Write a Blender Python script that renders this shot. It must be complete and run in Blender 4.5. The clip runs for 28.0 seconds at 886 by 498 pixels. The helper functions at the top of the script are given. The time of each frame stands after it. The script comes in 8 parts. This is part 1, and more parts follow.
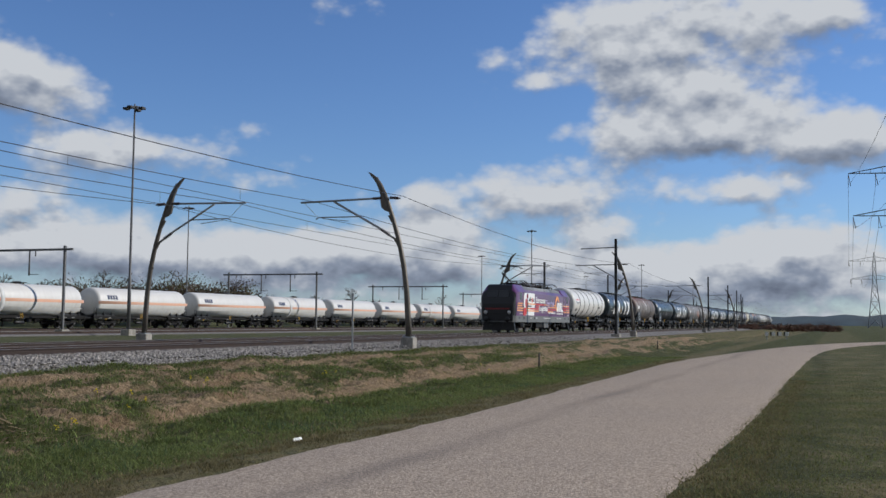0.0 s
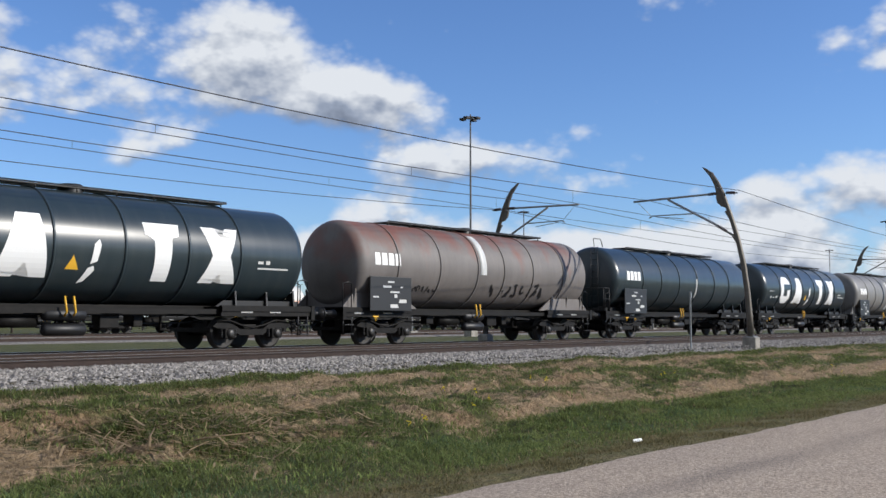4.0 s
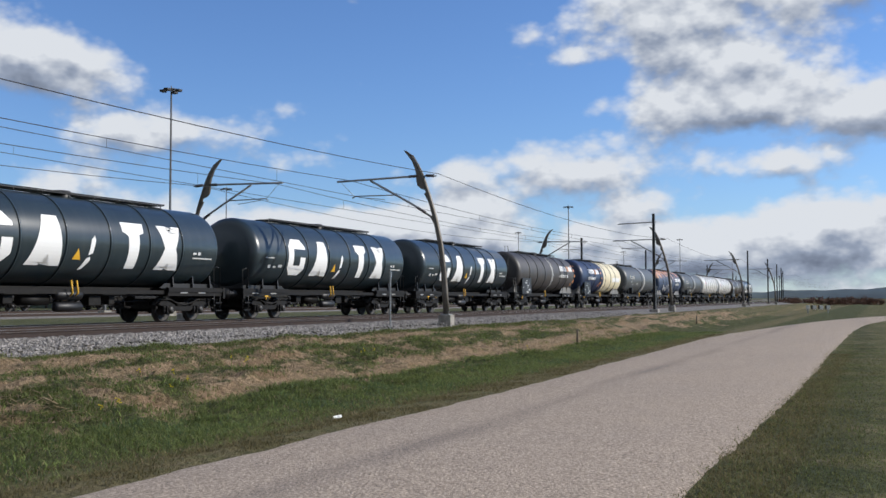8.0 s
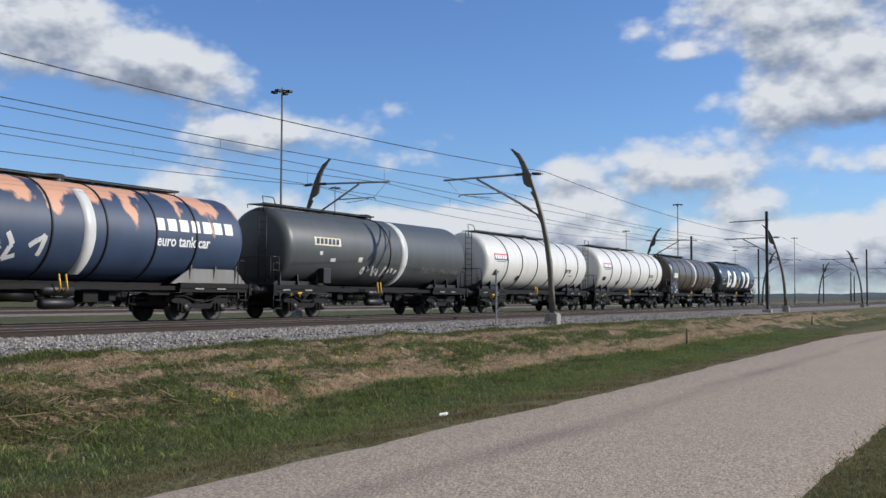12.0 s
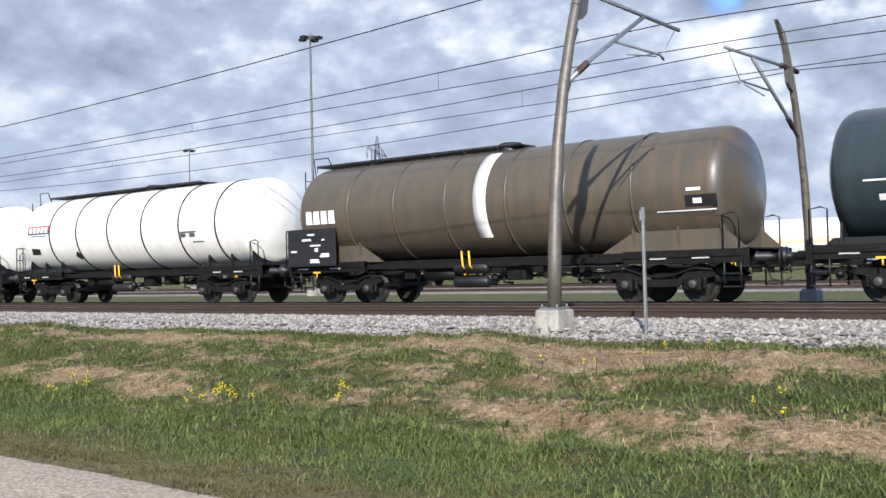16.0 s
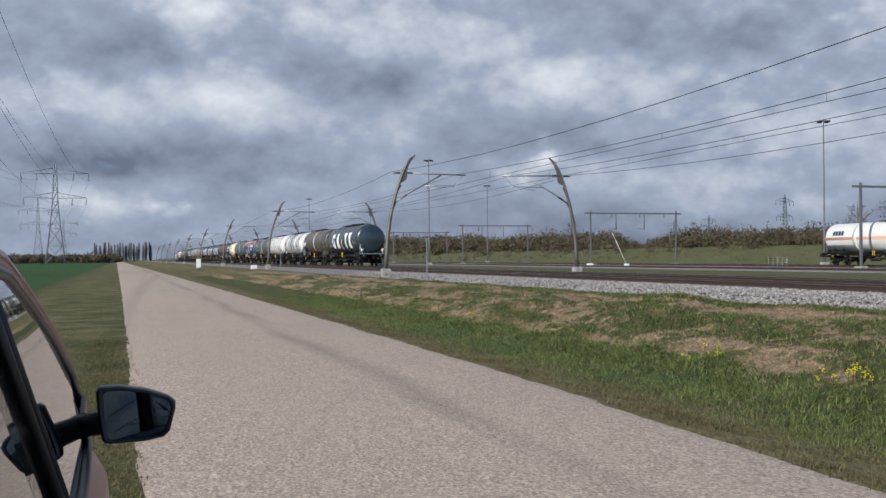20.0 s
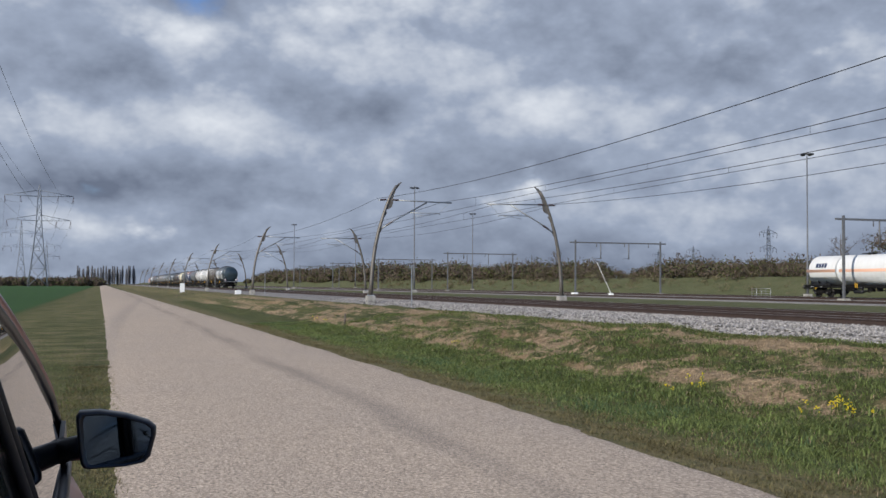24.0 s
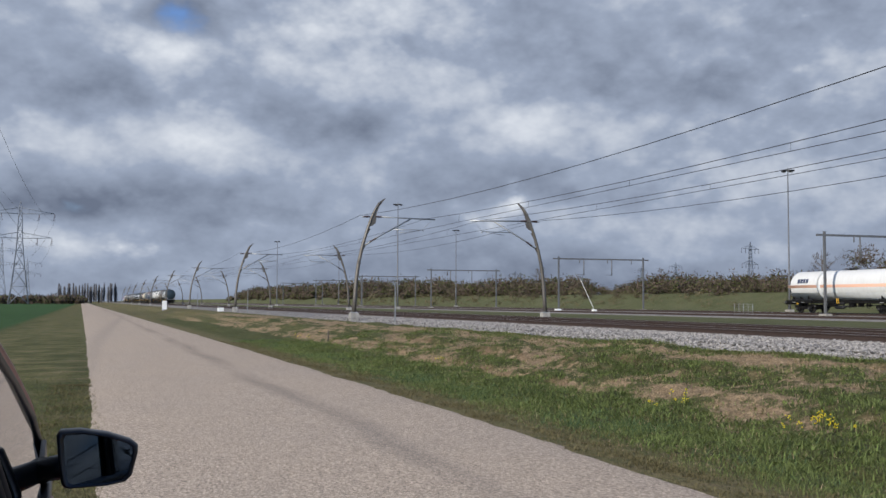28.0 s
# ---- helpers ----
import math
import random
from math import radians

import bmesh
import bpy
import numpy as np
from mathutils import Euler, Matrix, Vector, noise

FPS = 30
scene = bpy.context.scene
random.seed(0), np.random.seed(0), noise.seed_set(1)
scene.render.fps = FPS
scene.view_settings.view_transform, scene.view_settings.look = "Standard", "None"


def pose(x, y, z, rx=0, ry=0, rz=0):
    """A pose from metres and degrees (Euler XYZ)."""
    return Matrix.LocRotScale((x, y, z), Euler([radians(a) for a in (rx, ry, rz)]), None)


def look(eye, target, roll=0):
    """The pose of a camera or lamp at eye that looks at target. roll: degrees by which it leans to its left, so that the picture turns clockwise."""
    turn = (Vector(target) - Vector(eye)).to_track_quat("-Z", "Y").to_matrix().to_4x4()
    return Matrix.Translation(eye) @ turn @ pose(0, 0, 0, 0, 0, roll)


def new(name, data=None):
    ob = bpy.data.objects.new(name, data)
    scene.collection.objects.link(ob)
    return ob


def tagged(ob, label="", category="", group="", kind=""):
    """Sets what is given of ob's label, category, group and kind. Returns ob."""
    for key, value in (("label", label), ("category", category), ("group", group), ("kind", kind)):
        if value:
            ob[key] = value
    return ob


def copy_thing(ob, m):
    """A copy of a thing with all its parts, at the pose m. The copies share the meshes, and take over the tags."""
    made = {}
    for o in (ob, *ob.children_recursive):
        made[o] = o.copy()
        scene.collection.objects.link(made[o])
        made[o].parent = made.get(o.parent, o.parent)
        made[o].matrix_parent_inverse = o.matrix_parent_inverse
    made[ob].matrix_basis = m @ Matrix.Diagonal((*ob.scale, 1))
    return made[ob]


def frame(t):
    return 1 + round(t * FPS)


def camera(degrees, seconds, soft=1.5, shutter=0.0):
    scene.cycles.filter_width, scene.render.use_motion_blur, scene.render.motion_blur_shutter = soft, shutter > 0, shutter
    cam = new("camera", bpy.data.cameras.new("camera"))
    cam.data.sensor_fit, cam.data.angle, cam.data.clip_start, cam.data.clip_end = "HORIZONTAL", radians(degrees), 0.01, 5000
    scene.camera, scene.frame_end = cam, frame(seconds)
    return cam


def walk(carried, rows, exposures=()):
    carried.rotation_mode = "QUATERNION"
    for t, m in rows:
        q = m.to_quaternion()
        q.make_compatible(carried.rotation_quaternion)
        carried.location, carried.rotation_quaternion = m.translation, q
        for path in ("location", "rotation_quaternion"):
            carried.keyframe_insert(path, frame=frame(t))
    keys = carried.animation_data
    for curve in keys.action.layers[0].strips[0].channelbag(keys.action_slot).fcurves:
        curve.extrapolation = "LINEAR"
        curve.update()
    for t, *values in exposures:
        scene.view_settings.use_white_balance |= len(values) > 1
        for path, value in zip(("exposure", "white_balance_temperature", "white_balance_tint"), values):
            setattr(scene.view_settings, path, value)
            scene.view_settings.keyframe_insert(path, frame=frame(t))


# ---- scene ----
cam = camera(46.1, 28.0, soft=1.5)

# eye of the walker: first on the verge behind the car, later on the road's edge beside it
EYE_A, EYE_B = (0.0, -1.2, 1.7), (0.0, 0.0, 1.7)
# seconds, heading from +x, pitch, roll in degrees
PATH = [
    (0.0, 20.62, 3.99, 0.5),
    (0.5, 22.57, 4.16, 0.08),
    (1.0, 27.48, 3.71, 0.28),
    (1.5, 32.52, 3.43, 0.15),
    (2.0, 38.12, 3.36, 0.12),
    (2.5, 42.25, 4.11, -0.24),
    (3.0, 45.76, 4.23, -0.82),
    (3.5, 43.02, 4.19, -0.4),
    (4.0, 38.88, 3.93, -0.01),
    (4.5, 34.64, 3.2, 0.2),
    (6.5, 26.98, 2.65, -0.24),
    (7.0, 25.1, 2.73, -0.11),
    (7.5, 23.59, 2.84, -0.07),
    (8.0, 22.63, 2.74, -0.13),
    (8.5, 21.87, 2.78, -0.16),
    (9.0, 22.18, 2.95, -0.02),
    (9.5, 23.08, 3.02, 0.14),
    (10.0, 24.01, 3.02, 0.17),
    (10.5, 25.16, 2.92, 0.04),
    (11.0, 26.43, 2.73, -0.01),
    (11.5, 27.22, 2.62, 0.1),
    (12.0, 28.47, 2.64, 0.22),
    (12.5, 30.49, 2.56, 0.38),
    (13.0, 36.51, 1.83, 0.47),
    (13.5, 43.39, 1.53, -0.39),
    (15.5, 110.78, 0.67, -0.18),
    (16.0, 129.04, 1.38, -1.33),
    (16.4, 144.48, 1.91, 0.3),
    (16.7, 151.73, 2.05, 0.34),
    (17.0, 158.33, 2.37, -0.08),
    (17.5, 164.18, 2.37, -0.78),
    (18.0, 165.43, 1.53, -1.03),
    (18.5, 164.59, 0.8, -0.66),
    (19.0, 163.83, 0.53, -0.55),
    (19.5, 163.28, 0.4, -0.54),
    (20.0, 162.78, 0.48, -0.33),
    (20.5, 162.48, 0.7, 0.01),
    (21.0, 162.41, 0.97, 0.27),
    (21.5, 162.25, 1.21, 0.42),
    (23.5, 161.99, 1.9, 0.48),
    (24.0, 161.96, 1.99, 0.35),
    (24.5, 161.81, 2.04, 0.29),
    (25.0, 161.48, 2.19, 0.46),
    (25.5, 161.24, 2.36, 0.44),
    (26.0, 161.05, 2.5, 0.42),
    (26.5, 160.96, 2.58, 0.29),
    (27.0, 160.96, 2.66, 0.12),
    (27.5, 161.01, 2.78, 0.19),
    (28.0, 161.05, 2.91, 0.18),
]


def heading(row):
    t, th, pi, ro = row
    if t <= 13.5:
        e = EYE_A
    elif t >= 15.5:
        e = EYE_B
    else:
        k = (t - 13.5) / 2.0
        k = k * k * (3 - 2 * k)
        e = tuple(a + (b - a) * k for a, b in zip(EYE_A, EYE_B))
    m = Matrix.Translation(e) @ Matrix.Rotation(radians(th - 90), 4, "Z") @ Matrix.Rotation(radians(90 + pi), 4, "X")
    return t, m @ Matrix.Rotation(radians(ro), 4, "Z")


EXPOSURE = [(0.0, -0.5), (2.0, -0.32), (3.0, -0.22), (4.0, -0.1), (7.0, -0.14), (9.0, -0.2), (13.5, -0.2), (15.5, 0.62), (16.5, 0.58), (17.6, 0.05), (28.0, -0.04)]
walk(cam, [heading(r) for r in PATH], EXPOSURE)

# ---- world and sun ----
SUN_AZ, SUN_EL = -58.0, 27.0     # degrees from +x, counter-clockwise; elevation
world = bpy.data.worlds.new("world")
scene.world = world
world.use_nodes = True
wn, wl = world.node_tree.nodes, world.node_tree.links
wn.clear()


def wmath(op, a, b=None, c=None, clamp=False):
    n = wn.new("ShaderNodeMath")
    n.operation, n.use_clamp = op, clamp
    for i, v in enumerate((a, b, c)):
        if v is None:
            continue
        if isinstance(v, (int, float)):
            n.inputs[i].default_value = v
        else:
            wl.new(v, n.inputs[i])
    return n.outputs[0]


def wramp(fac, stops):
    n = wn.new("ShaderNodeValToRGB")
    e = n.color_ramp.elements
    while len(e) < len(stops):
        e.new(0.5)
    for el, (p, c) in zip(e, stops):
        el.position, el.color = p, (*c, 1)
    wl.new(fac, n.inputs[0])
    return n.outputs[0]


def wmix(fac, a, b):
    n = wn.new("ShaderNodeMix")
    n.data_type = "RGBA"
    for s, v in ((n.inputs[0], fac), (n.inputs[6], a), (n.inputs[7], b)):
        if isinstance(v, (int, float)):
            s.default_value = v
        elif isinstance(v, tuple):
            s.default_value = (*v, 1)
        else:
            wl.new(v, s)
    return n.outputs[2]


# cloud banks: bearing and height of the centre, half width and half height in degrees, weight; bearings count from +y towards -x
CLOUDS = [(-80.1, 16.1, 9.3, 2.5, 0.28), (-83.4, 12.7, 5.9, 2.6, 0.32), (-80.1, 10.1, 5.9, 1.2, 0.26), (-74.5, 7.1, 5.4, 1.8, 0.30), (-77.9, 5.1, 1.9, 0.7, 0.18), (-90.2, 9.2, 3.4, 2.0, 0.32),
          (-85.4, 7.1, 3.7, 0.8, 0.20), (-87.9, 4.3, 3.7, 1.6, 0.42), (-83.6, 2.6, 8.1, 1.4, 0.32), (-91.7, 13.5, 1.4, 1.0, 0.20), (-75.1, 13.1, 1.6, 0.6, 0.14), (-67.8, 7.0, 1.1, 0.8, 0.20),
          (-90.9, 15.9, 2.2, 0.9, 0.22), (-74.9, 3.4, 1.2, 0.7, 0.20), (-79.1, 3.3, 2.2, 1.0, 0.20)]
CLOUDS_B = [(-51.4, 15.2, 2.2, 0.9, 0.10), (-52.3, 8.9, 5.7, 1.4, 0.30), (-48.3, 6.4, 3.1, 1.2, 0.29), (-58.4, 7.4, 2.0, 1.1, 0.21), (-49.0, 3.6, 4.0, 1.3, 0.34), (-56.1, 3.5, 4.4, 1.4, 0.35),
            (-62.4, 3.5, 3.7, 1.4, 0.34), (-68.9, 4.0, 3.6, 1.7, 0.35), (-61.9, 16.5, 1.9, 0.6, 0.08), (-30.3, 13.2, 7.5, 3.1, 0.34), (-41.5, 14.4, 4.4, 2.3, 0.36), (-44.0, 11.7, 5.9, 1.4, 0.24),
            (-47.1, 12.2, 2.4, 1.7, 0.24), (-35.2, 9.1, 1.9, 0.8, 0.16), (-53.0, 14.4, 1.9, 0.6, 0.12), (-64.7, 4.2, 1.9, 0.7, 0.18), (-37.0, 4.2, 7.0, 1.5, 0.22)]
CLOUDS_C = [(23.7, 13.9, 1.9, 1.0, -0.26), (11.6, 13.8, 3.4, 1.2, -0.14), (7.9, 9.4, 1.4, 1.7, -0.26), (25.8, 12.3, 2.8, 1.9, 0.10), (39.8, 10.0, 8.1, 3.1, 0.14), (1.7, 10.5, 5.6, 2.5, 0.12),
            (85.6, 15.2, 2.0, 1.0, -0.26), (74.8, 9.4, 1.6, 0.9, -0.14), (55.6, 11.8, 2.6, 1.0, -0.07), (91.5, 4.9, 2.8, 1.0, -0.22), (92.2, 13.6, 5.0, 2.2, 0.20), (85.9, 7.9, 6.8, 1.6, 0.16),
            (67.4, 8.8, 6.2, 1.6, 0.14), (60.0, 3.0, 14.0, 2.5, 0.10), (79.0, 12.0, 4.0, 1.5, 0.10)]
GLARE = [(87.7, 12.8, 2.5, 1.4, 0.26), (93.2, 10.7, 2.2, 1.9, 0.20), (51.3, 13.8, 2.8, 2.4, 0.36), (67.0, 6.0, 0.45, 0.8, 0.9), (67.4, 5.2, 1.0, 0.5, 0.4), (68.8, 4.3, 0.9, 0.4, 0.8), (88.1, 2.8, 2.5, 0.5, 0.5),
         (73.7, 13.1, 5.6, 1.9, 0.10), (56.5, 11.0, 3.2, 1.4, 0.26), (78.4, 15.0, 3.4, 1.6, 0.12), (29.5, 11.5, 5.0, 2.6, 0.55), (18.7, 11.4, 4.2, 3.0, 0.55), (2.0, 12.0, 5.0, 2.4, 0.34), (42.0, 12.0, 6.0, 2.4, 0.30)]


def gaussians(vec, banks):
    """Sum of soft ellipses at bearing and height."""
    total = None
    for az, el, wa, we, k in banks:
        sub = wn.new("ShaderNodeVectorMath")
        sub.operation = "SUBTRACT"
        sub.inputs[1].default_value = (az, el, 0)
        wl.new(vec, sub.inputs[0])
        mul = wn.new("ShaderNodeVectorMath")
        mul.operation = "MULTIPLY"
        mul.inputs[1].default_value = (1 / wa, 1 / we, 0)
        wl.new(sub.outputs[0], mul.inputs[0])
        dot = wn.new("ShaderNodeVectorMath")
        dot.operation = "DOT_PRODUCT"
        wl.new(mul.outputs[0], dot.inputs[0])
        wl.new(mul.outputs[0], dot.inputs[1])
        g = wmath("MULTIPLY", wmath("POWER", 0.45, dot.outputs["Value"]), k)
        total = g if total is None else wmath("ADD", total, g)
    return total


def build_sky():
    sky = wn.new("ShaderNodeTexSky")
    sky.sky_type, sky.sun_disc = "NISHITA", False
    sky.sun_elevation, sky.sun_rotation = radians(SUN_EL), radians(90 - SUN_AZ)
    sky.air_density, sky.dust_density, sky.ozone_density = 1.0, 0.1, 3.0
    tc = wn.new("ShaderNodeTexCoord")
    sep = wn.new("ShaderNodeSeparateXYZ")
    wl.new(tc.outputs["Generated"], sep.inputs[0])
    dx, dy, dz = sep.outputs
    az = wmath("MULTIPLY", wmath("ARCTAN2", wmath("MULTIPLY", dx, -1.0), dy), 57.2958)
    el = wmath("MULTIPLY", wmath("ARCSINE", dz), 57.2958)
    # the whole sky is one cloud field; the right half is the closed deck
    deck = wmath("MULTIPLY", wmath("ADD", az, 12.0), 0.04, clamp=True)

    def mass(lift):
        e = wmath("ADD", el, lift)
        pos = wn.new("ShaderNodeCombineXYZ")
        wl.new(az, pos.inputs[0])
        wl.new(e, pos.inputs[1])
        stretch = wn.new("ShaderNodeVectorMath")
        stretch.operation = "MULTIPLY"
        stretch.inputs[1].default_value = (0.15, 0.23, 0)
        wl.new(pos.outputs[0], stretch.inputs[0])
        off = wn.new("ShaderNodeVectorMath")
        off.operation = "ADD"
        off.inputs[1].default_value = (0, 0, CLOUD_SEED)
        wl.new(stretch.outputs[0], off.inputs[0])
        n1 = wn.new("ShaderNodeTexNoise")
        n1.inputs["Scale"].default_value, n1.inputs["Detail"].default_value, n1.inputs["Roughness"].default_value, n1.inputs["Distortion"].default_value = 1.1, 7.0, 0.48, 0.0
        wl.new(off.outputs[0], n1.inputs["Vector"])
        # rounded heads of cumulus
        puff = wn.new("ShaderNodeTexVoronoi")
        puff.feature = "SMOOTH_F1"
        puff.inputs["Scale"].default_value, puff.inputs["Detail"].default_value, puff.inputs["Roughness"].default_value, puff.inputs["Smoothness"].default_value = 2.6, 3.0, 0.55, 0.35
        wl.new(off.outputs[0], puff.inputs["Vector"])
        n2 = wn.new("ShaderNodeTexNoise")
        n2.inputs["Scale"].default_value, n2.inputs["Detail"].default_value, n2.inputs["Roughness"].default_value = 0.62, 6.0, 0.46
        wl.new(off.outputs[0], n2.inputs["Vector"])
        n3 = wn.new("ShaderNodeTexNoise")
        n3.inputs["Scale"].default_value, n3.inputs["Detail"].default_value, n3.inputs["Roughness"].default_value = 2.5, 7.0, 0.55
        wl.new(off.outputs[0], n3.inputs["Vector"])
        small = wmath("MULTIPLY", wmath("POWER", 0.80, wmath("MAXIMUM", e, 0.0)), wmath("SUBTRACT", 0.85, wmath("MULTIPLY", deck, 0.6)))
        field = wmath("ADD", n1.outputs["Fac"], wmath("MULTIPLY", wmath("SUBTRACT", n2.outputs["Fac"], n1.outputs["Fac"]), wmath("MULTIPLY", deck, 0.72)))
        field = wmath("ADD", field, wmath("MULTIPLY", wmath("SUBTRACT", n3.outputs["Fac"], field), small))
        body = wmath("ADD", wmath("ADD", wmath("MULTIPLY", field, 0.72), 0.10), wmath("MULTIPLY", wmath("SUBTRACT", 0.42, puff.outputs["Distance"]), wmath("SUBTRACT", 0.17, wmath("MULTIPLY", deck, 0.08))))
        m = wmath("ADD", body, gaussians(pos.outputs[0], CLOUDS + CLOUDS_B + CLOUDS_C))
        m = wmath("ADD", m, wmath("MULTIPLY", deck, 0.42))
        low = wmath("MULTIPLY", wmath("SUBTRACT", 5.0, e, clamp=False), wmath("SUBTRACT", 0.032, wmath("MULTIPLY", deck, 0.02)))
        return wmath("ADD", m, wmath("MAXIMUM", low, -0.03)), pos.outputs[0], body

    m1, pos, body = mass(0.0)
    m2 = mass(0.9)[0]
    m3 = mass(2.2)[0]
    dens = wn.new("ShaderNodeMapRange")
    dens.interpolation_type = "SMOOTHSTEP"
    dens.inputs[1].default_value, dens.inputs[2].default_value = 0.47, 0.68
    wl.new(m1, dens.inputs[0])
    rise = wmath("ADD", wmath("MULTIPLY", wmath("SUBTRACT", m1, m2), wmath("SUBTRACT", 3.0, wmath("MULTIPLY", deck, 1.2))), wmath("MULTIPLY", wmath("SUBTRACT", m1, m3), wmath("MULTIPLY", deck, 2.6)))
    thick = wmath("MULTIPLY", wmath("SUBTRACT", m1, wmath("ADD", 0.60, wmath("MULTIPLY", deck, 0.22))), 1.5, clamp=True)
    lit = wmath("SUBTRACT", wmath("ADD", wmath("SUBTRACT", 0.84, wmath("MULTIPLY", deck, 0.30)), rise), wmath("MULTIPLY", thick, wmath("ADD", 0.36, wmath("MULTIPLY", deck, 0.42))))
    flat = wmath("SUBTRACT", 1.0, wmath("MULTIPLY", deck, 0.40))
    lit = wmath("ADD", wmath("MULTIPLY", wmath("SUBTRACT", lit, 0.45), flat), 0.45)
    sink = wmath("MULTIPLY", wmath("SUBTRACT", 8.5, el), 0.118, clamp=True)
    lit = wmath("SUBTRACT", lit, wmath("MULTIPLY", wmath("MULTIPLY", sink, deck), 0.17))
    ragged = wmath("MULTIPLY", wmath("SUBTRACT", body, 0.40), 7.0, clamp=True)
    lit = wmath("ADD", lit, wmath("MULTIPLY", gaussians(pos, GLARE), ragged), clamp=True)
    tone = wramp(lit, [(0.0, CLOUD_DARK), (0.5, CLOUD_MID), (1.0, CLOUD_LIT)])
    tint = wn.new("ShaderNodeMix")
    tint.data_type, tint.blend_type = "RGBA", "MULTIPLY"
    tint.inputs[0].default_value = 1.0
    wl.new(sky.outputs[0], tint.inputs[6])
    tint.inputs[7].default_value = SKY_TINT
    haze = wmath("POWER", wmath("SUBTRACT", 1.0, wmath("MAXIMUM", dz, 0.0), clamp=True), 22.0)
    mixed = wmix(wmath("MULTIPLY", haze, 0.30), tint.outputs[2], CLOUD_HAZE)
    mixed = wmix(dens.outputs[0], mixed, tone)
    bg = wn.new("ShaderNodeBackground")
    bg.inputs["Strength"].default_value = SKY_STRENGTH
    wl.new(mixed, bg.inputs["Color"])
    out = wn.new("ShaderNodeOutputWorld")
    wl.new(bg.outputs[0], out.inputs[0])


SKY_STRENGTH, CLOUD_SEED, SKY_TINT = 0.10, 4.3, (0.95, 1.18, 1.6, 1)
CLOUD_LIT, CLOUD_MID, CLOUD_DARK, CLOUD_HAZE = (8.1, 8.5, 9.1), (3.4, 4.0, 5.2), (1.5, 1.82, 2.55), (4.0, 5.2, 7.2)
build_sky()

sun_data = bpy.data.lights.new("sun", "SUN")
sun_data.energy, sun_data.angle, sun_data.color = 5.0, radians(0.53), (1.0, 0.95, 0.87)
sun = new("sun", sun_data)
sd = Vector((math.cos(radians(SUN_EL)) * math.cos(radians(SUN_AZ)), math.cos(radians(SUN_EL)) * math.sin(radians(SUN_AZ)), math.sin(radians(SUN_EL))))
sun.matrix_world = look(sd * 50, (0, 0, 0))

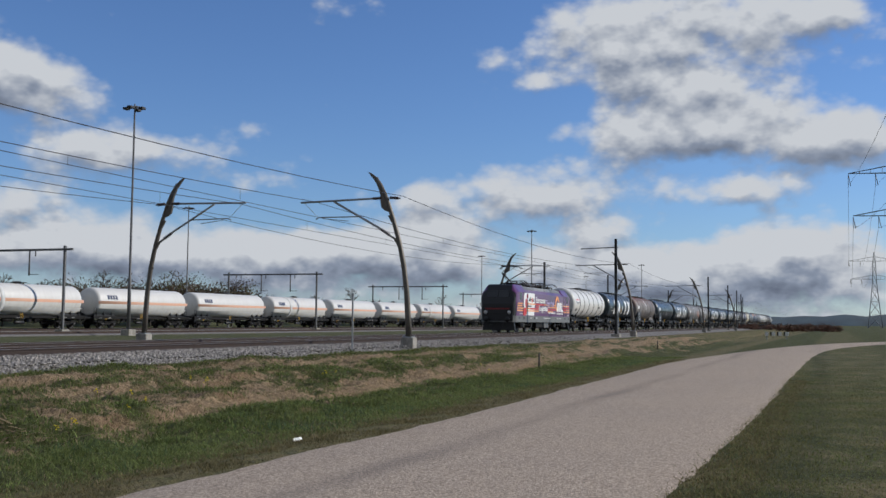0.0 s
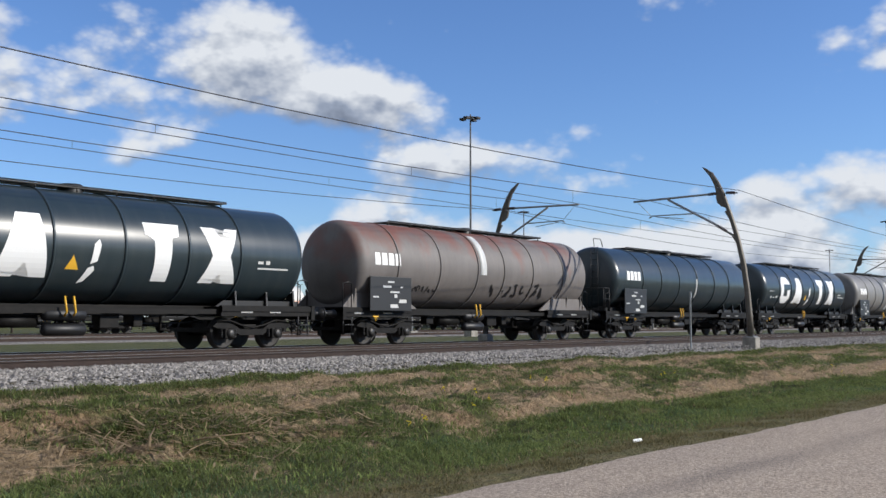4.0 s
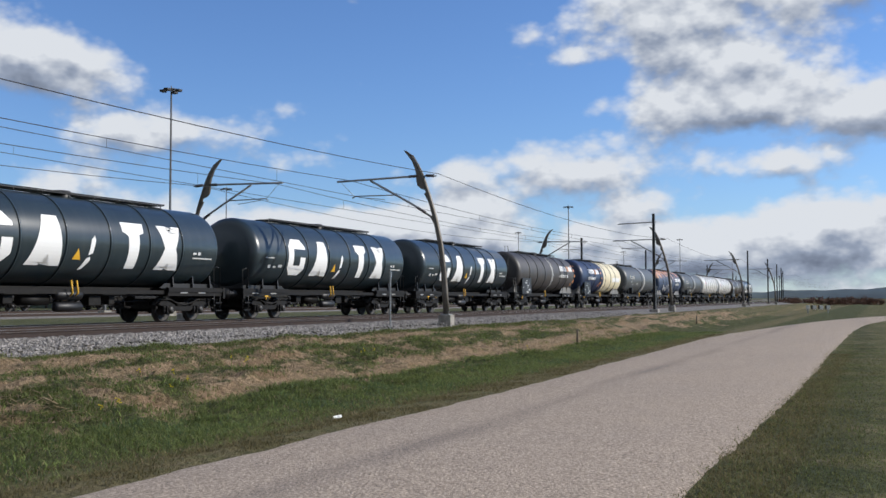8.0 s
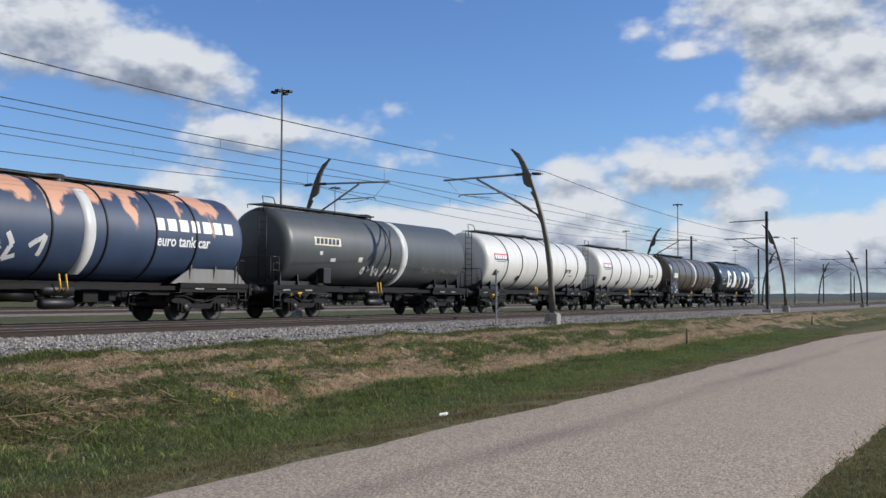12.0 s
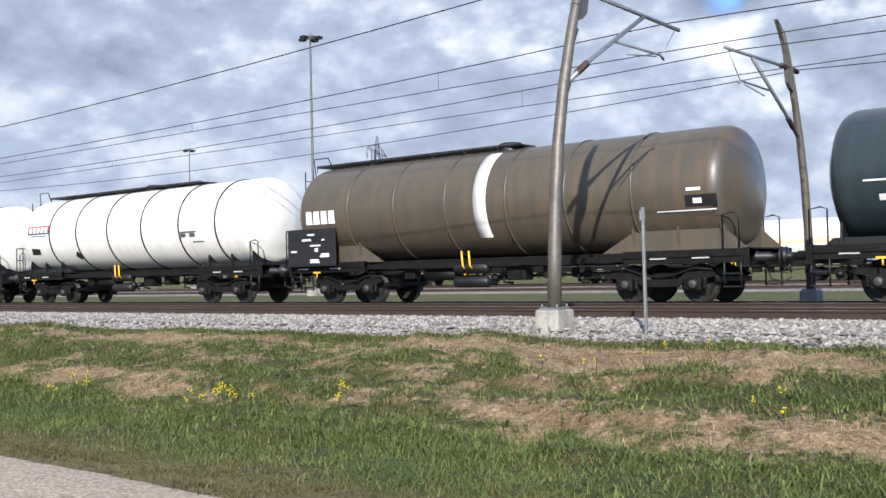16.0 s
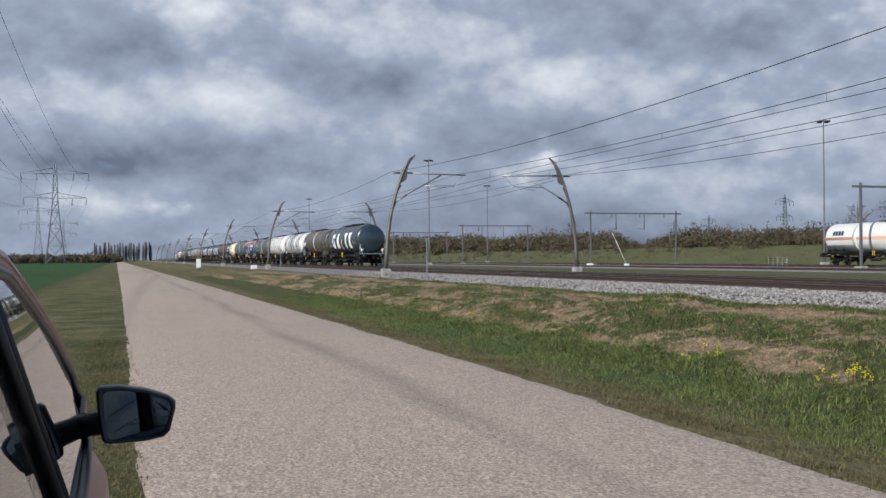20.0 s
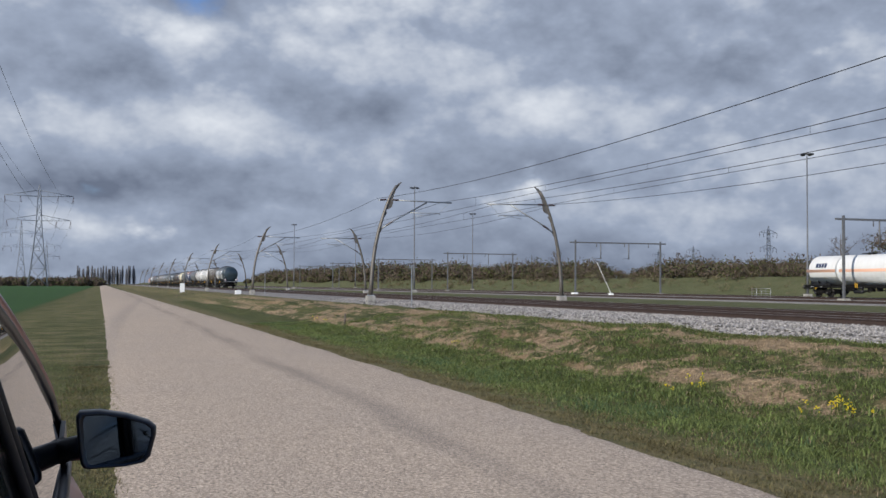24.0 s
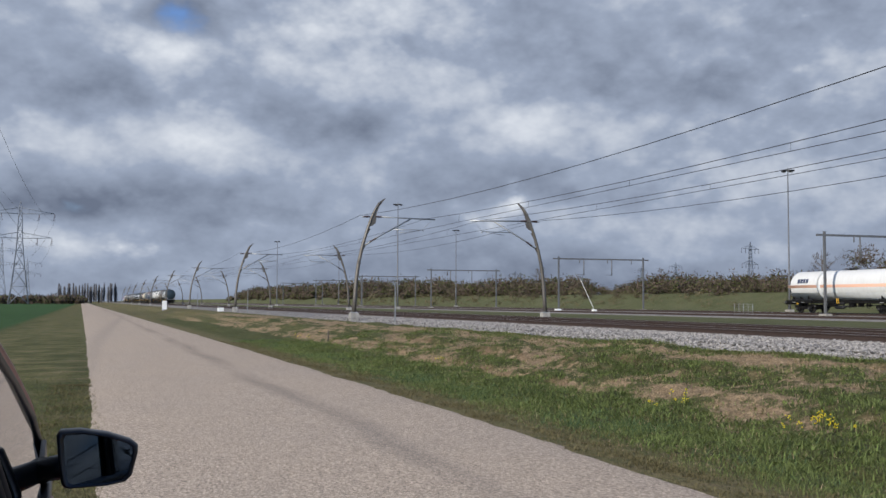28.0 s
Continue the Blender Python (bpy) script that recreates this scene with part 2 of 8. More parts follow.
# ---- materials ----
def material(name, color, rough=0.6, metal=0.0, grain=0.0, grain_scale=40.0, stain=0.0, stain_scale=1.5, stain_color=None,
             bump=0.0, spec=0.5, coat=0.0, island=0.0, streak=0.0, run=0.0, run_color=(0.2, 0.1, 0.05)):
    """Principled surface with grain and stains at two scales, in object space."""
    m = bpy.data.materials.new(name)
    m.use_nodes = True
    n, l = m.node_tree.nodes, m.node_tree.links
    b = n["Principled BSDF"]
    b.inputs["Roughness"].default_value, b.inputs["Metallic"].default_value = rough, metal
    b.inputs["Specular IOR Level"].default_value = spec
    b.inputs["Coat Weight"].default_value = coat
    tc = n.new("ShaderNodeTexCoord")
    col = None

    def mix(fac, a, c, blend="MIX"):
        x = n.new("ShaderNodeMix")
        x.data_type, x.blend_type = "RGBA", blend
        for s, v in ((x.inputs[0], fac), (x.inputs[6], a), (x.inputs[7], c)):
            if isinstance(v, (int, float)):
                s.default_value = v
            elif isinstance(v, tuple):
                s.default_value = (*v, 1)
            else:
                l.new(v, s)
        return x.outputs[2]

    def tex(scale, detail=4.0, stretch=None):
        t = n.new("ShaderNodeTexNoise")
        t.inputs["Scale"].default_value, t.inputs["Detail"].default_value = scale, detail
        if stretch:
            mp = n.new("ShaderNodeMapping")
            mp.inputs["Scale"].default_value = stretch
            l.new(tc.outputs["Object"], mp.inputs[0])
            l.new(mp.outputs[0], t.inputs["Vector"])
        else:
            l.new(tc.outputs["Object"], t.inputs["Vector"])
        return t.outputs["Fac"]

    def ramp(fac, lo, hi):
        r = n.new("ShaderNodeMapRange")
        r.inputs[1].default_value, r.inputs[2].default_value = lo, hi
        l.new(fac, r.inputs[0])
        return r.outputs[0]

    col = color
    if stain:
        f = ramp(tex(stain_scale, 5.0), 0.42, 0.68)
        x = n.new("ShaderNodeMath")
        x.operation = "MULTIPLY"
        x.inputs[1].default_value = stain
        l.new(f, x.inputs[0])
        col = mix(x.outputs[0], col, stain_color or tuple(c * 0.5 for c in color))
    if streak:
        f = ramp(tex(2.2, 4.0, (3.0, 3.0, 0.25)), 0.45, 0.75)
        x = n.new("ShaderNodeMath")
        x.operation = "MULTIPLY"
        x.inputs[1].default_value = streak
        l.new(f, x.inputs[0])
        col = mix(x.outputs[0], col, stain_color or tuple(c * 0.5 for c in color))
    if run:
        # narrow runs of rust or dirt down the flank
        f = ramp(tex(1.6, 5.0, (2.6, 0.6, 0.2)), 0.48, 0.70)
        x = n.new("ShaderNodeMath")
        x.operation = "MULTIPLY"
        x.inputs[1].default_value = run
        l.new(f, x.inputs[0])
        col = mix(x.outputs[0], col, run_color)
    if grain:
        g = ramp(tex(grain_scale, 3.0), 0.25, 0.75)
        lo = tuple(max(0.0, 1 - grain) for _ in range(3))
        hi = tuple(1 + grain * 0.6 for _ in range(3))
        col = mix(1.0, col, mix(g, lo, hi), "MULTIPLY")
    if island:
        oi = n.new("ShaderNodeObjectInfo") if island < 0 else n.new("ShaderNodeNewGeometry")
        src = oi.outputs["Random"] if island < 0 else oi.outputs["Random Per Island"]
        k = abs(island)
        r = n.new("ShaderNodeMapRange")
        r.inputs[3].default_value, r.inputs[4].default_value = 1 - k, 1 + k
        l.new(src, r.inputs[0])
        cc = n.new("ShaderNodeCombineColor")
        for i in range(3):
            l.new(r.outputs[0], cc.inputs[i])
        col = mix(1.0, col, cc.outputs[0], "MULTIPLY")
    if isinstance(col, tuple):
        b.inputs["Base Color"].default_value = (*col, 1)
    else:
        l.new(col, b.inputs["Base Color"])
    if bump:
        bp = n.new("ShaderNodeBump")
        bp.inputs["Strength"].default_value, bp.inputs["Distance"].default_value = bump, 0.02
        l.new(tex(grain_scale, 4.0), bp.inputs["Height"])
        l.new(bp.outputs[0], b.inputs["Normal"])
    return m


# ---- mesh helpers ----
def box(bm, x0, x1, y0, y1, z0, z1, bevel=0.0):
    vs = [bm.verts.new(p) for p in ((x0, y0, z0), (x1, y0, z0), (x1, y1, z0), (x0, y1, z0), (x0, y0, z1), (x1, y0, z1), (x1, y1, z1), (x0, y1, z1))]
    fs = [bm.faces.new([vs[i] for i in f]) for f in ((3, 2, 1, 0), (4, 5, 6, 7), (0, 1, 5, 4), (1, 2, 6, 5), (2, 3, 7, 6), (3, 0, 4, 7))]
    if bevel:
        es = {e for f in fs for e in f.edges}
        bmesh.ops.bevel(bm, geom=list(es), offset=bevel, segments=2, affect="EDGES", profile=0.5)
    return vs


def tube(bm, pts, r, n=8, cap=True, smooth=True):
    """Round bar along points; r one number or one for each point."""
    pts = [Vector(p) for p in pts]
    rs = r if isinstance(r, (list, tuple)) else [r] * len(pts)
    rings = []
    for i, p in enumerate(pts):
        d = (pts[min(i + 1, len(pts) - 1)] - pts[max(i - 1, 0)]).normalized()
        up = Vector((0, 0, 1)) if abs(d.z) < 0.95 else Vector((0, 1, 0))
        a = d.cross(up).normalized()
        c = a.cross(d).normalized()
        rings.append([bm.verts.new(p + (a * math.cos(k * math.tau / n) + c * math.sin(k * math.tau / n)) * rs[i]) for k in range(n)])
    for q, w in zip(rings, rings[1:]):
        for k in range(n):
            f = bm.faces.new((q[k], q[(k + 1) % n], w[(k + 1) % n], w[k]))
            f.smooth = smooth
    if cap:
        bm.faces.new(list(reversed(rings[0])))
        bm.faces.new(rings[-1])


def sweep(bm, sections, smooth=False, cap=True):
    """Skin over closed rings of equal count."""
    rings = [[bm.verts.new(p) for p in s] for s in sections]
    n = len(rings[0])
    for q, w in zip(rings, rings[1:]):
        for k in range(n):
            f = bm.faces.new((q[k], q[(k + 1) % n], w[(k + 1) % n], w[k]))
            f.smooth = smooth
    if cap:
        bm.faces.new(list(reversed(rings[0])))
        bm.faces.new(rings[-1])
    return rings


def lathe(bm, profile, n=40, axis="x", a0=0.0, a1=math.tau, origin=(0, 0, 0), smooth=True):
    """Turn (along, radius) points round an axis through origin; a0..a1 part of the turn."""
    full = abs(a1 - a0 - math.tau) < 1e-6
    cnt = n if full else n + 1
    rings = []
    for s, r in profile:
        ring = []
        for k in range(cnt):
            a = a0 + (a1 - a0) * k / n
            if axis == "x":
                p = (s, r * math.cos(a), r * math.sin(a))
            elif axis == "y":
                p = (r * math.cos(a), s, r * math.sin(a))
            else:
                p = (r * math.cos(a), r * math.sin(a), s)
            ring.append(bm.verts.new(Vector(p) + Vector(origin)))
        rings.append(ring)
    for q, w in zip(rings, rings[1:]):
        for k in range(n):
            f = bm.faces.new((q[k], q[(k + 1) % cnt], w[(k + 1) % cnt], w[k]))
            f.smooth = smooth
    return rings


def plate(bm, poly, y0, y1, axis="y"):
    """Prism from a polygon of (a, b) points: axis y: (x, z); axis x: (y, z); axis z: (x, y)."""
    def at(p, d):
        return {"y": (p[0], d, p[1]), "x": (d, p[0], p[1]), "z": (p[0], p[1], d)}[axis]
    a = [bm.verts.new(at(p, y0)) for p in poly]
    b = [bm.verts.new(at(p, y1)) for p in poly]
    n = len(poly)
    for k in range(n):
        bm.faces.new((a[k], a[(k + 1) % n], b[(k + 1) % n], b[k]))
    bm.faces.new(list(reversed(a)))
    bm.faces.new(b)


def mesh_of(bm, mat, name):
    bmesh.ops.recalc_face_normals(bm, faces=bm.faces)
    me = bpy.data.meshes.new(name)
    bm.to_mesh(me)
    bm.free()
    me.materials.append(mat)
    return me


def part(name, bm, mat, parent=None, label="", at=None):
    """One mesh object under a thing or part. bm may be a bmesh, or a ready mesh with its material (mat is then left out)."""
    if isinstance(mat, bpy.types.Object):
        mat, parent, label = None, mat, parent or label
    me = mesh_of(bm, mat, name) if isinstance(bm, bmesh.types.BMesh) else bm
    ob = new(name, me)
    ob.parent = parent
    if at is not None:
        ob.matrix_basis = at
    if label:
        ob["label"] = label
    return ob


def thing(name, label, category, at=(0, 0, 0), group="", kind=""):
    ob = new(name)
    ob.empty_display_size = 0.2
    ob.location = at
    return tagged(ob, label, category, group, kind)


def solid(name, bm, mat, label, category, group="", kind="", at=(0, 0, 0)):
    me = mesh_of(bm, mat, name) if isinstance(bm, bmesh.types.BMesh) else bm
    ob = new(name, me)
    ob.location = at
    return tagged(ob, label, category, group, kind)


def pydata(name, verts, faces, mat, smooth=False):
    me = bpy.data.meshes.new(name)
    me.from_pydata(verts, [], faces)
    if smooth:
        me.polygons.foreach_set("use_smooth", [True] * len(me.polygons))
    me.materials.append(mat)
    me.update()
    return me


def text_mesh(body, size, mat, name, bold=0.0, shear=0.0, squeeze=1.0, depth=0.002):
    """Lettering as a mesh in the xz plane, read from -y, centred on its box."""
    cu = bpy.data.curves.new(name, "FONT")
    cu.body, cu.size, cu.extrude, cu.offset, cu.shear = body, size, depth, bold, shear
    cu.align_x, cu.align_y, cu.resolution_u = "CENTER", "CENTER", 3
    tmp = bpy.data.objects.new(name, cu)
    me = bpy.data.meshes.new_from_object(tmp)
    bpy.data.objects.remove(tmp)
    bpy.data.curves.remove(cu)
    me.transform(Matrix.Rotation(radians(90), 4, "X") @ Matrix.Diagonal((squeeze, 1, 1, 1)))
    me.materials.clear()
    me.materials.append(mat)
    return me


M = {
    "ballast": material("ballast", (0.205, 0.188, 0.172), 0.9, grain=0.7, grain_scale=16, stain=0.4, stain_scale=0.8, stain_color=(0.12, 0.105, 0.095), bump=0.9),
    "stone": material("stone", (0.245, 0.226, 0.206), 0.85, grain=0.35, grain_scale=30, island=0.6),
    "concrete": material("concrete", (0.36, 0.34, 0.30), 0.85, grain=0.25, grain_scale=30, stain=0.75, stain_scale=3.0, stain_color=(0.17, 0.155, 0.13), streak=0.4, bump=0.3),
    "rail_steel": material("rail_steel", (0.050, 0.031, 0.024), 0.75, 0.2, grain=0.3, stain=0.4, stain_scale=4),
    "salmon": material("salmon", (0.72, 0.40, 0.27), 0.5, grain=0.06, stain=0.3, stain_scale=1.5, stain_color=(0.62, 0.45, 0.36)),
    "worn_steel": material("worn_steel", (0.07, 0.068, 0.065), 0.5, 0.4, grain=0.3, stain=0.4, stain_scale=8),
    "rail_head": material("rail_head", (0.42, 0.40, 0.38), 0.28, 1.0, grain=0.1),
    "mast": material("mast", (0.15, 0.135, 0.115), 0.55, 0.5, grain=0.25, grain_scale=12, stain=0.4, stain_scale=2.5, stain_color=(0.12, 0.1, 0.08)),
    "galv": material("galv", (0.36, 0.37, 0.37), 0.45, 0.7, grain=0.2, grain_scale=25, stain=0.3),
    "yard_steel": material("yard_steel", (0.13, 0.132, 0.135), 0.6, 0.2, grain=0.2, grain_scale=20, stain=0.4, stain_scale=2),
    "dark_steel": material("dark_steel", (0.012, 0.012, 0.013), 0.5, 0.1, grain=0.3, grain_scale=15, stain=0.4, stain_scale=3),
    "wire": material("wire", (0.05, 0.05, 0.055), 0.5, 0.6),
    "bogie": material("bogie", (0.006, 0.0055, 0.005), 0.6, 0.0, grain=0.4, grain_scale=12, stain=0.5, stain_scale=4, stain_color=(0.018, 0.015, 0.013), spec=0.2),
    "wheel": material("wheel", (0.014, 0.012, 0.010), 0.65, 0.1, grain=0.3, stain=0.4, stain_scale=5),
    "white_tank": material("white_tank", (0.72, 0.71, 0.67), 0.4, grain=0.04, stain=0.25, stain_scale=0.9, stain_color=(0.56, 0.54, 0.48), streak=0.2, coat=0.2, run=0.3, run_color=(0.50, 0.45, 0.38)),
    "green_tank": material("green_tank", (0.020, 0.032, 0.038), 0.32, grain=0.12, stain=0.3, stain_scale=0.8, stain_color=(0.035, 0.048, 0.052), coat=0.25, run=0.25, run_color=(0.055, 0.066, 0.066)),
    "rust_tank": material("rust_tank", (0.155, 0.138, 0.128), 0.6, grain=0.15, stain=0.6, stain_scale=0.7, stain_color=(0.15, 0.075, 0.055), streak=0.35, run=0.7, run_color=(0.22, 0.10, 0.065)),
    "brown_tank": material("brown_tank", (0.080, 0.066, 0.047), 0.42, grain=0.15, stain=0.6, stain_scale=1.3, stain_color=(0.052, 0.046, 0.038), streak=0.5, run=0.5, run_color=(0.120, 0.078, 0.046), coat=0.2),
    "sooty_tank": material("sooty_tank", (0.050, 0.045, 0.042), 0.5, grain=0.15, stain=0.6, stain_scale=1.1, stain_color=(0.032, 0.029, 0.027), streak=0.4, run=0.5, run_color=(0.085, 0.070, 0.058)),
    "grey_tank": material("grey_tank", (0.075, 0.083, 0.084), 0.45, grain=0.1, stain=0.4, stain_scale=0.7, stain_color=(0.055, 0.06, 0.06), streak=0.3, run=0.3, run_color=(0.11, 0.108, 0.10)),
    "lightgrey_tank": material("lightgrey_tank", (0.21, 0.205, 0.195), 0.5, grain=0.1, stain=0.4, stain_scale=0.8, stain_color=(0.14, 0.13, 0.12), streak=0.3, run=0.4, run_color=(0.12, 0.10, 0.085)),
    "blue_tank": material("blue_tank", (0.015, 0.029, 0.075), 0.4, grain=0.1, stain=0.3, stain_scale=0.8),
    "cream": material("cream", (0.74, 0.66, 0.45), 0.5, grain=0.08, stain=0.3, stain_scale=1.2),
    "white_paint": material("white_paint", (0.82, 0.82, 0.80), 0.5, grain=0.05),
    "grey_band": material("grey_band", (0.62, 0.62, 0.60), 0.45, grain=0.08, stain=0.3, stain_scale=1.5),
    "gas_white": material("gas_white", (0.66, 0.65, 0.62), 0.45, grain=0.05, stain=0.3, stain_scale=0.6, stain_color=(0.55, 0.53, 0.5), streak=0.25, run=0.25, run_color=(0.5, 0.46, 0.41)),
    "orange": material("orange", (0.85, 0.36, 0.13), 0.5, grain=0.06),
    "yellow": material("yellow", (0.75, 0.42, 0.03), 0.55, grain=0.1),
    "red_paint": material("red_paint", (0.55, 0.03, 0.035), 0.45, grain=0.06),
    "pale_red": material("pale_red", (0.65, 0.28, 0.2), 0.6, grain=0.1),
    "purple": material("purple", (0.115, 0.022, 0.12), 0.3, grain=0.05, stain=0.2, stain_scale=1.5, coat=0.4),
    "loco_grey": material("loco_grey", (0.15, 0.155, 0.15), 0.5, grain=0.1, stain=0.3, stain_scale=2),
    "roof_grey": material("roof_grey", (0.24, 0.25, 0.25), 0.55, grain=0.15, stain=0.35, stain_scale=2),
    "black": material("black", (0.012, 0.012, 0.013), 0.45, grain=0.1),
    "dark_glass": material("dark_glass", (0.012, 0.014, 0.016), 0.06, spec=0.6),
    "lilac": material("lilac", (0.50, 0.42, 0.62), 0.4, grain=0.05),
    "car_red": material("car_red", (0.20, 0.012, 0.016), 0.35, grain=0.03, coat=0.15),
    "black_plastic": material("black_plastic", (0.014, 0.014, 0.015), 0.4, grain=0.1),
    "rubber": material("rubber", (0.02, 0.02, 0.02), 0.8, grain=0.2),
    "sleeper": material("sleeper", (0.10, 0.074, 0.060), 0.85, grain=0.3, stain=0.4, island=-0.2),
    # bluish tint of the grey steel stands in for distance haze
    "pylon": material("pylon", (0.20, 0.22, 0.25), 0.6, 0.2, grain=0.15),
    "insulator": material("insulator", (0.06, 0.035, 0.03), 0.35, grain=0.1),
    "board": material("board", (0.75, 0.75, 0.72), 0.6, grain=0.08),
}


def ground_material():
    m = bpy.data.materials.new("grass_and_earth")
    m.use_nodes = True
    n, l = m.node_tree.nodes, m.node_tree.links
    b = n["Principled BSDF"]
    b.inputs["Roughness"].default_value = 0.95
    b.inputs["Specular IOR Level"].default_value = 0.15
    tc = n.new("ShaderNodeTexCoord")

    def tex(scale, detail=5.0, stretch=(1, 1, 1), rough=0.6):
        mp = n.new("ShaderNodeMapping")
        mp.inputs["Scale"].default_value = stretch
        l.new(tc.outputs["Object"], mp.inputs[0])
        t = n.new("ShaderNodeTexNoise")
        t.inputs["Scale"].default_value, t.inputs["Detail"].default_value, t.inputs["Roughness"].default_value = scale, detail, rough
        l.new(mp.outputs[0], t.inputs["Vector"])
        return t.outputs["Fac"]

    def mr(v, a, c, lo=0.0, hi=1.0):
        r = n.new("ShaderNodeMapRange")
        for i, x in enumerate((a, c, lo, hi)):
            r.inputs[i + 1].default_value = x
        l.new(v, r.inputs[0])
        return r.outputs[0]

    def mul(a, c, op="MULTIPLY"):
        x = n.new("ShaderNodeMath")
        x.operation, x.use_clamp = op, True
        for i, v in enumerate((a, c)):
            if isinstance(v, (int, float)):
                x.inputs[i].default_value = v
            else:
                l.new(v, x.inputs[i])
        return x.outputs[0]

    def mix(f, a, c):
        x = n.new("ShaderNodeMix")
        x.data_type = "RGBA"
        for s, v in ((x.inputs[0], f), (x.inputs[6], a), (x.inputs[7], c)):
            if isinstance(v, tuple):
                s.default_value = (*v, 1)
            elif isinstance(v, (int, float)):
                s.default_value = v
            else:
                l.new(v, s)
        return x.outputs[2]

    sep = n.new("ShaderNodeSeparateXYZ")
    l.new(tc.outputs["Object"], sep.inputs[0])
    y = sep.outputs[1]
    # green set darker than the blades, putting shade of the gaps into its colour
    green = mix(mr(tex(0.5), 0.35, 0.65), (0.085, 0.098, 0.034), (0.125, 0.122, 0.046))
    green = mix(mr(tex(9.0, 3), 0.3, 0.7), green, (0.058, 0.066, 0.024))
    dry = mix(mr(tex(7.0, 6), 0.35, 0.65), (0.39, 0.28, 0.17), (0.20, 0.145, 0.085))
    olive = mix(mr(tex(3.0, 4), 0.35, 0.65), (0.140, 0.132, 0.055), (0.205, 0.165, 0.085))
    # dead grass and bare earth on the bank between road and track
    zone = mul(mr(y, 5.4, 6.2), mr(y, 15.2, 14.6))
    att = n.new("ShaderNodeAttribute")
    att.attribute_name = "turf"
    bare = n.new("ShaderNodeMath")
    bare.operation = "ADD"
    l.new(att.outputs["Fac"], bare.inputs[0])
    l.new(mr(tex(3.5, 6.0, rough=0.7), 0.3, 0.7, -0.45, 0.45), bare.inputs[1])
    patch = mr(bare.outputs[0], 0.62, 0.34)
    col = mix(mul(zone, patch), green, dry)
    # bare soil where the slope is steep
    geo = n.new("ShaderNodeNewGeometry")
    up = n.new("ShaderNodeSeparateXYZ")
    l.new(geo.outputs["Normal"], up.inputs[0])
    steep = mul(mr(up.outputs[2], 0.95, 0.84), mul(zone, mr(tex(1.6, 5.0), 0.35, 0.55)))
    col = mix(steep, col, mix(mr(tex(9.0, 5), 0.35, 0.65), (0.30, 0.20, 0.12), (0.17, 0.115, 0.068)))
    # thin worn turf beside the road and beside the ballast
    worn = mul(mr(y, 6.4, 5.4), mr(y, 4.0, 4.5))
    col = mix(mul(worn, 0.95), col, olive)
    near_ballast = mul(mr(y, 13.4, 14.2), mr(y, 16.5, 15.8))
    col = mix(mul(near_ballast, mr(tex(0.9), 0.3, 0.6, 0.0, 0.7)), col, olive)
    verge = mul(mr(y, -4.5, -3.0), mr(y, 0.6, 0.2))
    col = mix(mul(verge, mr(tex(0.8, 6.0), 0.4, 0.62)), col, olive)
    # winter crop on the field beyond the verge
    crop = mix(mr(tex(0.15), 0.3, 0.7), (0.036, 0.082, 0.024), (0.045, 0.095, 0.030))
    col = mix(mul(mr(y, -3.9, -4.6), mr(sep.outputs[0], 20.0, -20.0)), col, crop)
    # pale turf between the lines and in the yard
    yard = mix(mr(tex(0.3), 0.35, 0.65), (0.122, 0.122, 0.058), (0.09, 0.098, 0.042))
    col = mix(mr(y, 28.0, 30.0), col, yard)
    fine = n.new("ShaderNodeCombineColor")
    speck = mul(mr(tex(24.0, 5.0, rough=0.7), 0.32, 0.68, 0.28, 0.72), mr(tex(4.5, 4.0), 0.3, 0.7, 0.75, 1.0))
    for i in range(3):
        l.new(speck, fine.inputs[i])
    x = n.new("ShaderNodeMix")
    x.data_type, x.blend_type = "RGBA", "MULTIPLY"
    x.inputs[0].default_value = 1.0
    twice = n.new("ShaderNodeVectorMath")
    twice.operation = "SCALE"
    twice.inputs["Scale"].default_value = 2.1
    l.new(col, x.inputs[6])
    l.new(fine.outputs[0], x.inputs[7])
    l.new(x.outputs[2], twice.inputs[0])
    l.new(twice.outputs[0], b.inputs["Base Color"])
    bp = n.new("ShaderNodeBump")
    bp.inputs["Strength"].default_value, bp.inputs["Distance"].default_value = 1.0, 0.12
    l.new(tex(10.0, 6.0), bp.inputs["Height"])
    l.new(bp.outputs[0], b.inputs["Normal"])
    return m


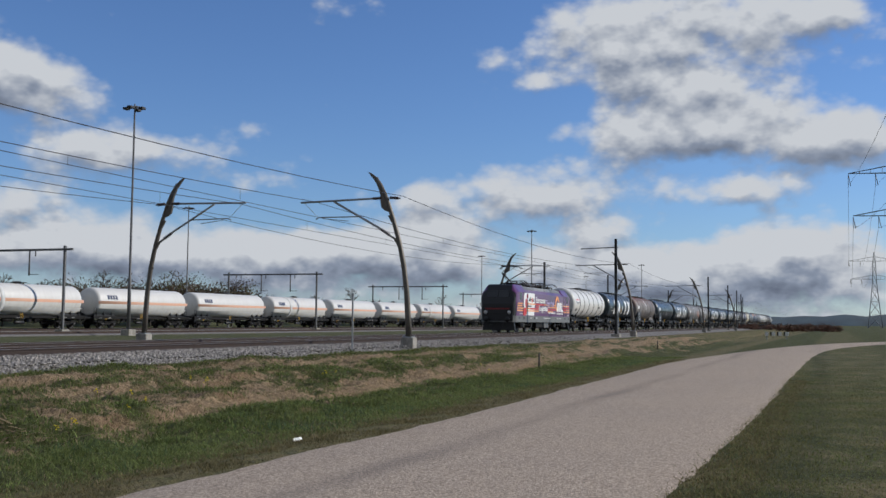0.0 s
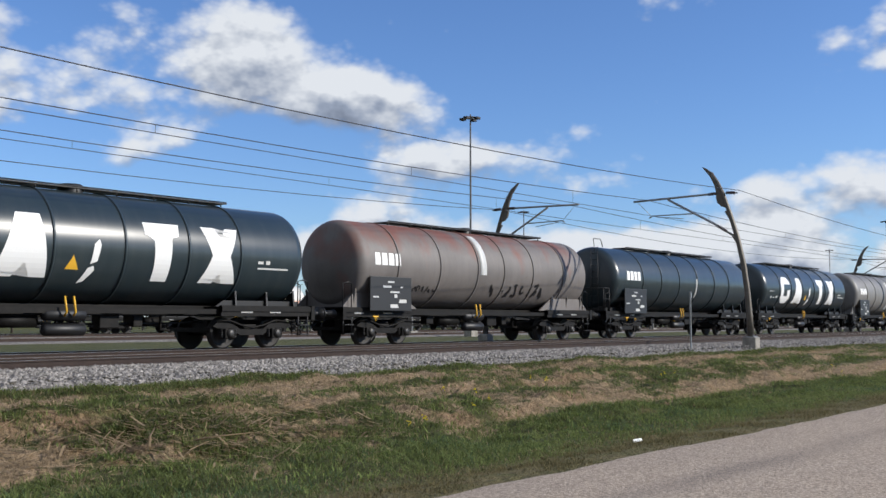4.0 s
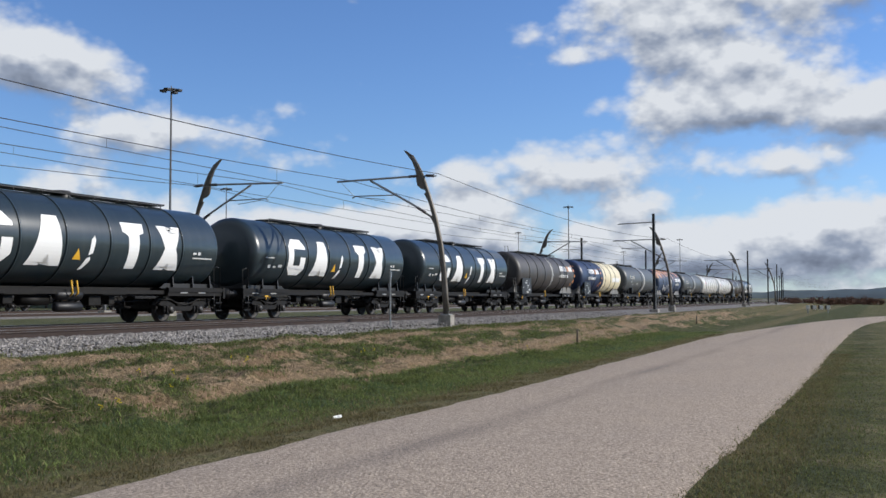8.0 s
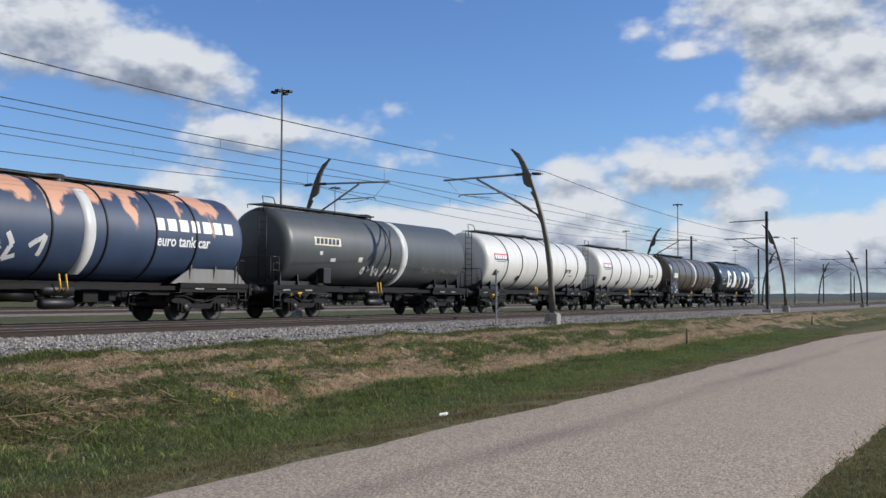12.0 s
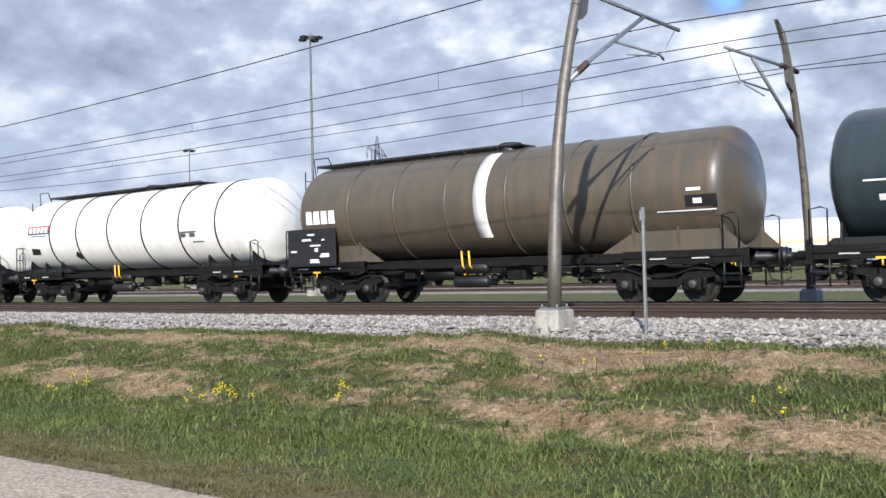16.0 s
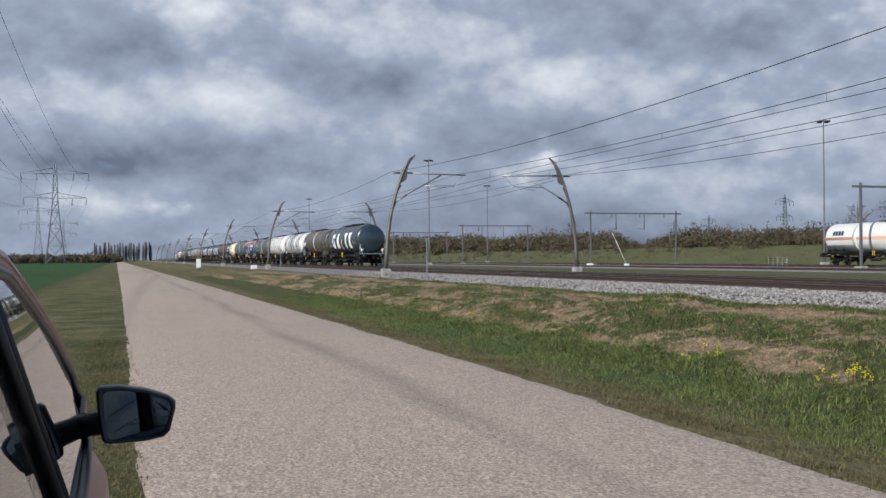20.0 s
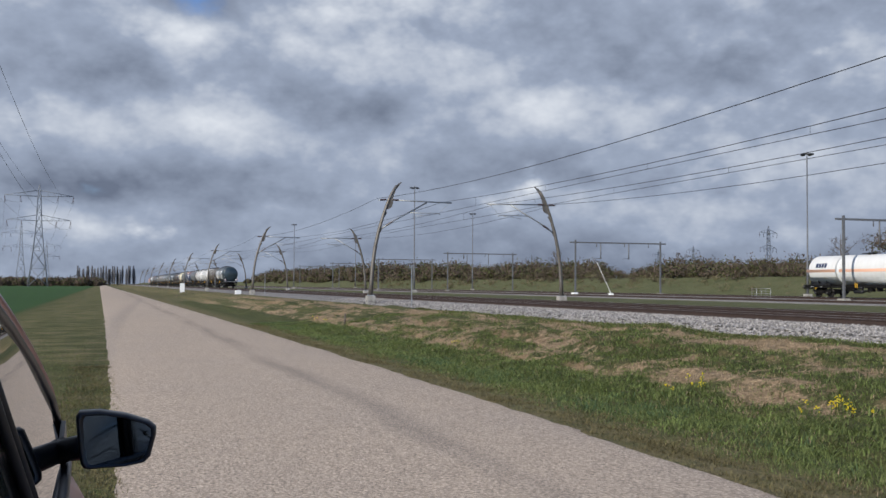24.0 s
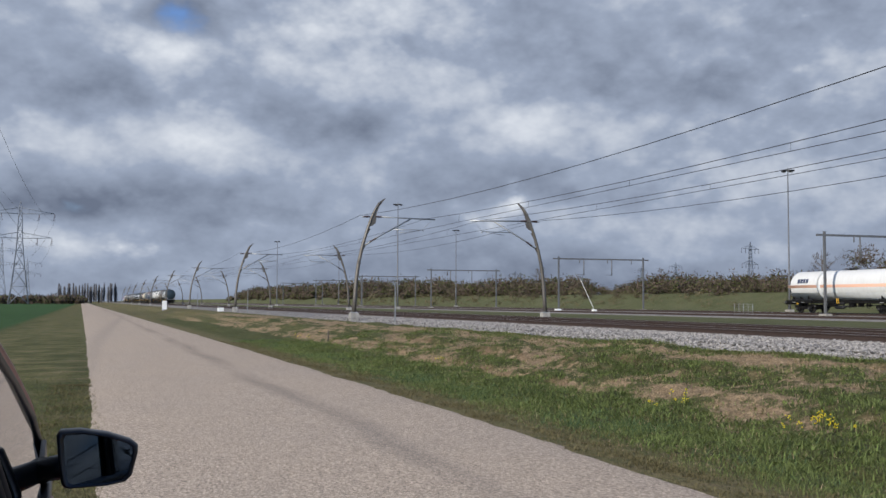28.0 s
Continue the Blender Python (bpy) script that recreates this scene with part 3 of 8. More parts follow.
def asphalt_material():
    """Pale worn chippings with a dark seam of bitumen along the lane and patches of wear."""
    m = material("asphalt", (0.425, 0.340, 0.262), 0.9, grain=0.5, grain_scale=38, stain=0.3, stain_scale=0.3, stain_color=(0.355, 0.295, 0.242), bump=0.6, spec=0.2)
    n, l = m.node_tree.nodes, m.node_tree.links
    b = n["Principled BSDF"]
    old = b.inputs["Base Color"].links[0].from_socket
    tc = n.new("ShaderNodeTexCoord")
    sep = n.new("ShaderNodeSeparateXYZ")
    l.new(tc.outputs["Object"], sep.inputs[0])

    def math_(op, u, v):
        x = n.new("ShaderNodeMath")
        x.operation = op
        for i, q in enumerate((u, v)):
            if isinstance(q, (int, float)):
                x.inputs[i].default_value = q
            else:
                l.new(q, x.inputs[i])
        return x.outputs[0]
    def tex(scale, stretch, detail=4.0):
        mp = n.new("ShaderNodeMapping")
        mp.inputs["Scale"].default_value = stretch
        l.new(tc.outputs["Object"], mp.inputs[0])
        t = n.new("ShaderNodeTexNoise")
        t.inputs["Scale"].default_value, t.inputs["Detail"].default_value = scale, detail
        l.new(mp.outputs[0], t.inputs["Vector"])
        return t.outputs["Fac"]
    wob = math_("MULTIPLY", math_("SUBTRACT", tex(0.12, (1, 0.2, 1)), 0.5), 0.9)
    d = math_("ABSOLUTE", math_("SUBTRACT", math_("ADD", sep.outputs[1], wob), 3.15), 0)
    seam = n.new("ShaderNodeMapRange")
    seam.inputs[1].default_value, seam.inputs[2].default_value, seam.inputs[3].default_value, seam.inputs[4].default_value = 0.04, 0.34, 0.50, 0.0
    l.new(d, seam.inputs[0])
    broken = n.new("ShaderNodeMapRange")
    broken.inputs[1].default_value, broken.inputs[2].default_value = 0.30, 0.62
    l.new(tex(1.3, (0.12, 1, 1)), broken.inputs[0])
    x = n.new("ShaderNodeMix")
    x.data_type = "RGBA"
    l.new(math_("MULTIPLY", seam.outputs[0], broken.outputs[0]), x.inputs[0])
    l.new(old, x.inputs[6])
    x.inputs[7].default_value = (0.15, 0.128, 0.112, 1)
    # pale and dark chippings
    sp = n.new("ShaderNodeTexVoronoi")
    sp.inputs["Scale"].default_value = 42
    l.new(tc.outputs["Object"], sp.inputs["Vector"])
    r2 = n.new("ShaderNodeMapRange")
    r2.inputs[3].default_value, r2.inputs[4].default_value = 0.62, 1.42
    l.new(sp.outputs["Color"], r2.inputs[0])
    y = n.new("ShaderNodeMix")
    y.data_type, y.blend_type = "RGBA", "MULTIPLY"
    y.inputs[0].default_value = 1.0
    cc = n.new("ShaderNodeCombineColor")
    for i in range(3):
        l.new(r2.outputs[0], cc.inputs[i])
    l.new(x.outputs[2], y.inputs[6])
    l.new(cc.outputs[0], y.inputs[7])
    l.new(y.outputs[2], b.inputs["Base Color"])
    return m


def ballast_material():
    """Crushed stone, stained by rust and brake dust round the rails."""
    m = M["ballast"]
    n, l = m.node_tree.nodes, m.node_tree.links
    b = n["Principled BSDF"]
    old = b.inputs["Base Color"].links[0].from_socket
    tc = n.new("ShaderNodeTexCoord")
    sep = n.new("ShaderNodeSeparateXYZ")
    l.new(tc.outputs["Object"], sep.inputs[0])
    def lump(scale):
        v = n.new("ShaderNodeTexVoronoi")
        v.inputs["Scale"].default_value = scale
        l.new(tc.outputs["Object"], v.inputs["Vector"])
        return v
    r = n.new("ShaderNodeMapRange")
    r.inputs[1].default_value, r.inputs[2].default_value, r.inputs[4].default_value = 18.7, 19.3, 0.9
    l.new(sep.outputs[1], r.inputs[0])
    x = n.new("ShaderNodeMix")
    x.data_type = "RGBA"
    l.new(r.outputs[0], x.inputs[0])
    l.new(old, x.inputs[6])
    x.inputs[7].default_value = (0.050, 0.033, 0.026, 1)
    v = lump(14.0)
    k = n.new("ShaderNodeMapRange")
    k.inputs[3].default_value, k.inputs[4].default_value = 0.55, 1.5
    l.new(v.outputs["Color"], k.inputs[0])
    cc = n.new("ShaderNodeCombineColor")
    for i in range(3):
        l.new(k.outputs[0], cc.inputs[i])
    y = n.new("ShaderNodeMix")
    y.data_type, y.blend_type = "RGBA", "MULTIPLY"
    y.inputs[0].default_value = 1.0
    l.new(x.outputs[2], y.inputs[6])
    l.new(cc.outputs[0], y.inputs[7])
    l.new(y.outputs[2], b.inputs["Base Color"])


ballast_material()
M["ground"] = ground_material()
M["asphalt"] = asphalt_material()

RAIL_TOP, TRACK_1, TRACK_2, PARK_Y = 0.87, 20.0, 23.9, 69.0
PROFILE = [(-3000, -0.1), (-60, 0.0), (-5, 0.12), (-2, 0.15), (-0.4, 0.17), (4.8, 0.17), (5.6, 0.10), (7.0, 0.02), (8.4, 0.06), (9.6, 0.22), (10.8, 0.42),
           (12.0, 0.50), (15.0, 0.50), (29.0, 0.46), (31.0, 0.36), (60.0, 0.36), (92.0, 0.4), (98.0, 1.9), (104.0, 3.4), (118.0, 3.6), (130.0, 1.0), (3000, 0.2)]


def cover(x, y):
    """Share of green turf, 0 on bare dry earth, along the bank between road and ballast."""
    n = 0.42 * noise.noise((x * 0.30, y * 0.62, 2.0)) + 0.36 * noise.noise((x * 0.85, y * 1.35, 6.0)) + 0.40 * noise.noise((x * 2.1, y * 2.6, 1.0))
    if y < 7.2:
        base = 0.92
    elif y < 8.6:
        base = 0.92 - 0.36 * (y - 7.2) / 1.4
    elif y < 11.4:
        base = 0.56
    elif y < 12.0:
        base = 0.56 - 0.26 * (y - 11.4) / 0.6
    elif y < 13.0:
        base = 0.30
    elif y < 13.6:
        base = 0.30 + 0.4 * (y - 13.0) / 0.6
    else:
        base = 0.70
    # slip faces: one beyond the bend of the bank, one at the cut reed
    if x > 12:
        base -= 0.35 * math.exp(-((y - 8.9 - 0.03 * (x - 20)) / 0.55) ** 2) * min(1.0, (x - 12) / 6)
    base -= 0.40 * math.exp(-((x - 5.5) / 2.6) ** 2 - ((y - 9.2) / 1.3) ** 2)
    return min(1.0, max(0.0, 0.5 + (base - 0.5 + n * 0.9) * 1.7))


def ground_z(x, y):
    for (a, za), (b, zb) in zip(PROFILE, PROFILE[1:]):
        if a <= y <= b:
            k = (y - a) / (b - a)
            k = k * k * (3 - 2 * k) if 5 < y < 14 else k
            z = za + (zb - za) * k
            break
    if 92 < y < 130 and x > -60:
        z = min(z, 0.4 + max(0.0, (-x - 20) / 40) * 3.2)
    if 7.0 < y < 13.6:
        # small scarps where the bank has slipped
        for base, seed, drop in ((8.9, 11, 0.15), (10.7, 23, 0.20), (12.1, 37, 0.10)):
            c = base + 0.9 * noise.noise((x * 0.21, seed, 0)) + 0.35 * noise.noise((x * 0.9, seed, 4))
            k = min(1.0, max(0.0, (y - c) / 0.28 + 0.5))
            z += drop * (0.55 + 0.9 * noise.noise((x * 0.3, seed, 9))) * (k * k * (3 - 2 * k) - min(1.0, max(0.0, (y - c) / 2.4 + 0.5)))
    if 6.0 < y < 15.0:
        w = min(1, (y - 6.0) / 1.5) * min(1, (15.0 - y) / 1.5)
        z += w * 0.10 * cover(x, y)
        z += w * (0.16 * noise.noise((x * 0.35, y * 0.5, 0)) + 0.09 * noise.noise((x * 1.1, y * 1.4, 3)) + 0.085 * noise.noise((x * 2.4, y * 2.6, 5)) + 0.05 * noise.noise((x * 5.5, y * 6.0, 8)))
    return z


def steps(*spans):
    out = []
    for a, b, s in spans:
        n = max(1, round((b - a) / s))
        out += [a + (b - a) * i / n for i in range(n)]
    return out + [spans[-1][1]]


def build_ground():
    xs = steps((-3000, -300, 270), (-300, -70, 10), (-70, -26, 1.0), (-26, 32, 0.17), (32, 90, 1.0), (90, 300, 10), (300, 3000, 270))
    ys = steps((-3000, -100, 290), (-100, -5, 10), (-5, 4.8, 1.2), (4.8, 15.0, 0.12), (15.0, 31, 2), (31, 90, 10), (90, 134, 2), (134, 300, 20), (300, 3000, 270))
    verts = [(x, y, ground_z(x, y)) for x in xs for y in ys]
    ny = len(ys)
    faces = [(i * ny + j, (i + 1) * ny + j, (i + 1) * ny + j + 1, i * ny + j + 1) for i in range(len(xs) - 1) for j in range(ny - 1)]
    me = pydata("ground", verts, faces, M["ground"], True)
    turf = me.attributes.new("turf", "FLOAT", "POINT")
    turf.data.foreach_set("value", [cover(x, y) if 4.8 < y < 15.2 and abs(x) < 95 else 0.6 for x in xs for y in ys])
    tagged(new("ground", me), "rough spring turf with bare dry patches on a low railway bank", "ground", kind="structure")


# road edges: x, near edge, far edge
ROAD = [(-1408.0, -5.28, -1.06), (-290.4, -0.84, 3.60), (-105.6, -0.18, 4.55), (-48.4, 0.03, 4.86), (-20.0, 0.08, 4.90), (-12.0, 0.09, 4.86), (-7.0, 0.10, 4.76), (0.0, 0.15, 4.70), (9.0, 0.19, 4.62), (17.0, 0.03, 4.56), (31.7, -0.02, 4.80), (44.0, -0.09, 4.84), (55.4, -0.26, 4.05), (66.9, -0.79, 2.99), (79.2, -2.29, 1.41), (92.4, -5.28, -1.23), (110.0, -11.44, -7.04), (140.8, -24.64, -20.24), (228.8, -66.0, -61.6), (616.0, -246.4, -242.0)]


def road_edges(x):
    for i in range(len(ROAD) - 1):
        if ROAD[i][0] <= x <= ROAD[i + 1][0]:
            k = (x - ROAD[i][0]) / (ROAD[i + 1][0] - ROAD[i][0])
            p = [ROAD[max(0, i - 1)], ROAD[i], ROAD[i + 1], ROAD[min(len(ROAD) - 1, i + 2)]]
            out = []
            for c in (1, 2):
                m0 = (p[2][c] - p[0][c]) / (p[2][0] - p[0][0]) * (p[2][0] - p[1][0])
                m1 = (p[3][c] - p[1][c]) / (p[3][0] - p[1][0]) * (p[2][0] - p[1][0])
                out.append((2 * k**3 - 3 * k**2 + 1) * p[1][c] + (k**3 - 2 * k**2 + k) * m0 + (3 * k**2 - 2 * k**3) * p[2][c] + (k**3 - k**2) * m1)
            return out


def build_road():
    xs = steps((-1400, -100, 30), (-100, -25, 1.0), (-25, 30, 0.15), (30, 80, 0.6), (80, 160, 3), (160, 610, 30))
    verts, faces = [], []
    for x in xs:
        a, b = road_edges(x)
        ja = 0.10 * noise.noise((x * 0.4, 1.0, 0)) + 0.05 * noise.noise((x * 1.7, 2.0, 0))
        jb = 0.10 * noise.noise((x * 0.4, 5.0, 0)) + 0.05 * noise.noise((x * 1.7, 7.0, 0))
        a, b = a + ja, b + jb
        for k in (0.0, 0.012, 0.04, 0.2, 0.5, 0.8, 0.96, 0.988, 1.0):
            z = 0.2 + (-0.034 if k in (0.0, 1.0) else (-0.026 if k in (0.012, 0.988) else -0.02 + 0.04 * (1 - (2 * k - 1) ** 2)))
            verts.append((x, a + (b - a) * k, z))
    for i in range(len(xs) - 1):
        for j in range(8):
            faces.append((i * 9 + j, (i + 1) * 9 + j, (i + 1) * 9 + j + 1, i * 9 + j + 1))
    tagged(new("road", pydata("road", verts, faces, M["asphalt"], True)), "narrow worn asphalt service road with crumbling edges", "road", kind="structure")


def build_tracks():
    prof = [(14.9, 0.40), (15.3, 0.50), (16.7, 0.64), (17.6, 0.70), (26.2, 0.70), (27.2, 0.62), (28.6, 0.42)]
    xs = steps((-1200, -80, 20), (-80, 80, 0.5), (80, 1200, 20))
    verts, faces = [], []
    for x in xs:
        for i, (y, z) in enumerate(prof):
            j = 0.14 * noise.noise((x * 0.8, y, 2)) if i < 3 else 0.0
            verts.append((x, y + j, z))
    np_ = len(prof)
    for i in range(len(xs) - 1):
        for j in range(np_ - 1):
            faces.append((i * np_ + j, (i + 1) * np_ + j, (i + 1) * np_ + j + 1, i * np_ + j + 1))
    tagged(new("ballast_bed", pydata("ballast_bed", verts, faces, M["ballast"])), "grey crushed stone ballast bed under two tracks", "ballast", kind="structure")
    for ty, x0, x1, z in ((TRACK_1, -1200, 1200, RAIL_TOP), (TRACK_2, -1200, 1200, RAIL_TOP), (PARK_Y, -1000, 1000, 0.70), (PARK_Y + 4.6, -1000, 1000, 0.70), (PARK_Y - 13, -1000, 1000, 0.66)):
        tr = thing("railway_track", "rusty steel rails on sleepers in ballast", "track", (0, ty, z), "tracks")
        for s in (-1, 1):
            bm = bmesh.new()
            c = s * 0.7525
            plate(bm, [(c - 0.075, -0.17), (c + 0.075, -0.17), (c + 0.075, -0.155), (c + 0.012, -0.13), (c + 0.012, -0.045), (c + 0.036, -0.035), (c + 0.036, -0.004),
                       (c - 0.036, -0.004), (c - 0.036, -0.035), (c - 0.012, -0.045), (c - 0.012, -0.13), (c - 0.075, -0.155)], x0, x1, "x")
            r = part("rail", bm, M["rail_steel"], tr)
            bm = bmesh.new()
            box(bm, x0, x1, c - 0.034, c + 0.034, -0.004, 0.0)
            part("rail_head", bm, M["rail_head"], r, "polished running surface")
        if z < RAIL_TOP:
            bm = bmesh.new()
            plate(bm, [(-1.9, -0.34), (-1.5, -0.19), (1.5, -0.19), (1.9, -0.34)], x0, x1, "x")
            part("ballast_strip", bm, M["ballast"], tr)


# ---- overhead line ----
NEAR_Y, FAR_Y = 15.7, 28.6
MAST_X = [-492, -438, -384, -330, -275.0, -221.5, -169.7, -116.4, -62.6, -10.2, 40.9, 93.4, 147.4, 196.2]
CURVE = [(0.0, 0.0), (0.05, 0.9), (0.12, 1.9), (0.26, 3.0), (0.5, 4.1), (0.8, 5.1), (1.08, 5.9), (1.36, 6.5), (1.62, 6.9)]


def build_mast(side):
    """Curved steel mast with a fin at its head; side 1 leans to +y."""
    mast = thing("catenary_mast", "curved brown steel overhead line mast with fin head", "mast", group="catenary masts")
    bm = bmesh.new()
    secs = []
    for i, (y, z) in enumerate(CURVE):
        w = 0.128 - 0.04 * z / 6.9
        d = 0.135 - 0.05 * z / 6.9
        secs.append([(-w * math.cos(a) * 1.0, side * y + d * math.sin(a), z) for a in [k * math.tau / 10 for k in range(10)]])
    sweep(bm, secs, True)
    part("post", bm, M["mast"], mast)
    bm = bmesh.new()
    plate(bm, [(side * 0.95, 5.35), (side * 1.16, 5.42), (side * 1.32, 5.56), (side * 1.38, 5.80), (side * 1.38, 6.05), (side * 1.44, 6.30), (side * 1.60, 6.66), (side * 1.98, 7.14), (side * 1.86, 7.10), (side * 1.56, 6.88), (side * 1.28, 6.50), (side * 1.04, 6.0), (side * 0.90, 5.55)], -0.05, 0.05, "x")
    part("fin", bm, M["mast"], mast, "curved fin plate at the mast head")
    for z, y in ((4.1, 0.62), (5.1, 0.90), (2.95, 0.30)):
        bm = bmesh.new()
        plate(bm, [(side * (y - 0.1), z - 0.28), (side * (y + 0.12), z + 0.1), (side * (y - 0.05), z + 0.16)], -0.04, 0.04, "x")
        part("bracket", bm, M["mast"], mast)
    bm = bmesh.new()
    box(bm, -0.24, 0.24, -0.28, 0.28, -0.62, 0.0, 0.03)
    part("concrete_base", bm, M["concrete"], mast, "weathered concrete foundation block")
    bm = bmesh.new()
    box(bm, -0.2, 0.2, -0.2, 0.2, 0.0, 0.04)
    for sx in (-1, 1):
        for sy in (-1, 1):
            tube(bm, [(sx * 0.16, sy * 0.16, 0.04), (sx * 0.16, sy * 0.16, 0.10)], 0.016, 6)
    part("base_plate", bm, M["galv"], mast)
    # cantilever
    yo = side
    bm = bmesh.new()
    tube(bm, [(0, yo * 1.25, 5.98), (0, yo * 5.25, 5.90)], 0.045, 8)
    part("top_tube", bm, M["galv"], mast)
    bm = bmesh.new()
    tube(bm, [(0, yo * 0.62, 4.15), (0, yo * 1.5, 4.72), (0, yo * 3.6, 5.88)], 0.05, 8)
    part("stay_tube", bm, M["galv"], mast)
    bm = bmesh.new()
    tube(bm, [(0, yo * 2.35, 5.20), (0, yo * 4.35, 5.22), (0, yo * 4.5, 5.14)], 0.028, 6)
    part("registration_arm", bm, M["galv"], mast)
    bm = bmesh.new()
    tube(bm, [(0, yo * 2.9, 5.02), (0, yo * 4.15, 5.16)], 0.016, 6)
    tube(bm, [(0, yo * 5.1, 5.9), (0, yo * 4.4, 5.22)], 0.01, 5)
    part("steady_arm", bm, M["galv"], mast)
    for p, q in (((1.30, 5.98), (1.75, 5.97)), ((0.95, 4.37), (1.35, 4.62)), ((0.55, 5.95), (0.95, 5.98))):
        bm = bmesh.new()
        k = 7
        pts = [(0, yo * (p[0] + (q[0] - p[0]) * i / (2 * k)), p[1] + (q[1] - p[1]) * i / (2 * k)) for i in range(2 * k + 1)]
        tube(bm, pts, [0.075 if i % 2 else 0.04 for i in range(2 * k + 1)], 8)
        part("insulator", bm, M["insulator"], mast)
    bm = bmesh.new()
    tube(bm, [(0, yo * 1.3, 5.98), (0, yo * 0.45, 5.94)], 0.03, 6)
    part("feeder_arm", bm, M["galv"], mast)
    return mast


def build_overhead():
    z0 = 1.02
    near, far = build_mast(1), build_mast(-1)
    near.matrix_basis = pose(MAST_X[0], NEAR_Y, z0)
    far.matrix_basis = pose(MAST_X[0], FAR_Y, z0)
    for x in MAST_X[1:]:
        copy_thing(near, pose(x, NEAR_Y, z0))
        copy_thing(far, pose(x - (0.7 if x == 40.9 else 0.0), FAR_Y, z0))
    # wires
    xs = MAST_X + [255, 310, 365, 420, 475, 530]
    for name, y, z_mast, sag, cw in (("messenger", 20.3, 6.95, 0.42, 6.32), ("messenger", 24.0, 6.95, 0.42, 6.32), ("feeder", 16.05, 7.05, 0.62, None), ("feeder", 28.2, 7.05, 0.62, None)):
        w = thing("overhead_wire", "dark overhead line wires with thin droppers" if cw else "dark sagging feeder wire along the masts", "wire", (0, y, 0), "overhead wires")
        pts = []
        for a, b in zip(xs, xs[1:]):
            for k in range(12):
                f = k / 12
                pts.append((a + (b - a) * f, 0, z_mast - sag * 4 * f * (1 - f)))
        pts.append((xs[-1], 0, z_mast))
        bm = bmesh.new()
        tube(bm, pts, 0.013, 4)
        part("carrier_wire", bm, M["wire"], w)
        if cw:
            bm = bmesh.new()
            tube(bm, [(x, 0.12 * (-1) ** i, cw) for i, x in enumerate(xs)], 0.011, 4)
            part("contact_wire", bm, M["wire"], w)
            for a, b in zip(xs, xs[1:]):
                for f in (0.12, 0.31, 0.5, 0.69, 0.88):
                    bm = bmesh.new()
                    tube(bm, [(a + (b - a) * f, 0, cw), (a + (b - a) * f, 0, z_mast - sag * 4 * f * (1 - f))], 0.007, 4)
                    part("dropper", bm, M["wire"], w)


# ---- yard ----
def build_portal(x, y0=65.5, y1=79.5, h=7.7, z0=0.38):
    p = thing("yard_portal", "slim grey steel portal over the yard tracks", "portal frame", (x, 0, z0), "yard portals")
    for y in (y0, y1):
        bm = bmesh.new()
        box(bm, -0.10, 0.10, y - 0.10, y + 0.10, 0.0, h + 0.35)
        part("post", bm, M["yard_steel"], p)
        bm = bmesh.new()
        box(bm, -0.5, 0.5, y - 0.4, y + 0.4, -0.1, 0.3, 0.04)
        part("footing", bm, M["concrete"], p)
    bm = bmesh.new()
    box(bm, -0.07, 0.07, y0 - 0.9, y1 + 0.9, h - 0.1, h + 0.1)
    part("beam", bm, M["yard_steel"], p)
    for y, d in ((y0 + 3.4, 0.6), (y0 + 4.1, 2.4), (y0 + 8.0, 0.6), (y0 + 8.7, 2.4), (y0 + 12, 0.6)):
        bm = bmesh.new()
        tube(bm, [(0, y, h - 0.1), (0, y, h - d)], 0.06 if d < 1 else 0.08, 6)
        if d > 1:
            tube(bm, [(0, y, h - d + 0.1), (0, y - 1.1, h - d + 0.1)], 0.035, 6)
        part("hanger", bm, M["yard_steel"], p)
    return p


def build_lamp(at, h=18.6):
    p = thing("floodlight_mast", "tall thin grey floodlight mast with lamp ring", "light mast", at, "floodlight masts")
    bm = bmesh.new()
    tube(bm, [(0, 0, 0), (0, 0, h * 0.25), (0, 0, h * 0.25 + 0.05), (0, 0, h - 0.3)], [0.16, 0.14, 0.11, 0.07], 10)
    part("pole", bm, M["yard_steel"], p)
    bm = bmesh.new()
    box(bm, -0.45, 0.45, -0.4, 0.4, -0.1, 0.5, 0.04)
    part("footing", bm, M["concrete"], p)
    bm = bmesh.new()
    tube(bm, [(0.5 * math.cos(a), 0.5 * math.sin(a), h - 0.05) for a in [k * math.tau / 14 for k in range(15)]], 0.05, 6)
    for a in (0, math.pi / 2):
        tube(bm, [(-0.75 * math.cos(a), -0.75 * math.sin(a), h - 0.05), (0.75 * math.cos(a), 0.75 * math.sin(a), h - 0.05)], 0.04, 6)
    tube(bm, [(0, 0, h - 0.4), (0, 0, h + 0.25)], 0.05, 6)
    part("lamp_ring", bm, M["yard_steel"], p)
    for a in (0.3, 1.9, 3.3, 4.8):
        bm = bmesh.new()
        c, s = 0.68 * math.cos(a), 0.68 * math.sin(a)
        box(bm, c - 0.24, c + 0.24, s - 0.2, s + 0.2, h - 0.25, h - 0.05, 0.03)
        part("floodlight", bm, M["dark_steel"], p)
    return p


# ---- rolling stock ----
SPEED = 27.053
# couplings along the train at the start, from the locomotive back
JOINTS = [97.9, 114.7, 132.0, 148.9, 166.4, 183.4, 200.4, 217.5, 234.6, 251.6, 268.8, 285.9, 303.0, 320.4, 337.6, 354.8, 371.8, 388.8, 405.4, 421.9, 439.0]
MOVERS = []
CACHE = {}


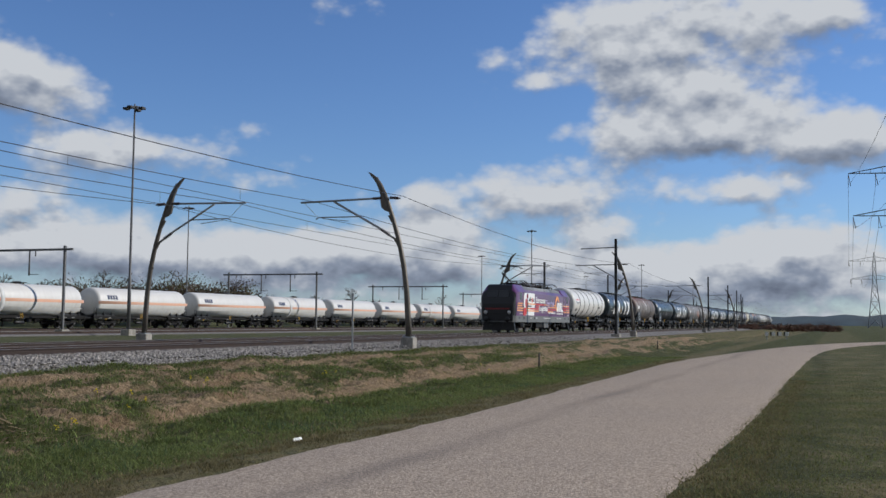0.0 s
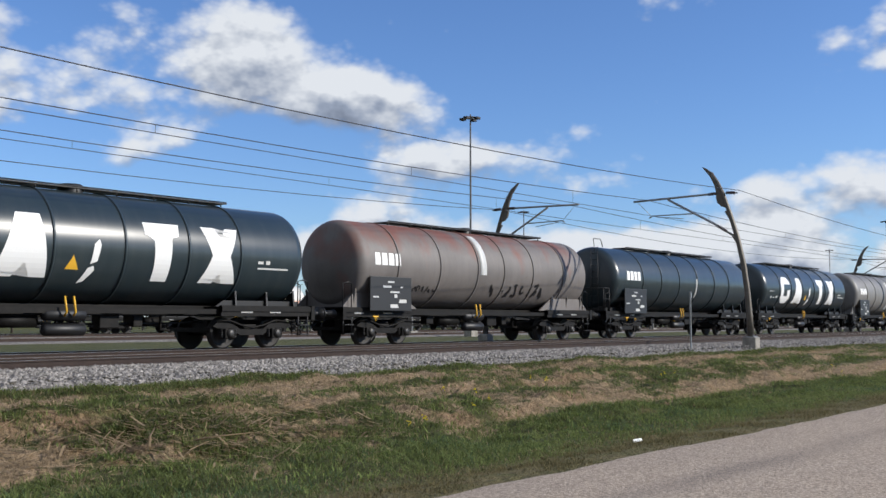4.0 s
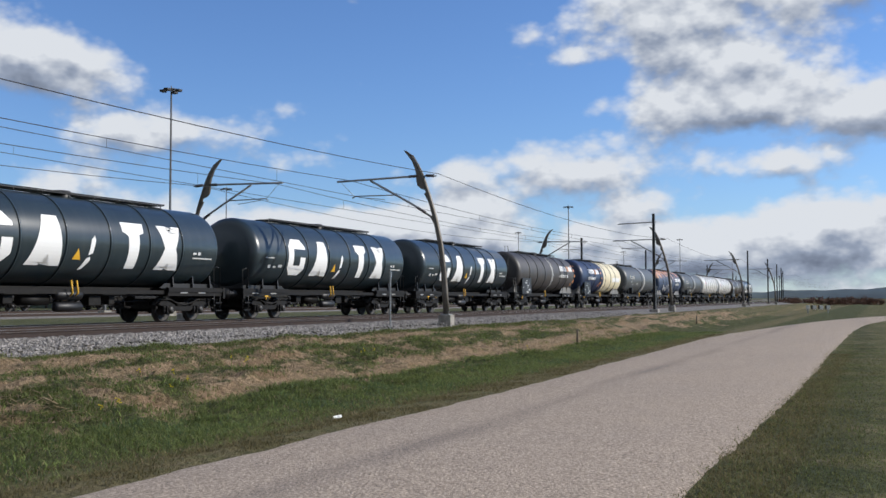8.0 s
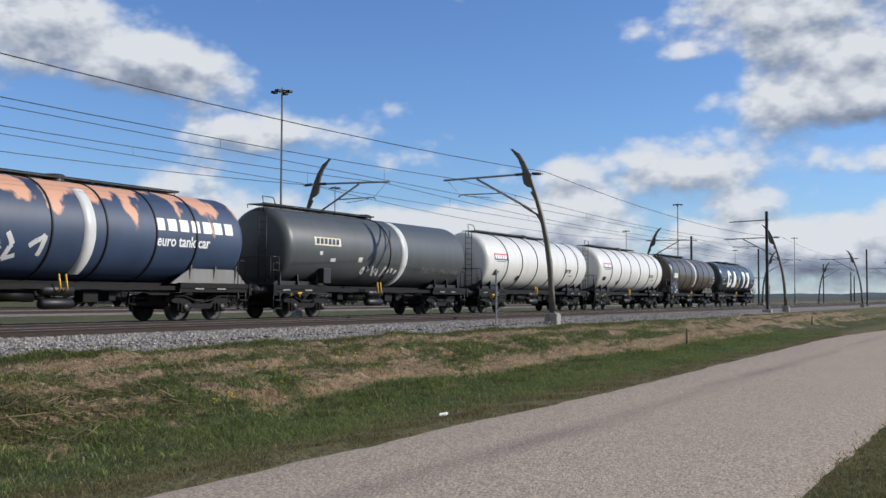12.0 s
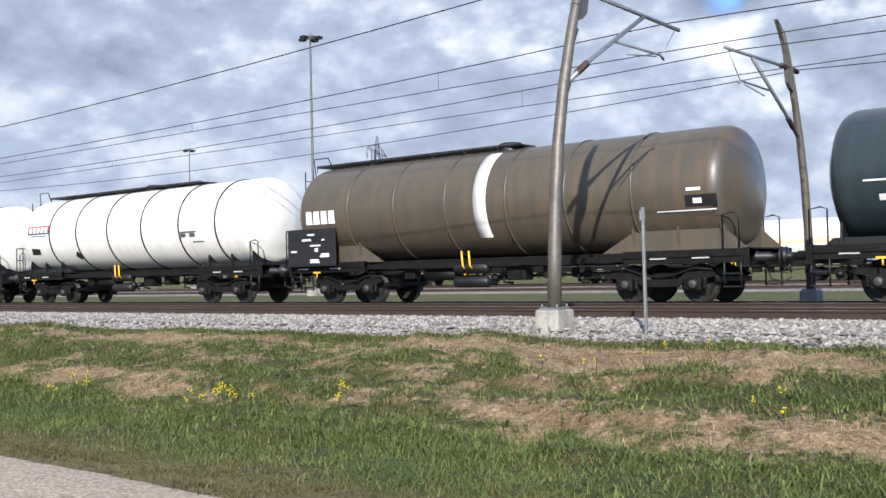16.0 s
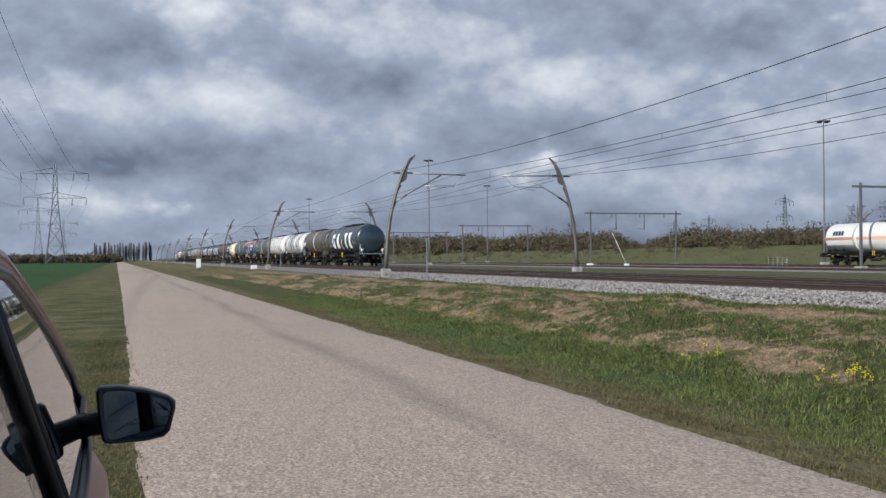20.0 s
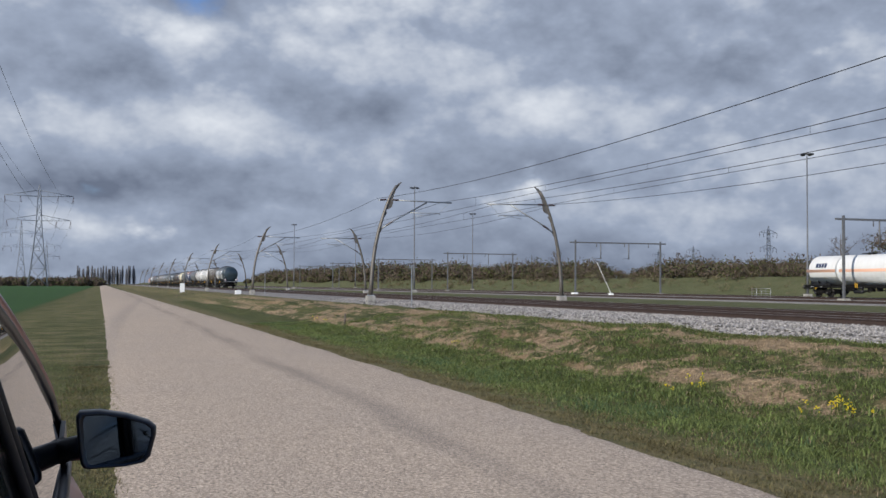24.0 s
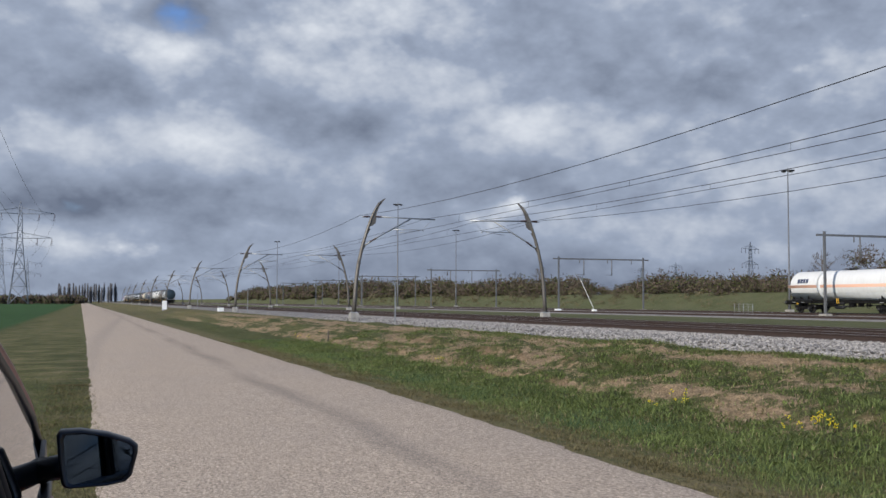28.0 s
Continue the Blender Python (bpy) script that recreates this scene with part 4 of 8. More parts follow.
def cached(key, make, mat):
    """One shared mesh for alike parts."""
    if key not in CACHE:
        bm = bmesh.new()
        make(bm)
        CACHE[key] = mesh_of(bm, mat, key)
    return CACHE[key]


def wheel_mesh(bm, r=0.46):
    lathe(bm, [(-0.07, 0.10), (-0.06, r - 0.10), (-0.075, r - 0.07), (-0.075, r + 0.028), (-0.045, r + 0.028), (-0.04, r), (0.065, r - 0.006), (0.065, r - 0.075), (0.03, r - 0.10), (0.04, 0.14), (0.11, 0.13), (0.11, 0.0)], 28, "y")
    lathe(bm, [(-0.07, 0.0), (-0.07, 0.10)], 28, "y")


def sideframe_mesh(bm):
    # pressed bogie frame with axle boxes and nested springs
    plate(bm, [(-1.45, 0.66), (-1.3, 0.78), (-0.7, 0.74), (-0.45, 0.58), (0.45, 0.58), (0.7, 0.74), (1.3, 0.78), (1.45, 0.66), (1.25, 0.60), (0.75, 0.60), (0.45, 0.40), (-0.45, 0.40), (-0.75, 0.60), (-1.25, 0.60)], -0.05, 0.05)
    tube(bm, [(-1.35, -0.07, 0.80), (-0.9, -0.09, 0.84), (-0.45, -0.09, 0.70), (0.0, -0.09, 0.62), (0.45, -0.09, 0.70), (0.9, -0.09, 0.84), (1.35, -0.07, 0.80)], 0.03, 6)
    for x in (-0.9, 0.9):
        box(bm, x - 0.19, x + 0.19, -0.17, 0.04, 0.30, 0.60, 0.03)
        lathe(bm, [(-0.20, 0.0), (-0.20, 0.12), (-0.17, 0.15), (-0.1, 0.15)], 14, "y", origin=(x, 0, 0.46))


def cap_mesh(bm):
    lathe(bm, [(-0.03, 0.0), (-0.03, 0.085), (-0.015, 0.10), (0.02, 0.10)], 12, "y")


def spring_mesh(bm):
    pts = [(0.055 * math.cos(k * 1.57), 0.055 * math.sin(k * 1.57), 0.0 + k * 0.0125) for k in range(23)]
    tube(bm, pts, 0.017, 4)


def bogie(parent, x, name="bogie"):
    b = new(name)
    b.parent, b.location = parent, (x, 0, 0)
    b.empty_display_size = 0.1
    for s in (-1, 1):
        part("side_frame", cached("side_frame", sideframe_mesh, M["bogie"]), b, at=pose(0, s * 1.0, 0, 0, 0, 0 if s < 0 else 180))
        for ax in (-0.9, 0.9):
            part("wheel", cached("wheel", wheel_mesh, M["wheel"]), b, at=pose(ax, s * 0.75, 0.46, 0, 0, 180 if s < 0 else 0))
            for d in (-0.25, 0.25):
                part("spring", cached("spring", spring_mesh, M["dark_steel"]), b, at=pose(ax + d, s * 1.06, 0.34))
    def axles(bm):
        for ax in (-0.9, 0.9):
            tube(bm, [(ax, -1.0, 0.46), (ax, 1.0, 0.46)], 0.085, 10)
        box(bm, -0.25, 0.25, -0.98, 0.98, 0.42, 0.72, 0.03)
        for ax in (-1.42, 1.42):
            box(bm, ax - 0.05, ax + 0.05, -0.95, 0.95, 0.5, 0.62)
        box(bm, -1.1, 1.1, -0.35, 0.35, 0.62, 0.86)
    for s in (-1, 1):
        for ax in (-0.9, 0.9):
            part("axle_cap", cached("axle_cap", cap_mesh, M["worn_steel"]), b, "worn bare axle box cover", at=pose(ax, s * 1.205, 0.46, 0, 0, 0 if s < 0 else 180))
    part("bolster", cached("bolster", axles, M["bogie"]), b)
    return b


def buffer_mesh(bm):
    lathe(bm, [(0.0, 0.0), (0.0, 0.13), (0.04, 0.14), (0.06, 0.11), (0.34, 0.11), (0.36, 0.075), (0.58, 0.07), (0.60, 0.22), (0.63, 0.21), (0.645, 0.0)], 18, "x")


def tank_profile(half, r, corner=0.42, dish=0.22):
    c0 = -half + dish
    left = [(-half, 0.0), (-half + 0.03, 0.45), (-half + 0.10, 0.85), (c0, r - corner)]
    for k in range(1, 7):
        a = math.pi / 2 * k / 6
        left.append((c0 + corner * (1 - math.cos(a)), r - corner + corner * math.sin(a)))
    return left + [(-s, q) for s, q in reversed(left)]


def arc_strip(x0, x1, r, a0, a1, zc, n=24, lift=0.006):
    """Painted band on the near flank; angles in degrees above the axis line."""
    bm = bmesh.new()
    lathe(bm, [(x0, r + lift - 0.004), (x0, r + lift), (x1, r + lift), (x1, r + lift - 0.004)], n, "x", math.pi - radians(a1), math.pi - radians(a0), origin=(0, 0, zc))
    return bm


def on_tank(bm, r, zc, lift=0.008):
    """Bend a flat bmesh in the xz plane (z from the axis) onto the near flank, cutting it fine first."""
    bmesh.ops.triangulate(bm, faces=bm.faces)
    for v in bm.verts:
        a = v.co.z / r
        q = r + lift - v.co.y
        v.co = Vector((v.co.x, -q * math.cos(a), zc + q * math.sin(a)))


def flat_poly(bm, pts):
    """A flat face cut in level strips, so that it can be bent round a tank."""
    zs = [p[1] for p in pts]
    lo, hi = min(zs), max(zs)
    n = max(2, int((hi - lo) / 0.12))
    for i in range(n):
        a, b = lo + (hi - lo) * i / n, lo + (hi - lo) * (i + 1) / n
        row = clip_level(clip_level(pts, a, 1), b, -1)
        if len(row) >= 3:
            try:
                bm.faces.new([bm.verts.new((x, 0, z)) for x, z in row])
            except ValueError:
                pass


def clip_level(pts, z, side):
    out = []
    for p, q in zip(pts, pts[1:] + pts[:1]):
        ip, iq = (p[1] - z) * side >= 0, (q[1] - z) * side >= 0
        if ip:
            out.append(p)
        if ip != iq:
            k = (z - p[1]) / (q[1] - p[1])
            out.append((p[0] + (q[0] - p[0]) * k, z))
    return out


def painted(parent, name, polys, mat, r, zc, label="", lift=0.008, apart=False):
    groups = [[p] for p in polys] if apart else [polys]
    for g in groups:
        bm = bmesh.new()
        for p in g:
            flat_poly(bm, p)
        on_tank(bm, r, zc, lift)
        ob = part(name, bm, mat, parent, label)
    return ob


def big_emblem(parent, r, zc):
    """Large white block shapes of the hirer's mark, with a fill gauge strip and a warning triangle."""
    z0, z1 = -0.92, 0.73
    def octagon(cx, w):
        c, t, q = 0.34, 0.44, 0.46
        return [[(cx - w, z0 + c), (cx - w + c, z0), (cx + w - c, z0), (cx + w, z0 + c), (cx + w, z0 + q), (cx - w, z0 + q)], [(cx - w, z1 - q), (cx + w, z1 - q), (cx + w, z1 - c), (cx + w - c, z1), (cx - w + c, z1), (cx - w, z1 - c)],
                [(cx - w, z0 + q), (cx - w + t, z0 + q), (cx - w + t, z1 - q), (cx - w, z1 - q)], [(cx + w - t, z0 + q), (cx + w, z0 + q), (cx + w, -0.08), (cx + w - t, -0.08)]]
    def wedge(cx, w):
        return [[(cx - w, z0), (cx - 0.16, z0), (cx + 0.1, z0 + 0.42), (cx + 0.30, z0), (cx + w, z0), (cx + 0.50, z1), (cx - 0.14, z1)]]
    def funnel(cx):
        return [[(cx - 0.24, z0), (cx + 0.26, z0), (cx + 0.30, z1 - 0.42), (cx + 0.52, z1 - 0.36), (cx + 0.58, z1), (cx - 0.58, z1), (cx - 0.56, z1 - 0.36), (cx - 0.27, z1 - 0.42)]]
    def waist(cx, w):
        m = (z0 + z1) / 2
        return [[(cx - w, z0), (cx - 0.16, z0), (cx, z0 + 0.36), (cx + 0.16, z0), (cx + w, z0), (cx + 0.32, m), (cx - 0.32, m)], [(cx - 0.32, m), (cx + 0.32, m), (cx + w, z1), (cx + 0.2, z1), (cx, z1 - 0.36), (cx - 0.2, z1), (cx - w, z1)]]
    for polys in (octagon(-4.04, 0.71), wedge(-1.93, 0.73), funnel(2.12), waist(4.12, 0.66)):
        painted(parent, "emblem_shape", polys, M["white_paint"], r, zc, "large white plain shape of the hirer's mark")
    painted(parent, "gauge_strip", [[(-0.05, -0.50), (0.14, -0.42), (0.22, 0.02), (0.16, 0.16), (0.02, 0.02)], [(-0.28, -1.06), (-0.12, -1.0), (0.10, -0.66), (0.06, -0.54), (-0.10, -0.60)]], M["white_paint"], r, zc)
    painted(parent, "warning_triangle", [[(-0.74, -0.66), (-0.36, -0.66), (-0.55, -0.28)]], M["yellow"], r, zc, "orange warning triangle")


def marks(parent, r, zc, places, mat="white_paint"):
    """Rows of unreadable small print as plain bars: x, z, width, height."""
    painted(parent, "stencil_mark", [[(x, z), (x + w, z), (x + w, z + h), (x, z + h)] for x, z, w, h in places], M[mat], r, zc, "", 0.008, True)


def ladder(parent, x, y, z0, z1, w=0.36):
    def make(bm):
        for s in (-1, 1):
            tube(bm, [(0, s * w / 2, 0), (0, s * w / 2, z1 - z0)], 0.02, 5)
        for k in range(int((z1 - z0) / 0.28)):
            tube(bm, [(0, -w / 2, 0.14 + k * 0.28), (0, w / 2, 0.14 + k * 0.28)], 0.014, 5)
    return part("ladder", cached(f"ladder{z1 - z0:.2f}", make, M["dark_steel"]), parent, at=pose(x, y, z0))


def wagon(u, tank="green_tank", rings=6, ring_mat=None, r=1.5, zc=2.76, hl=8.6, band=None, big=False, plate_x=None, skirt="dark_steel", front_steps=False, walk_span=(-4.6, 5.2),
          label="", track=TRACK_2, zr=RAIL_TOP, moving=True, group="moving tank wagons", pads=True, flap=True, ring_off=None):
    w = thing("tank_wagon", label, "tank wagon", (u, track, zr), group)
    tk = M[tank]
    half, end = hl - 0.95, hl - 0.64      # tank and underframe half lengths
    def shell(bm):
        lathe(bm, tank_profile(half, r), 56, "x", origin=(0, 0, zc))
    part("tank", cached(f"tank_{tank}_{half:.2f}_{r}", shell, tk), w)
    rx = ring_off or ([-4.95, -3.05, -1.1, 0.95, 3.0, 4.85] if rings == 6 else [])
    for x in rx[:rings]:
        def hoop(bm):
            lathe(bm, [(-0.028, r - 0.01), (-0.028, r + 0.03), (0.028, r + 0.03), (0.028, r - 0.01)], 56, "x", origin=(0, 0, zc))
        part("ring", cached(f"hoop_{ring_mat or tank}_{r}", hoop, M[ring_mat or ("dark_steel" if tank in ("white_tank", "rust_tank", "brown_tank", "lightgrey_tank") else tank)]), w, at=pose(x, 0, 0))
    # underframe
    def beam(name, x0, x1, y0, y1, z0, z1):
        def make(bm):
            box(bm, x0, x1, y0, y1, z0, z1)
        part(name, cached(f"{name}{x0:.2f}{x1:.2f}{y0:.2f}", make, M["bogie"]), w)
    beam("centre_sill", -end + 0.05, end - 0.05, -0.45, 0.45, 0.98, 1.26)
    for a, b in ((-end, -4.35), (4.35, end)):
        beam("end_deck", a, b, -1.28, 1.28, 1.10, 1.24)
        for y in (-1.24, 1.14):
            beam("sole_bar", a, b, y, y + 0.1, 0.96, 1.27)
    for a, b in ((-end, -end + 0.14), (end - 0.14, end)):
        beam("headstock", a, b, -1.3, 1.3, 0.86, 1.28)
    for y in (-1.12, 1.06):
        beam("side_rail", -4.4, 4.4, y, y + 0.06, 1.02, 1.16)
    for x in (-3.2, -1.1, 1.1, 3.2):
        beam("cross_beam", x - 0.05, x + 0.05, -1.1, 1.1, 1.0, 1.15)
    def low_saddle(bm):
        for x in (-1.0, 0.2, 1.3):
            plate(bm, [(-1.1, 1.24), (1.1, 1.24), (1.05, 1.75), (0.7, 1.5), (-0.7, 1.5), (-1.05, 1.75)], x - 0.03, x + 0.03, "x")
        for y in (-1.0, 0.95):
            plate(bm, [(-1.7, 1.24), (1.7, 1.24), (1.5, 1.42), (-1.4, 1.42)], y, y + 0.05)
    def saddle(bm):
        plate(bm, [(-1.9, 1.24), (1.9, 1.24), (1.35, 1.75), (-1.0, 1.75)], -1.12, -1.06)
        plate(bm, [(-1.9, 1.24), (1.9, 1.24), (1.35, 1.75), (-1.0, 1.75)], 1.06, 1.12)
        for x in (-1.0, 0.2, 1.3):
            plate(bm, [(-1.1, 1.24), (1.1, 1.24), (1.2, 1.9), (0.7, 1.55), (-0.7, 1.55), (-1.2, 1.9)], x - 0.03, x + 0.03, "x")
    for s in (-1, 1):
        part("saddle", cached(f"saddle_{skirt}", saddle if skirt != "dark_steel" else low_saddle, M[skirt]), w, at=pose(s * (hl - 2.64), 0, 0, 0, 0, 0 if s > 0 else 180))
        bogie(w, s * (hl - 3.0))
        for y in (-0.875, 0.875):
            part("buffer", cached("buffer", buffer_mesh, M["dark_steel"]), w, at=pose(s * (hl - 0.66), y, 1.06, 0, 0, 0 if s > 0 else 180))
        def hook(bm):
            tube(bm, [(0, 0, 1.05), (0.3, 0, 1.05), (0.42, 0, 0.85), (0.46, 0, 0.68)], 0.035, 6)
        def hose(bm):
            tube(bm, [(0.02, -0.4, 0.92), (0.15, -0.42, 0.55), (0.45, -0.4, 0.48), (0.62, -0.38, 0.6)], 0.022, 6)
        part("brake_hose", cached("brake_hose", hose, M["rubber"]), w, at=pose(s * end, 0, 0, 0, 0, 0 if s > 0 else 180))
        part("coupling", cached("coupling", hook, M["black"]), w, at=pose(s * end, 0, 0, 0, 0, 0 if s > 0 else 180))
    def print_bar(bm):
        box(bm, -0.22, 0.22, -1.252, -1.243, 1.06, 1.15)
    for x in (-7.0, -5.6, 5.3, 6.4):
        part("frame_print", cached("print_bar", print_bar, M["grey_band"]), w, at=pose(x, 0, 0))
    # brake gear between the bogies
    def gear(bm):
        lathe(bm, [(-0.85, 0.0), (-0.85, 0.17), (0.35, 0.17), (0.35, 0.0)], 12, "x", origin=(-1.5, -0.75, 0.82))
        box(bm, 0.6, 1.2, -0.9, -0.5, 0.62, 0.98, 0.03)
        box(bm, 1.7, 2.0, -0.8, -0.3, 0.66, 1.0, 0.03)
        box(bm, -3.1, -2.7, -0.9, -0.6, 0.70, 1.0, 0.03)
        tube(bm, [(-4.2, -0.55, 0.80), (-2.6, -0.55, 0.74), (2.6, -0.55, 0.74), (4.2, -0.55, 0.80)], 0.035, 6)
        tube(bm, [(-4.3, -0.9, 0.98), (4.3, -0.9, 0.98)], 0.022, 5)
        for x in (-0.4, 0.3, 2.7):
            tube(bm, [(x, -0.62, 1.0), (x, -0.62, 0.58), (x + 0.3, -0.62, 0.55)], 0.04, 6)
        lathe(bm, [(-0.25, 0.0), (-0.25, 0.14), (0.25, 0.14), (0.25, 0.0)], 10, "x", origin=(2.6, -0.3, 0.8))
    part("brake_gear", cached("brake_gear", gear, M["bogie"]), w)
    def reservoir(bm):
        lathe(bm, [(-0.62, 0.0), (-0.60, 0.10), (-0.54, 0.16), (0.54, 0.16), (0.60, 0.10), (0.62, 0.0)], 14, "x")
    for z in (0.98, 0.60):
        part("air_reservoir", cached("reservoir", reservoir, M["dark_steel"]), w, at=pose(-0.5, -1.0, z))
    def outlet(bm):
        tube(bm, [(0, 0, 1.3), (0, 0, 0.72), (0, -0.9, 0.68)], 0.09, 8)
        lathe(bm, [(-1.0, 0.0), (-1.0, 0.13), (-0.86, 0.13), (-0.86, 0.0)], 12, "y", origin=(0, 0, 0.68))
    part("outlet_valve", cached("outlet", outlet, M["dark_steel"]), w)
    # walkway on top
    a, b = walk_span
    def walkway(bm):
        box(bm, a, b, -0.36, 0.36, zc + r + 0.07, zc + r + 0.10)
        k = a
        while k < b:
            for s in (-1, 1):
                tube(bm, [(k, s * 0.34, zc + r - 0.06), (k, s * 0.34, zc + r + 0.09)], 0.02, 4)
            k += 1.2
        tube(bm, [(a, -0.36, zc + r + 0.12), (b, -0.36, zc + r + 0.12)], 0.018, 4)
        lathe(bm, [(zc + r - 0.1, 0.34), (zc + r + 0.16, 0.34), (zc + r + 0.2, 0.28), (zc + r + 0.2, 0.0)], 14, "z", origin=(0.2, 0, 0))
    part("walkway", cached(f"walkway{a}{b}{zc}{r}", walkway, M["dark_steel"]), w)
    if band:
        x0, x1, b0, b1 = band
        part("reflective_band", arc_strip(x0, x1, r + 0.002, b0, b1, zc), M["grey_band"], w, "white vertical band on the tank")
    if big:
        big_emblem(w, r, zc)
        marks(w, r, zc, [(-6.3, -0.62, 0.2, 0.14), (-5.9, -0.6, 0.22, 0.07), (-5.5, -0.58, 0.3, 0.12), (5.5, -0.26, 0.2, 0.08), (5.8, -0.27, 0.16, 0.11), (5.5, -0.42, 1.2, 0.05), (-6.6, -0.2, 0.7, 0.04)], "grey_band")
    if plate_x is not None:
        def board(bm):
            box(bm, -1.05, 1.05, -0.04, 0.0, -0.6, 0.55, 0.01)
        pb = part("data_board", cached("data_board", board, M["black"]), w, "black data board with white print", at=pose(plate_x, -1.47, 1.76))
        def prints(bm):
            rnd = random.Random(5)
            for k in range(11):
                x, z = rnd.uniform(-0.95, 0.5), -0.5 + (k % 6) * 0.17
                box(bm, x, x + rnd.uniform(0.12, 0.45), -0.048, -0.041, z, z + rnd.choice((0.05, 0.07, 0.12)))
        tagged(part("small_print", cached("prints", prints, M["grey_band"]), pb), kind="stuff")
    # steps and yellow levers
    def levers(bm):
        for x in (-0.6, -0.35):
            tube(bm, [(x, -1.2, 0.95), (x, -1.3, 1.05), (x - 0.05, -1.28, 1.45)], 0.03, 6)
    part("lever", cached("levers", levers, M["yellow"]), w, "yellow brake levers")
    def changer(bm):
        box(bm, -0.13, 0.13, -1.36, -1.30, 0.94, 0.99)
        tube(bm, [(0, -1.33, 0.96), (0, -1.33, 0.80)], 0.022, 6)
    part("changeover_handle", cached("changer", changer, M["yellow"]), w, at=pose(-6.3, 0, 0))
    def end_steps(bm):
        for y in (0.0,):
            for x in (-0.28, 0.12):
                tube(bm, [(x, y, 1.1), (x, y, 0.36)], 0.022, 5)
            for z in (0.38, 0.68):
                box(bm, -0.28, 0.12, y - 0.1, y + 0.1, z, z + 0.03)
            tube(bm, [(-0.3, y, 1.25), (-0.3, y, 2.05), (-0.05, y, 2.1), (0.1, y, 2.05), (0.1, y, 1.25)], 0.02, 5)
    for s in (-1, 1):
        for y in (-1.22, 1.22):
            part("end_step", cached("end_steps", end_steps, M["dark_steel"]), w, at=pose(s * (hl - 1.0), y, 0))
    if front_steps:
        ladder(w, -half - 0.06, -0.55, 1.25, 4.2)
        def cage(bm):
            for y in (-1.25, 1.25):
                for x in (0.0, 0.5):
                    tube(bm, [(x, y, 1.25), (x, y, 2.3)], 0.022, 5)
                tube(bm, [(0, y, 2.3), (0.5, y, 2.3)], 0.022, 5)
                tube(bm, [(0, y, 1.8), (0.5, y, 1.8)], 0.018, 5)
            tube(bm, [(0, -1.25, 2.3), (0, 1.25, 2.3)], 0.022, 5)
        part("railing", cached("cage", cage, M["dark_steel"]), w, at=pose(-hl + 0.5, 0, 0))
        tube_top = bmesh.new()
        tube(tube_top, [(-half + 0.15, -0.45, zc + r - 0.25), (-half + 0.05, -0.45, zc + r + 0.35), (-half + 0.7, -0.45, zc + r + 0.35), (-half + 0.9, -0.45, zc + r)], 0.022, 5)
        part("grab_rail", tube_top, M["dark_steel"], w)
    if moving:
        MOVERS.append((w, u))
    return w


def small_mark(w, cx, cz, r, zc, mat="white_paint", k=1.0):
    """Four plain blocks in place of a short name."""
    polys = []
    for i in range(4):
        x = cx + (i - 1.5) * 0.36 * k
        polys.append([(x - 0.15 * k, cz - 0.22 * k), (x + 0.15 * k, cz - 0.22 * k), (x + 0.13 * k, cz + 0.22 * k), (x - 0.13 * k, cz + 0.22 * k)])
    painted(w, "name_block", polys, M[mat], r, zc, "plain block of the owner's mark", 0.008, True)


def flank_text(w, body, cx, cz, size, mat, r, zc, name, squeeze=1.0, bold=0.0):
    me = text_mesh(body, size, mat, name, bold, 0.0, squeeze, 0.003)
    for v in me.vertices:
        a = (v.co.z + cz) / r
        q = r + 0.008 - v.co.y * 0.3
        v.co = Vector((v.co.x + cx, -q * math.cos(a), zc + q * math.sin(a)))
    return part(name, me, mat, w)


def scrawl(w, cx, cz, length, h, mat, r, zc, seed, name="graffiti"):
    """Loose painted strokes that spell nothing."""
    rnd = random.Random(seed)
    bm = bmesh.new()
    n = int(length / (h * 0.7))
    for i in range(n):
        x0 = cx - length / 2 + i * length / n
        pts = [(x0 + length / n * rnd.uniform(0, 0.95), 0, cz + h * rnd.uniform(-0.5, 0.5)) for _ in range(5)]
        fine = []
        for p, q in zip(pts, pts[1:]):
            fine += [Vector(p).lerp(Vector(q), k / 5) for k in range(5)]
        for p, q in zip(fine, fine[1:]):
            d = (q - p)
            nrm = Vector((-d.z, 0, d.x)).normalized() * h * 0.085
            if d.length > 1e-4:
                bm.faces.new([bm.verts.new(v) for v in (p - nrm, q - nrm, q + nrm, p + nrm)])
    on_tank(bm, r, zc, 0.009)
    return part(name, bm, mat, w, "graffiti strokes sprayed on the tank flank")


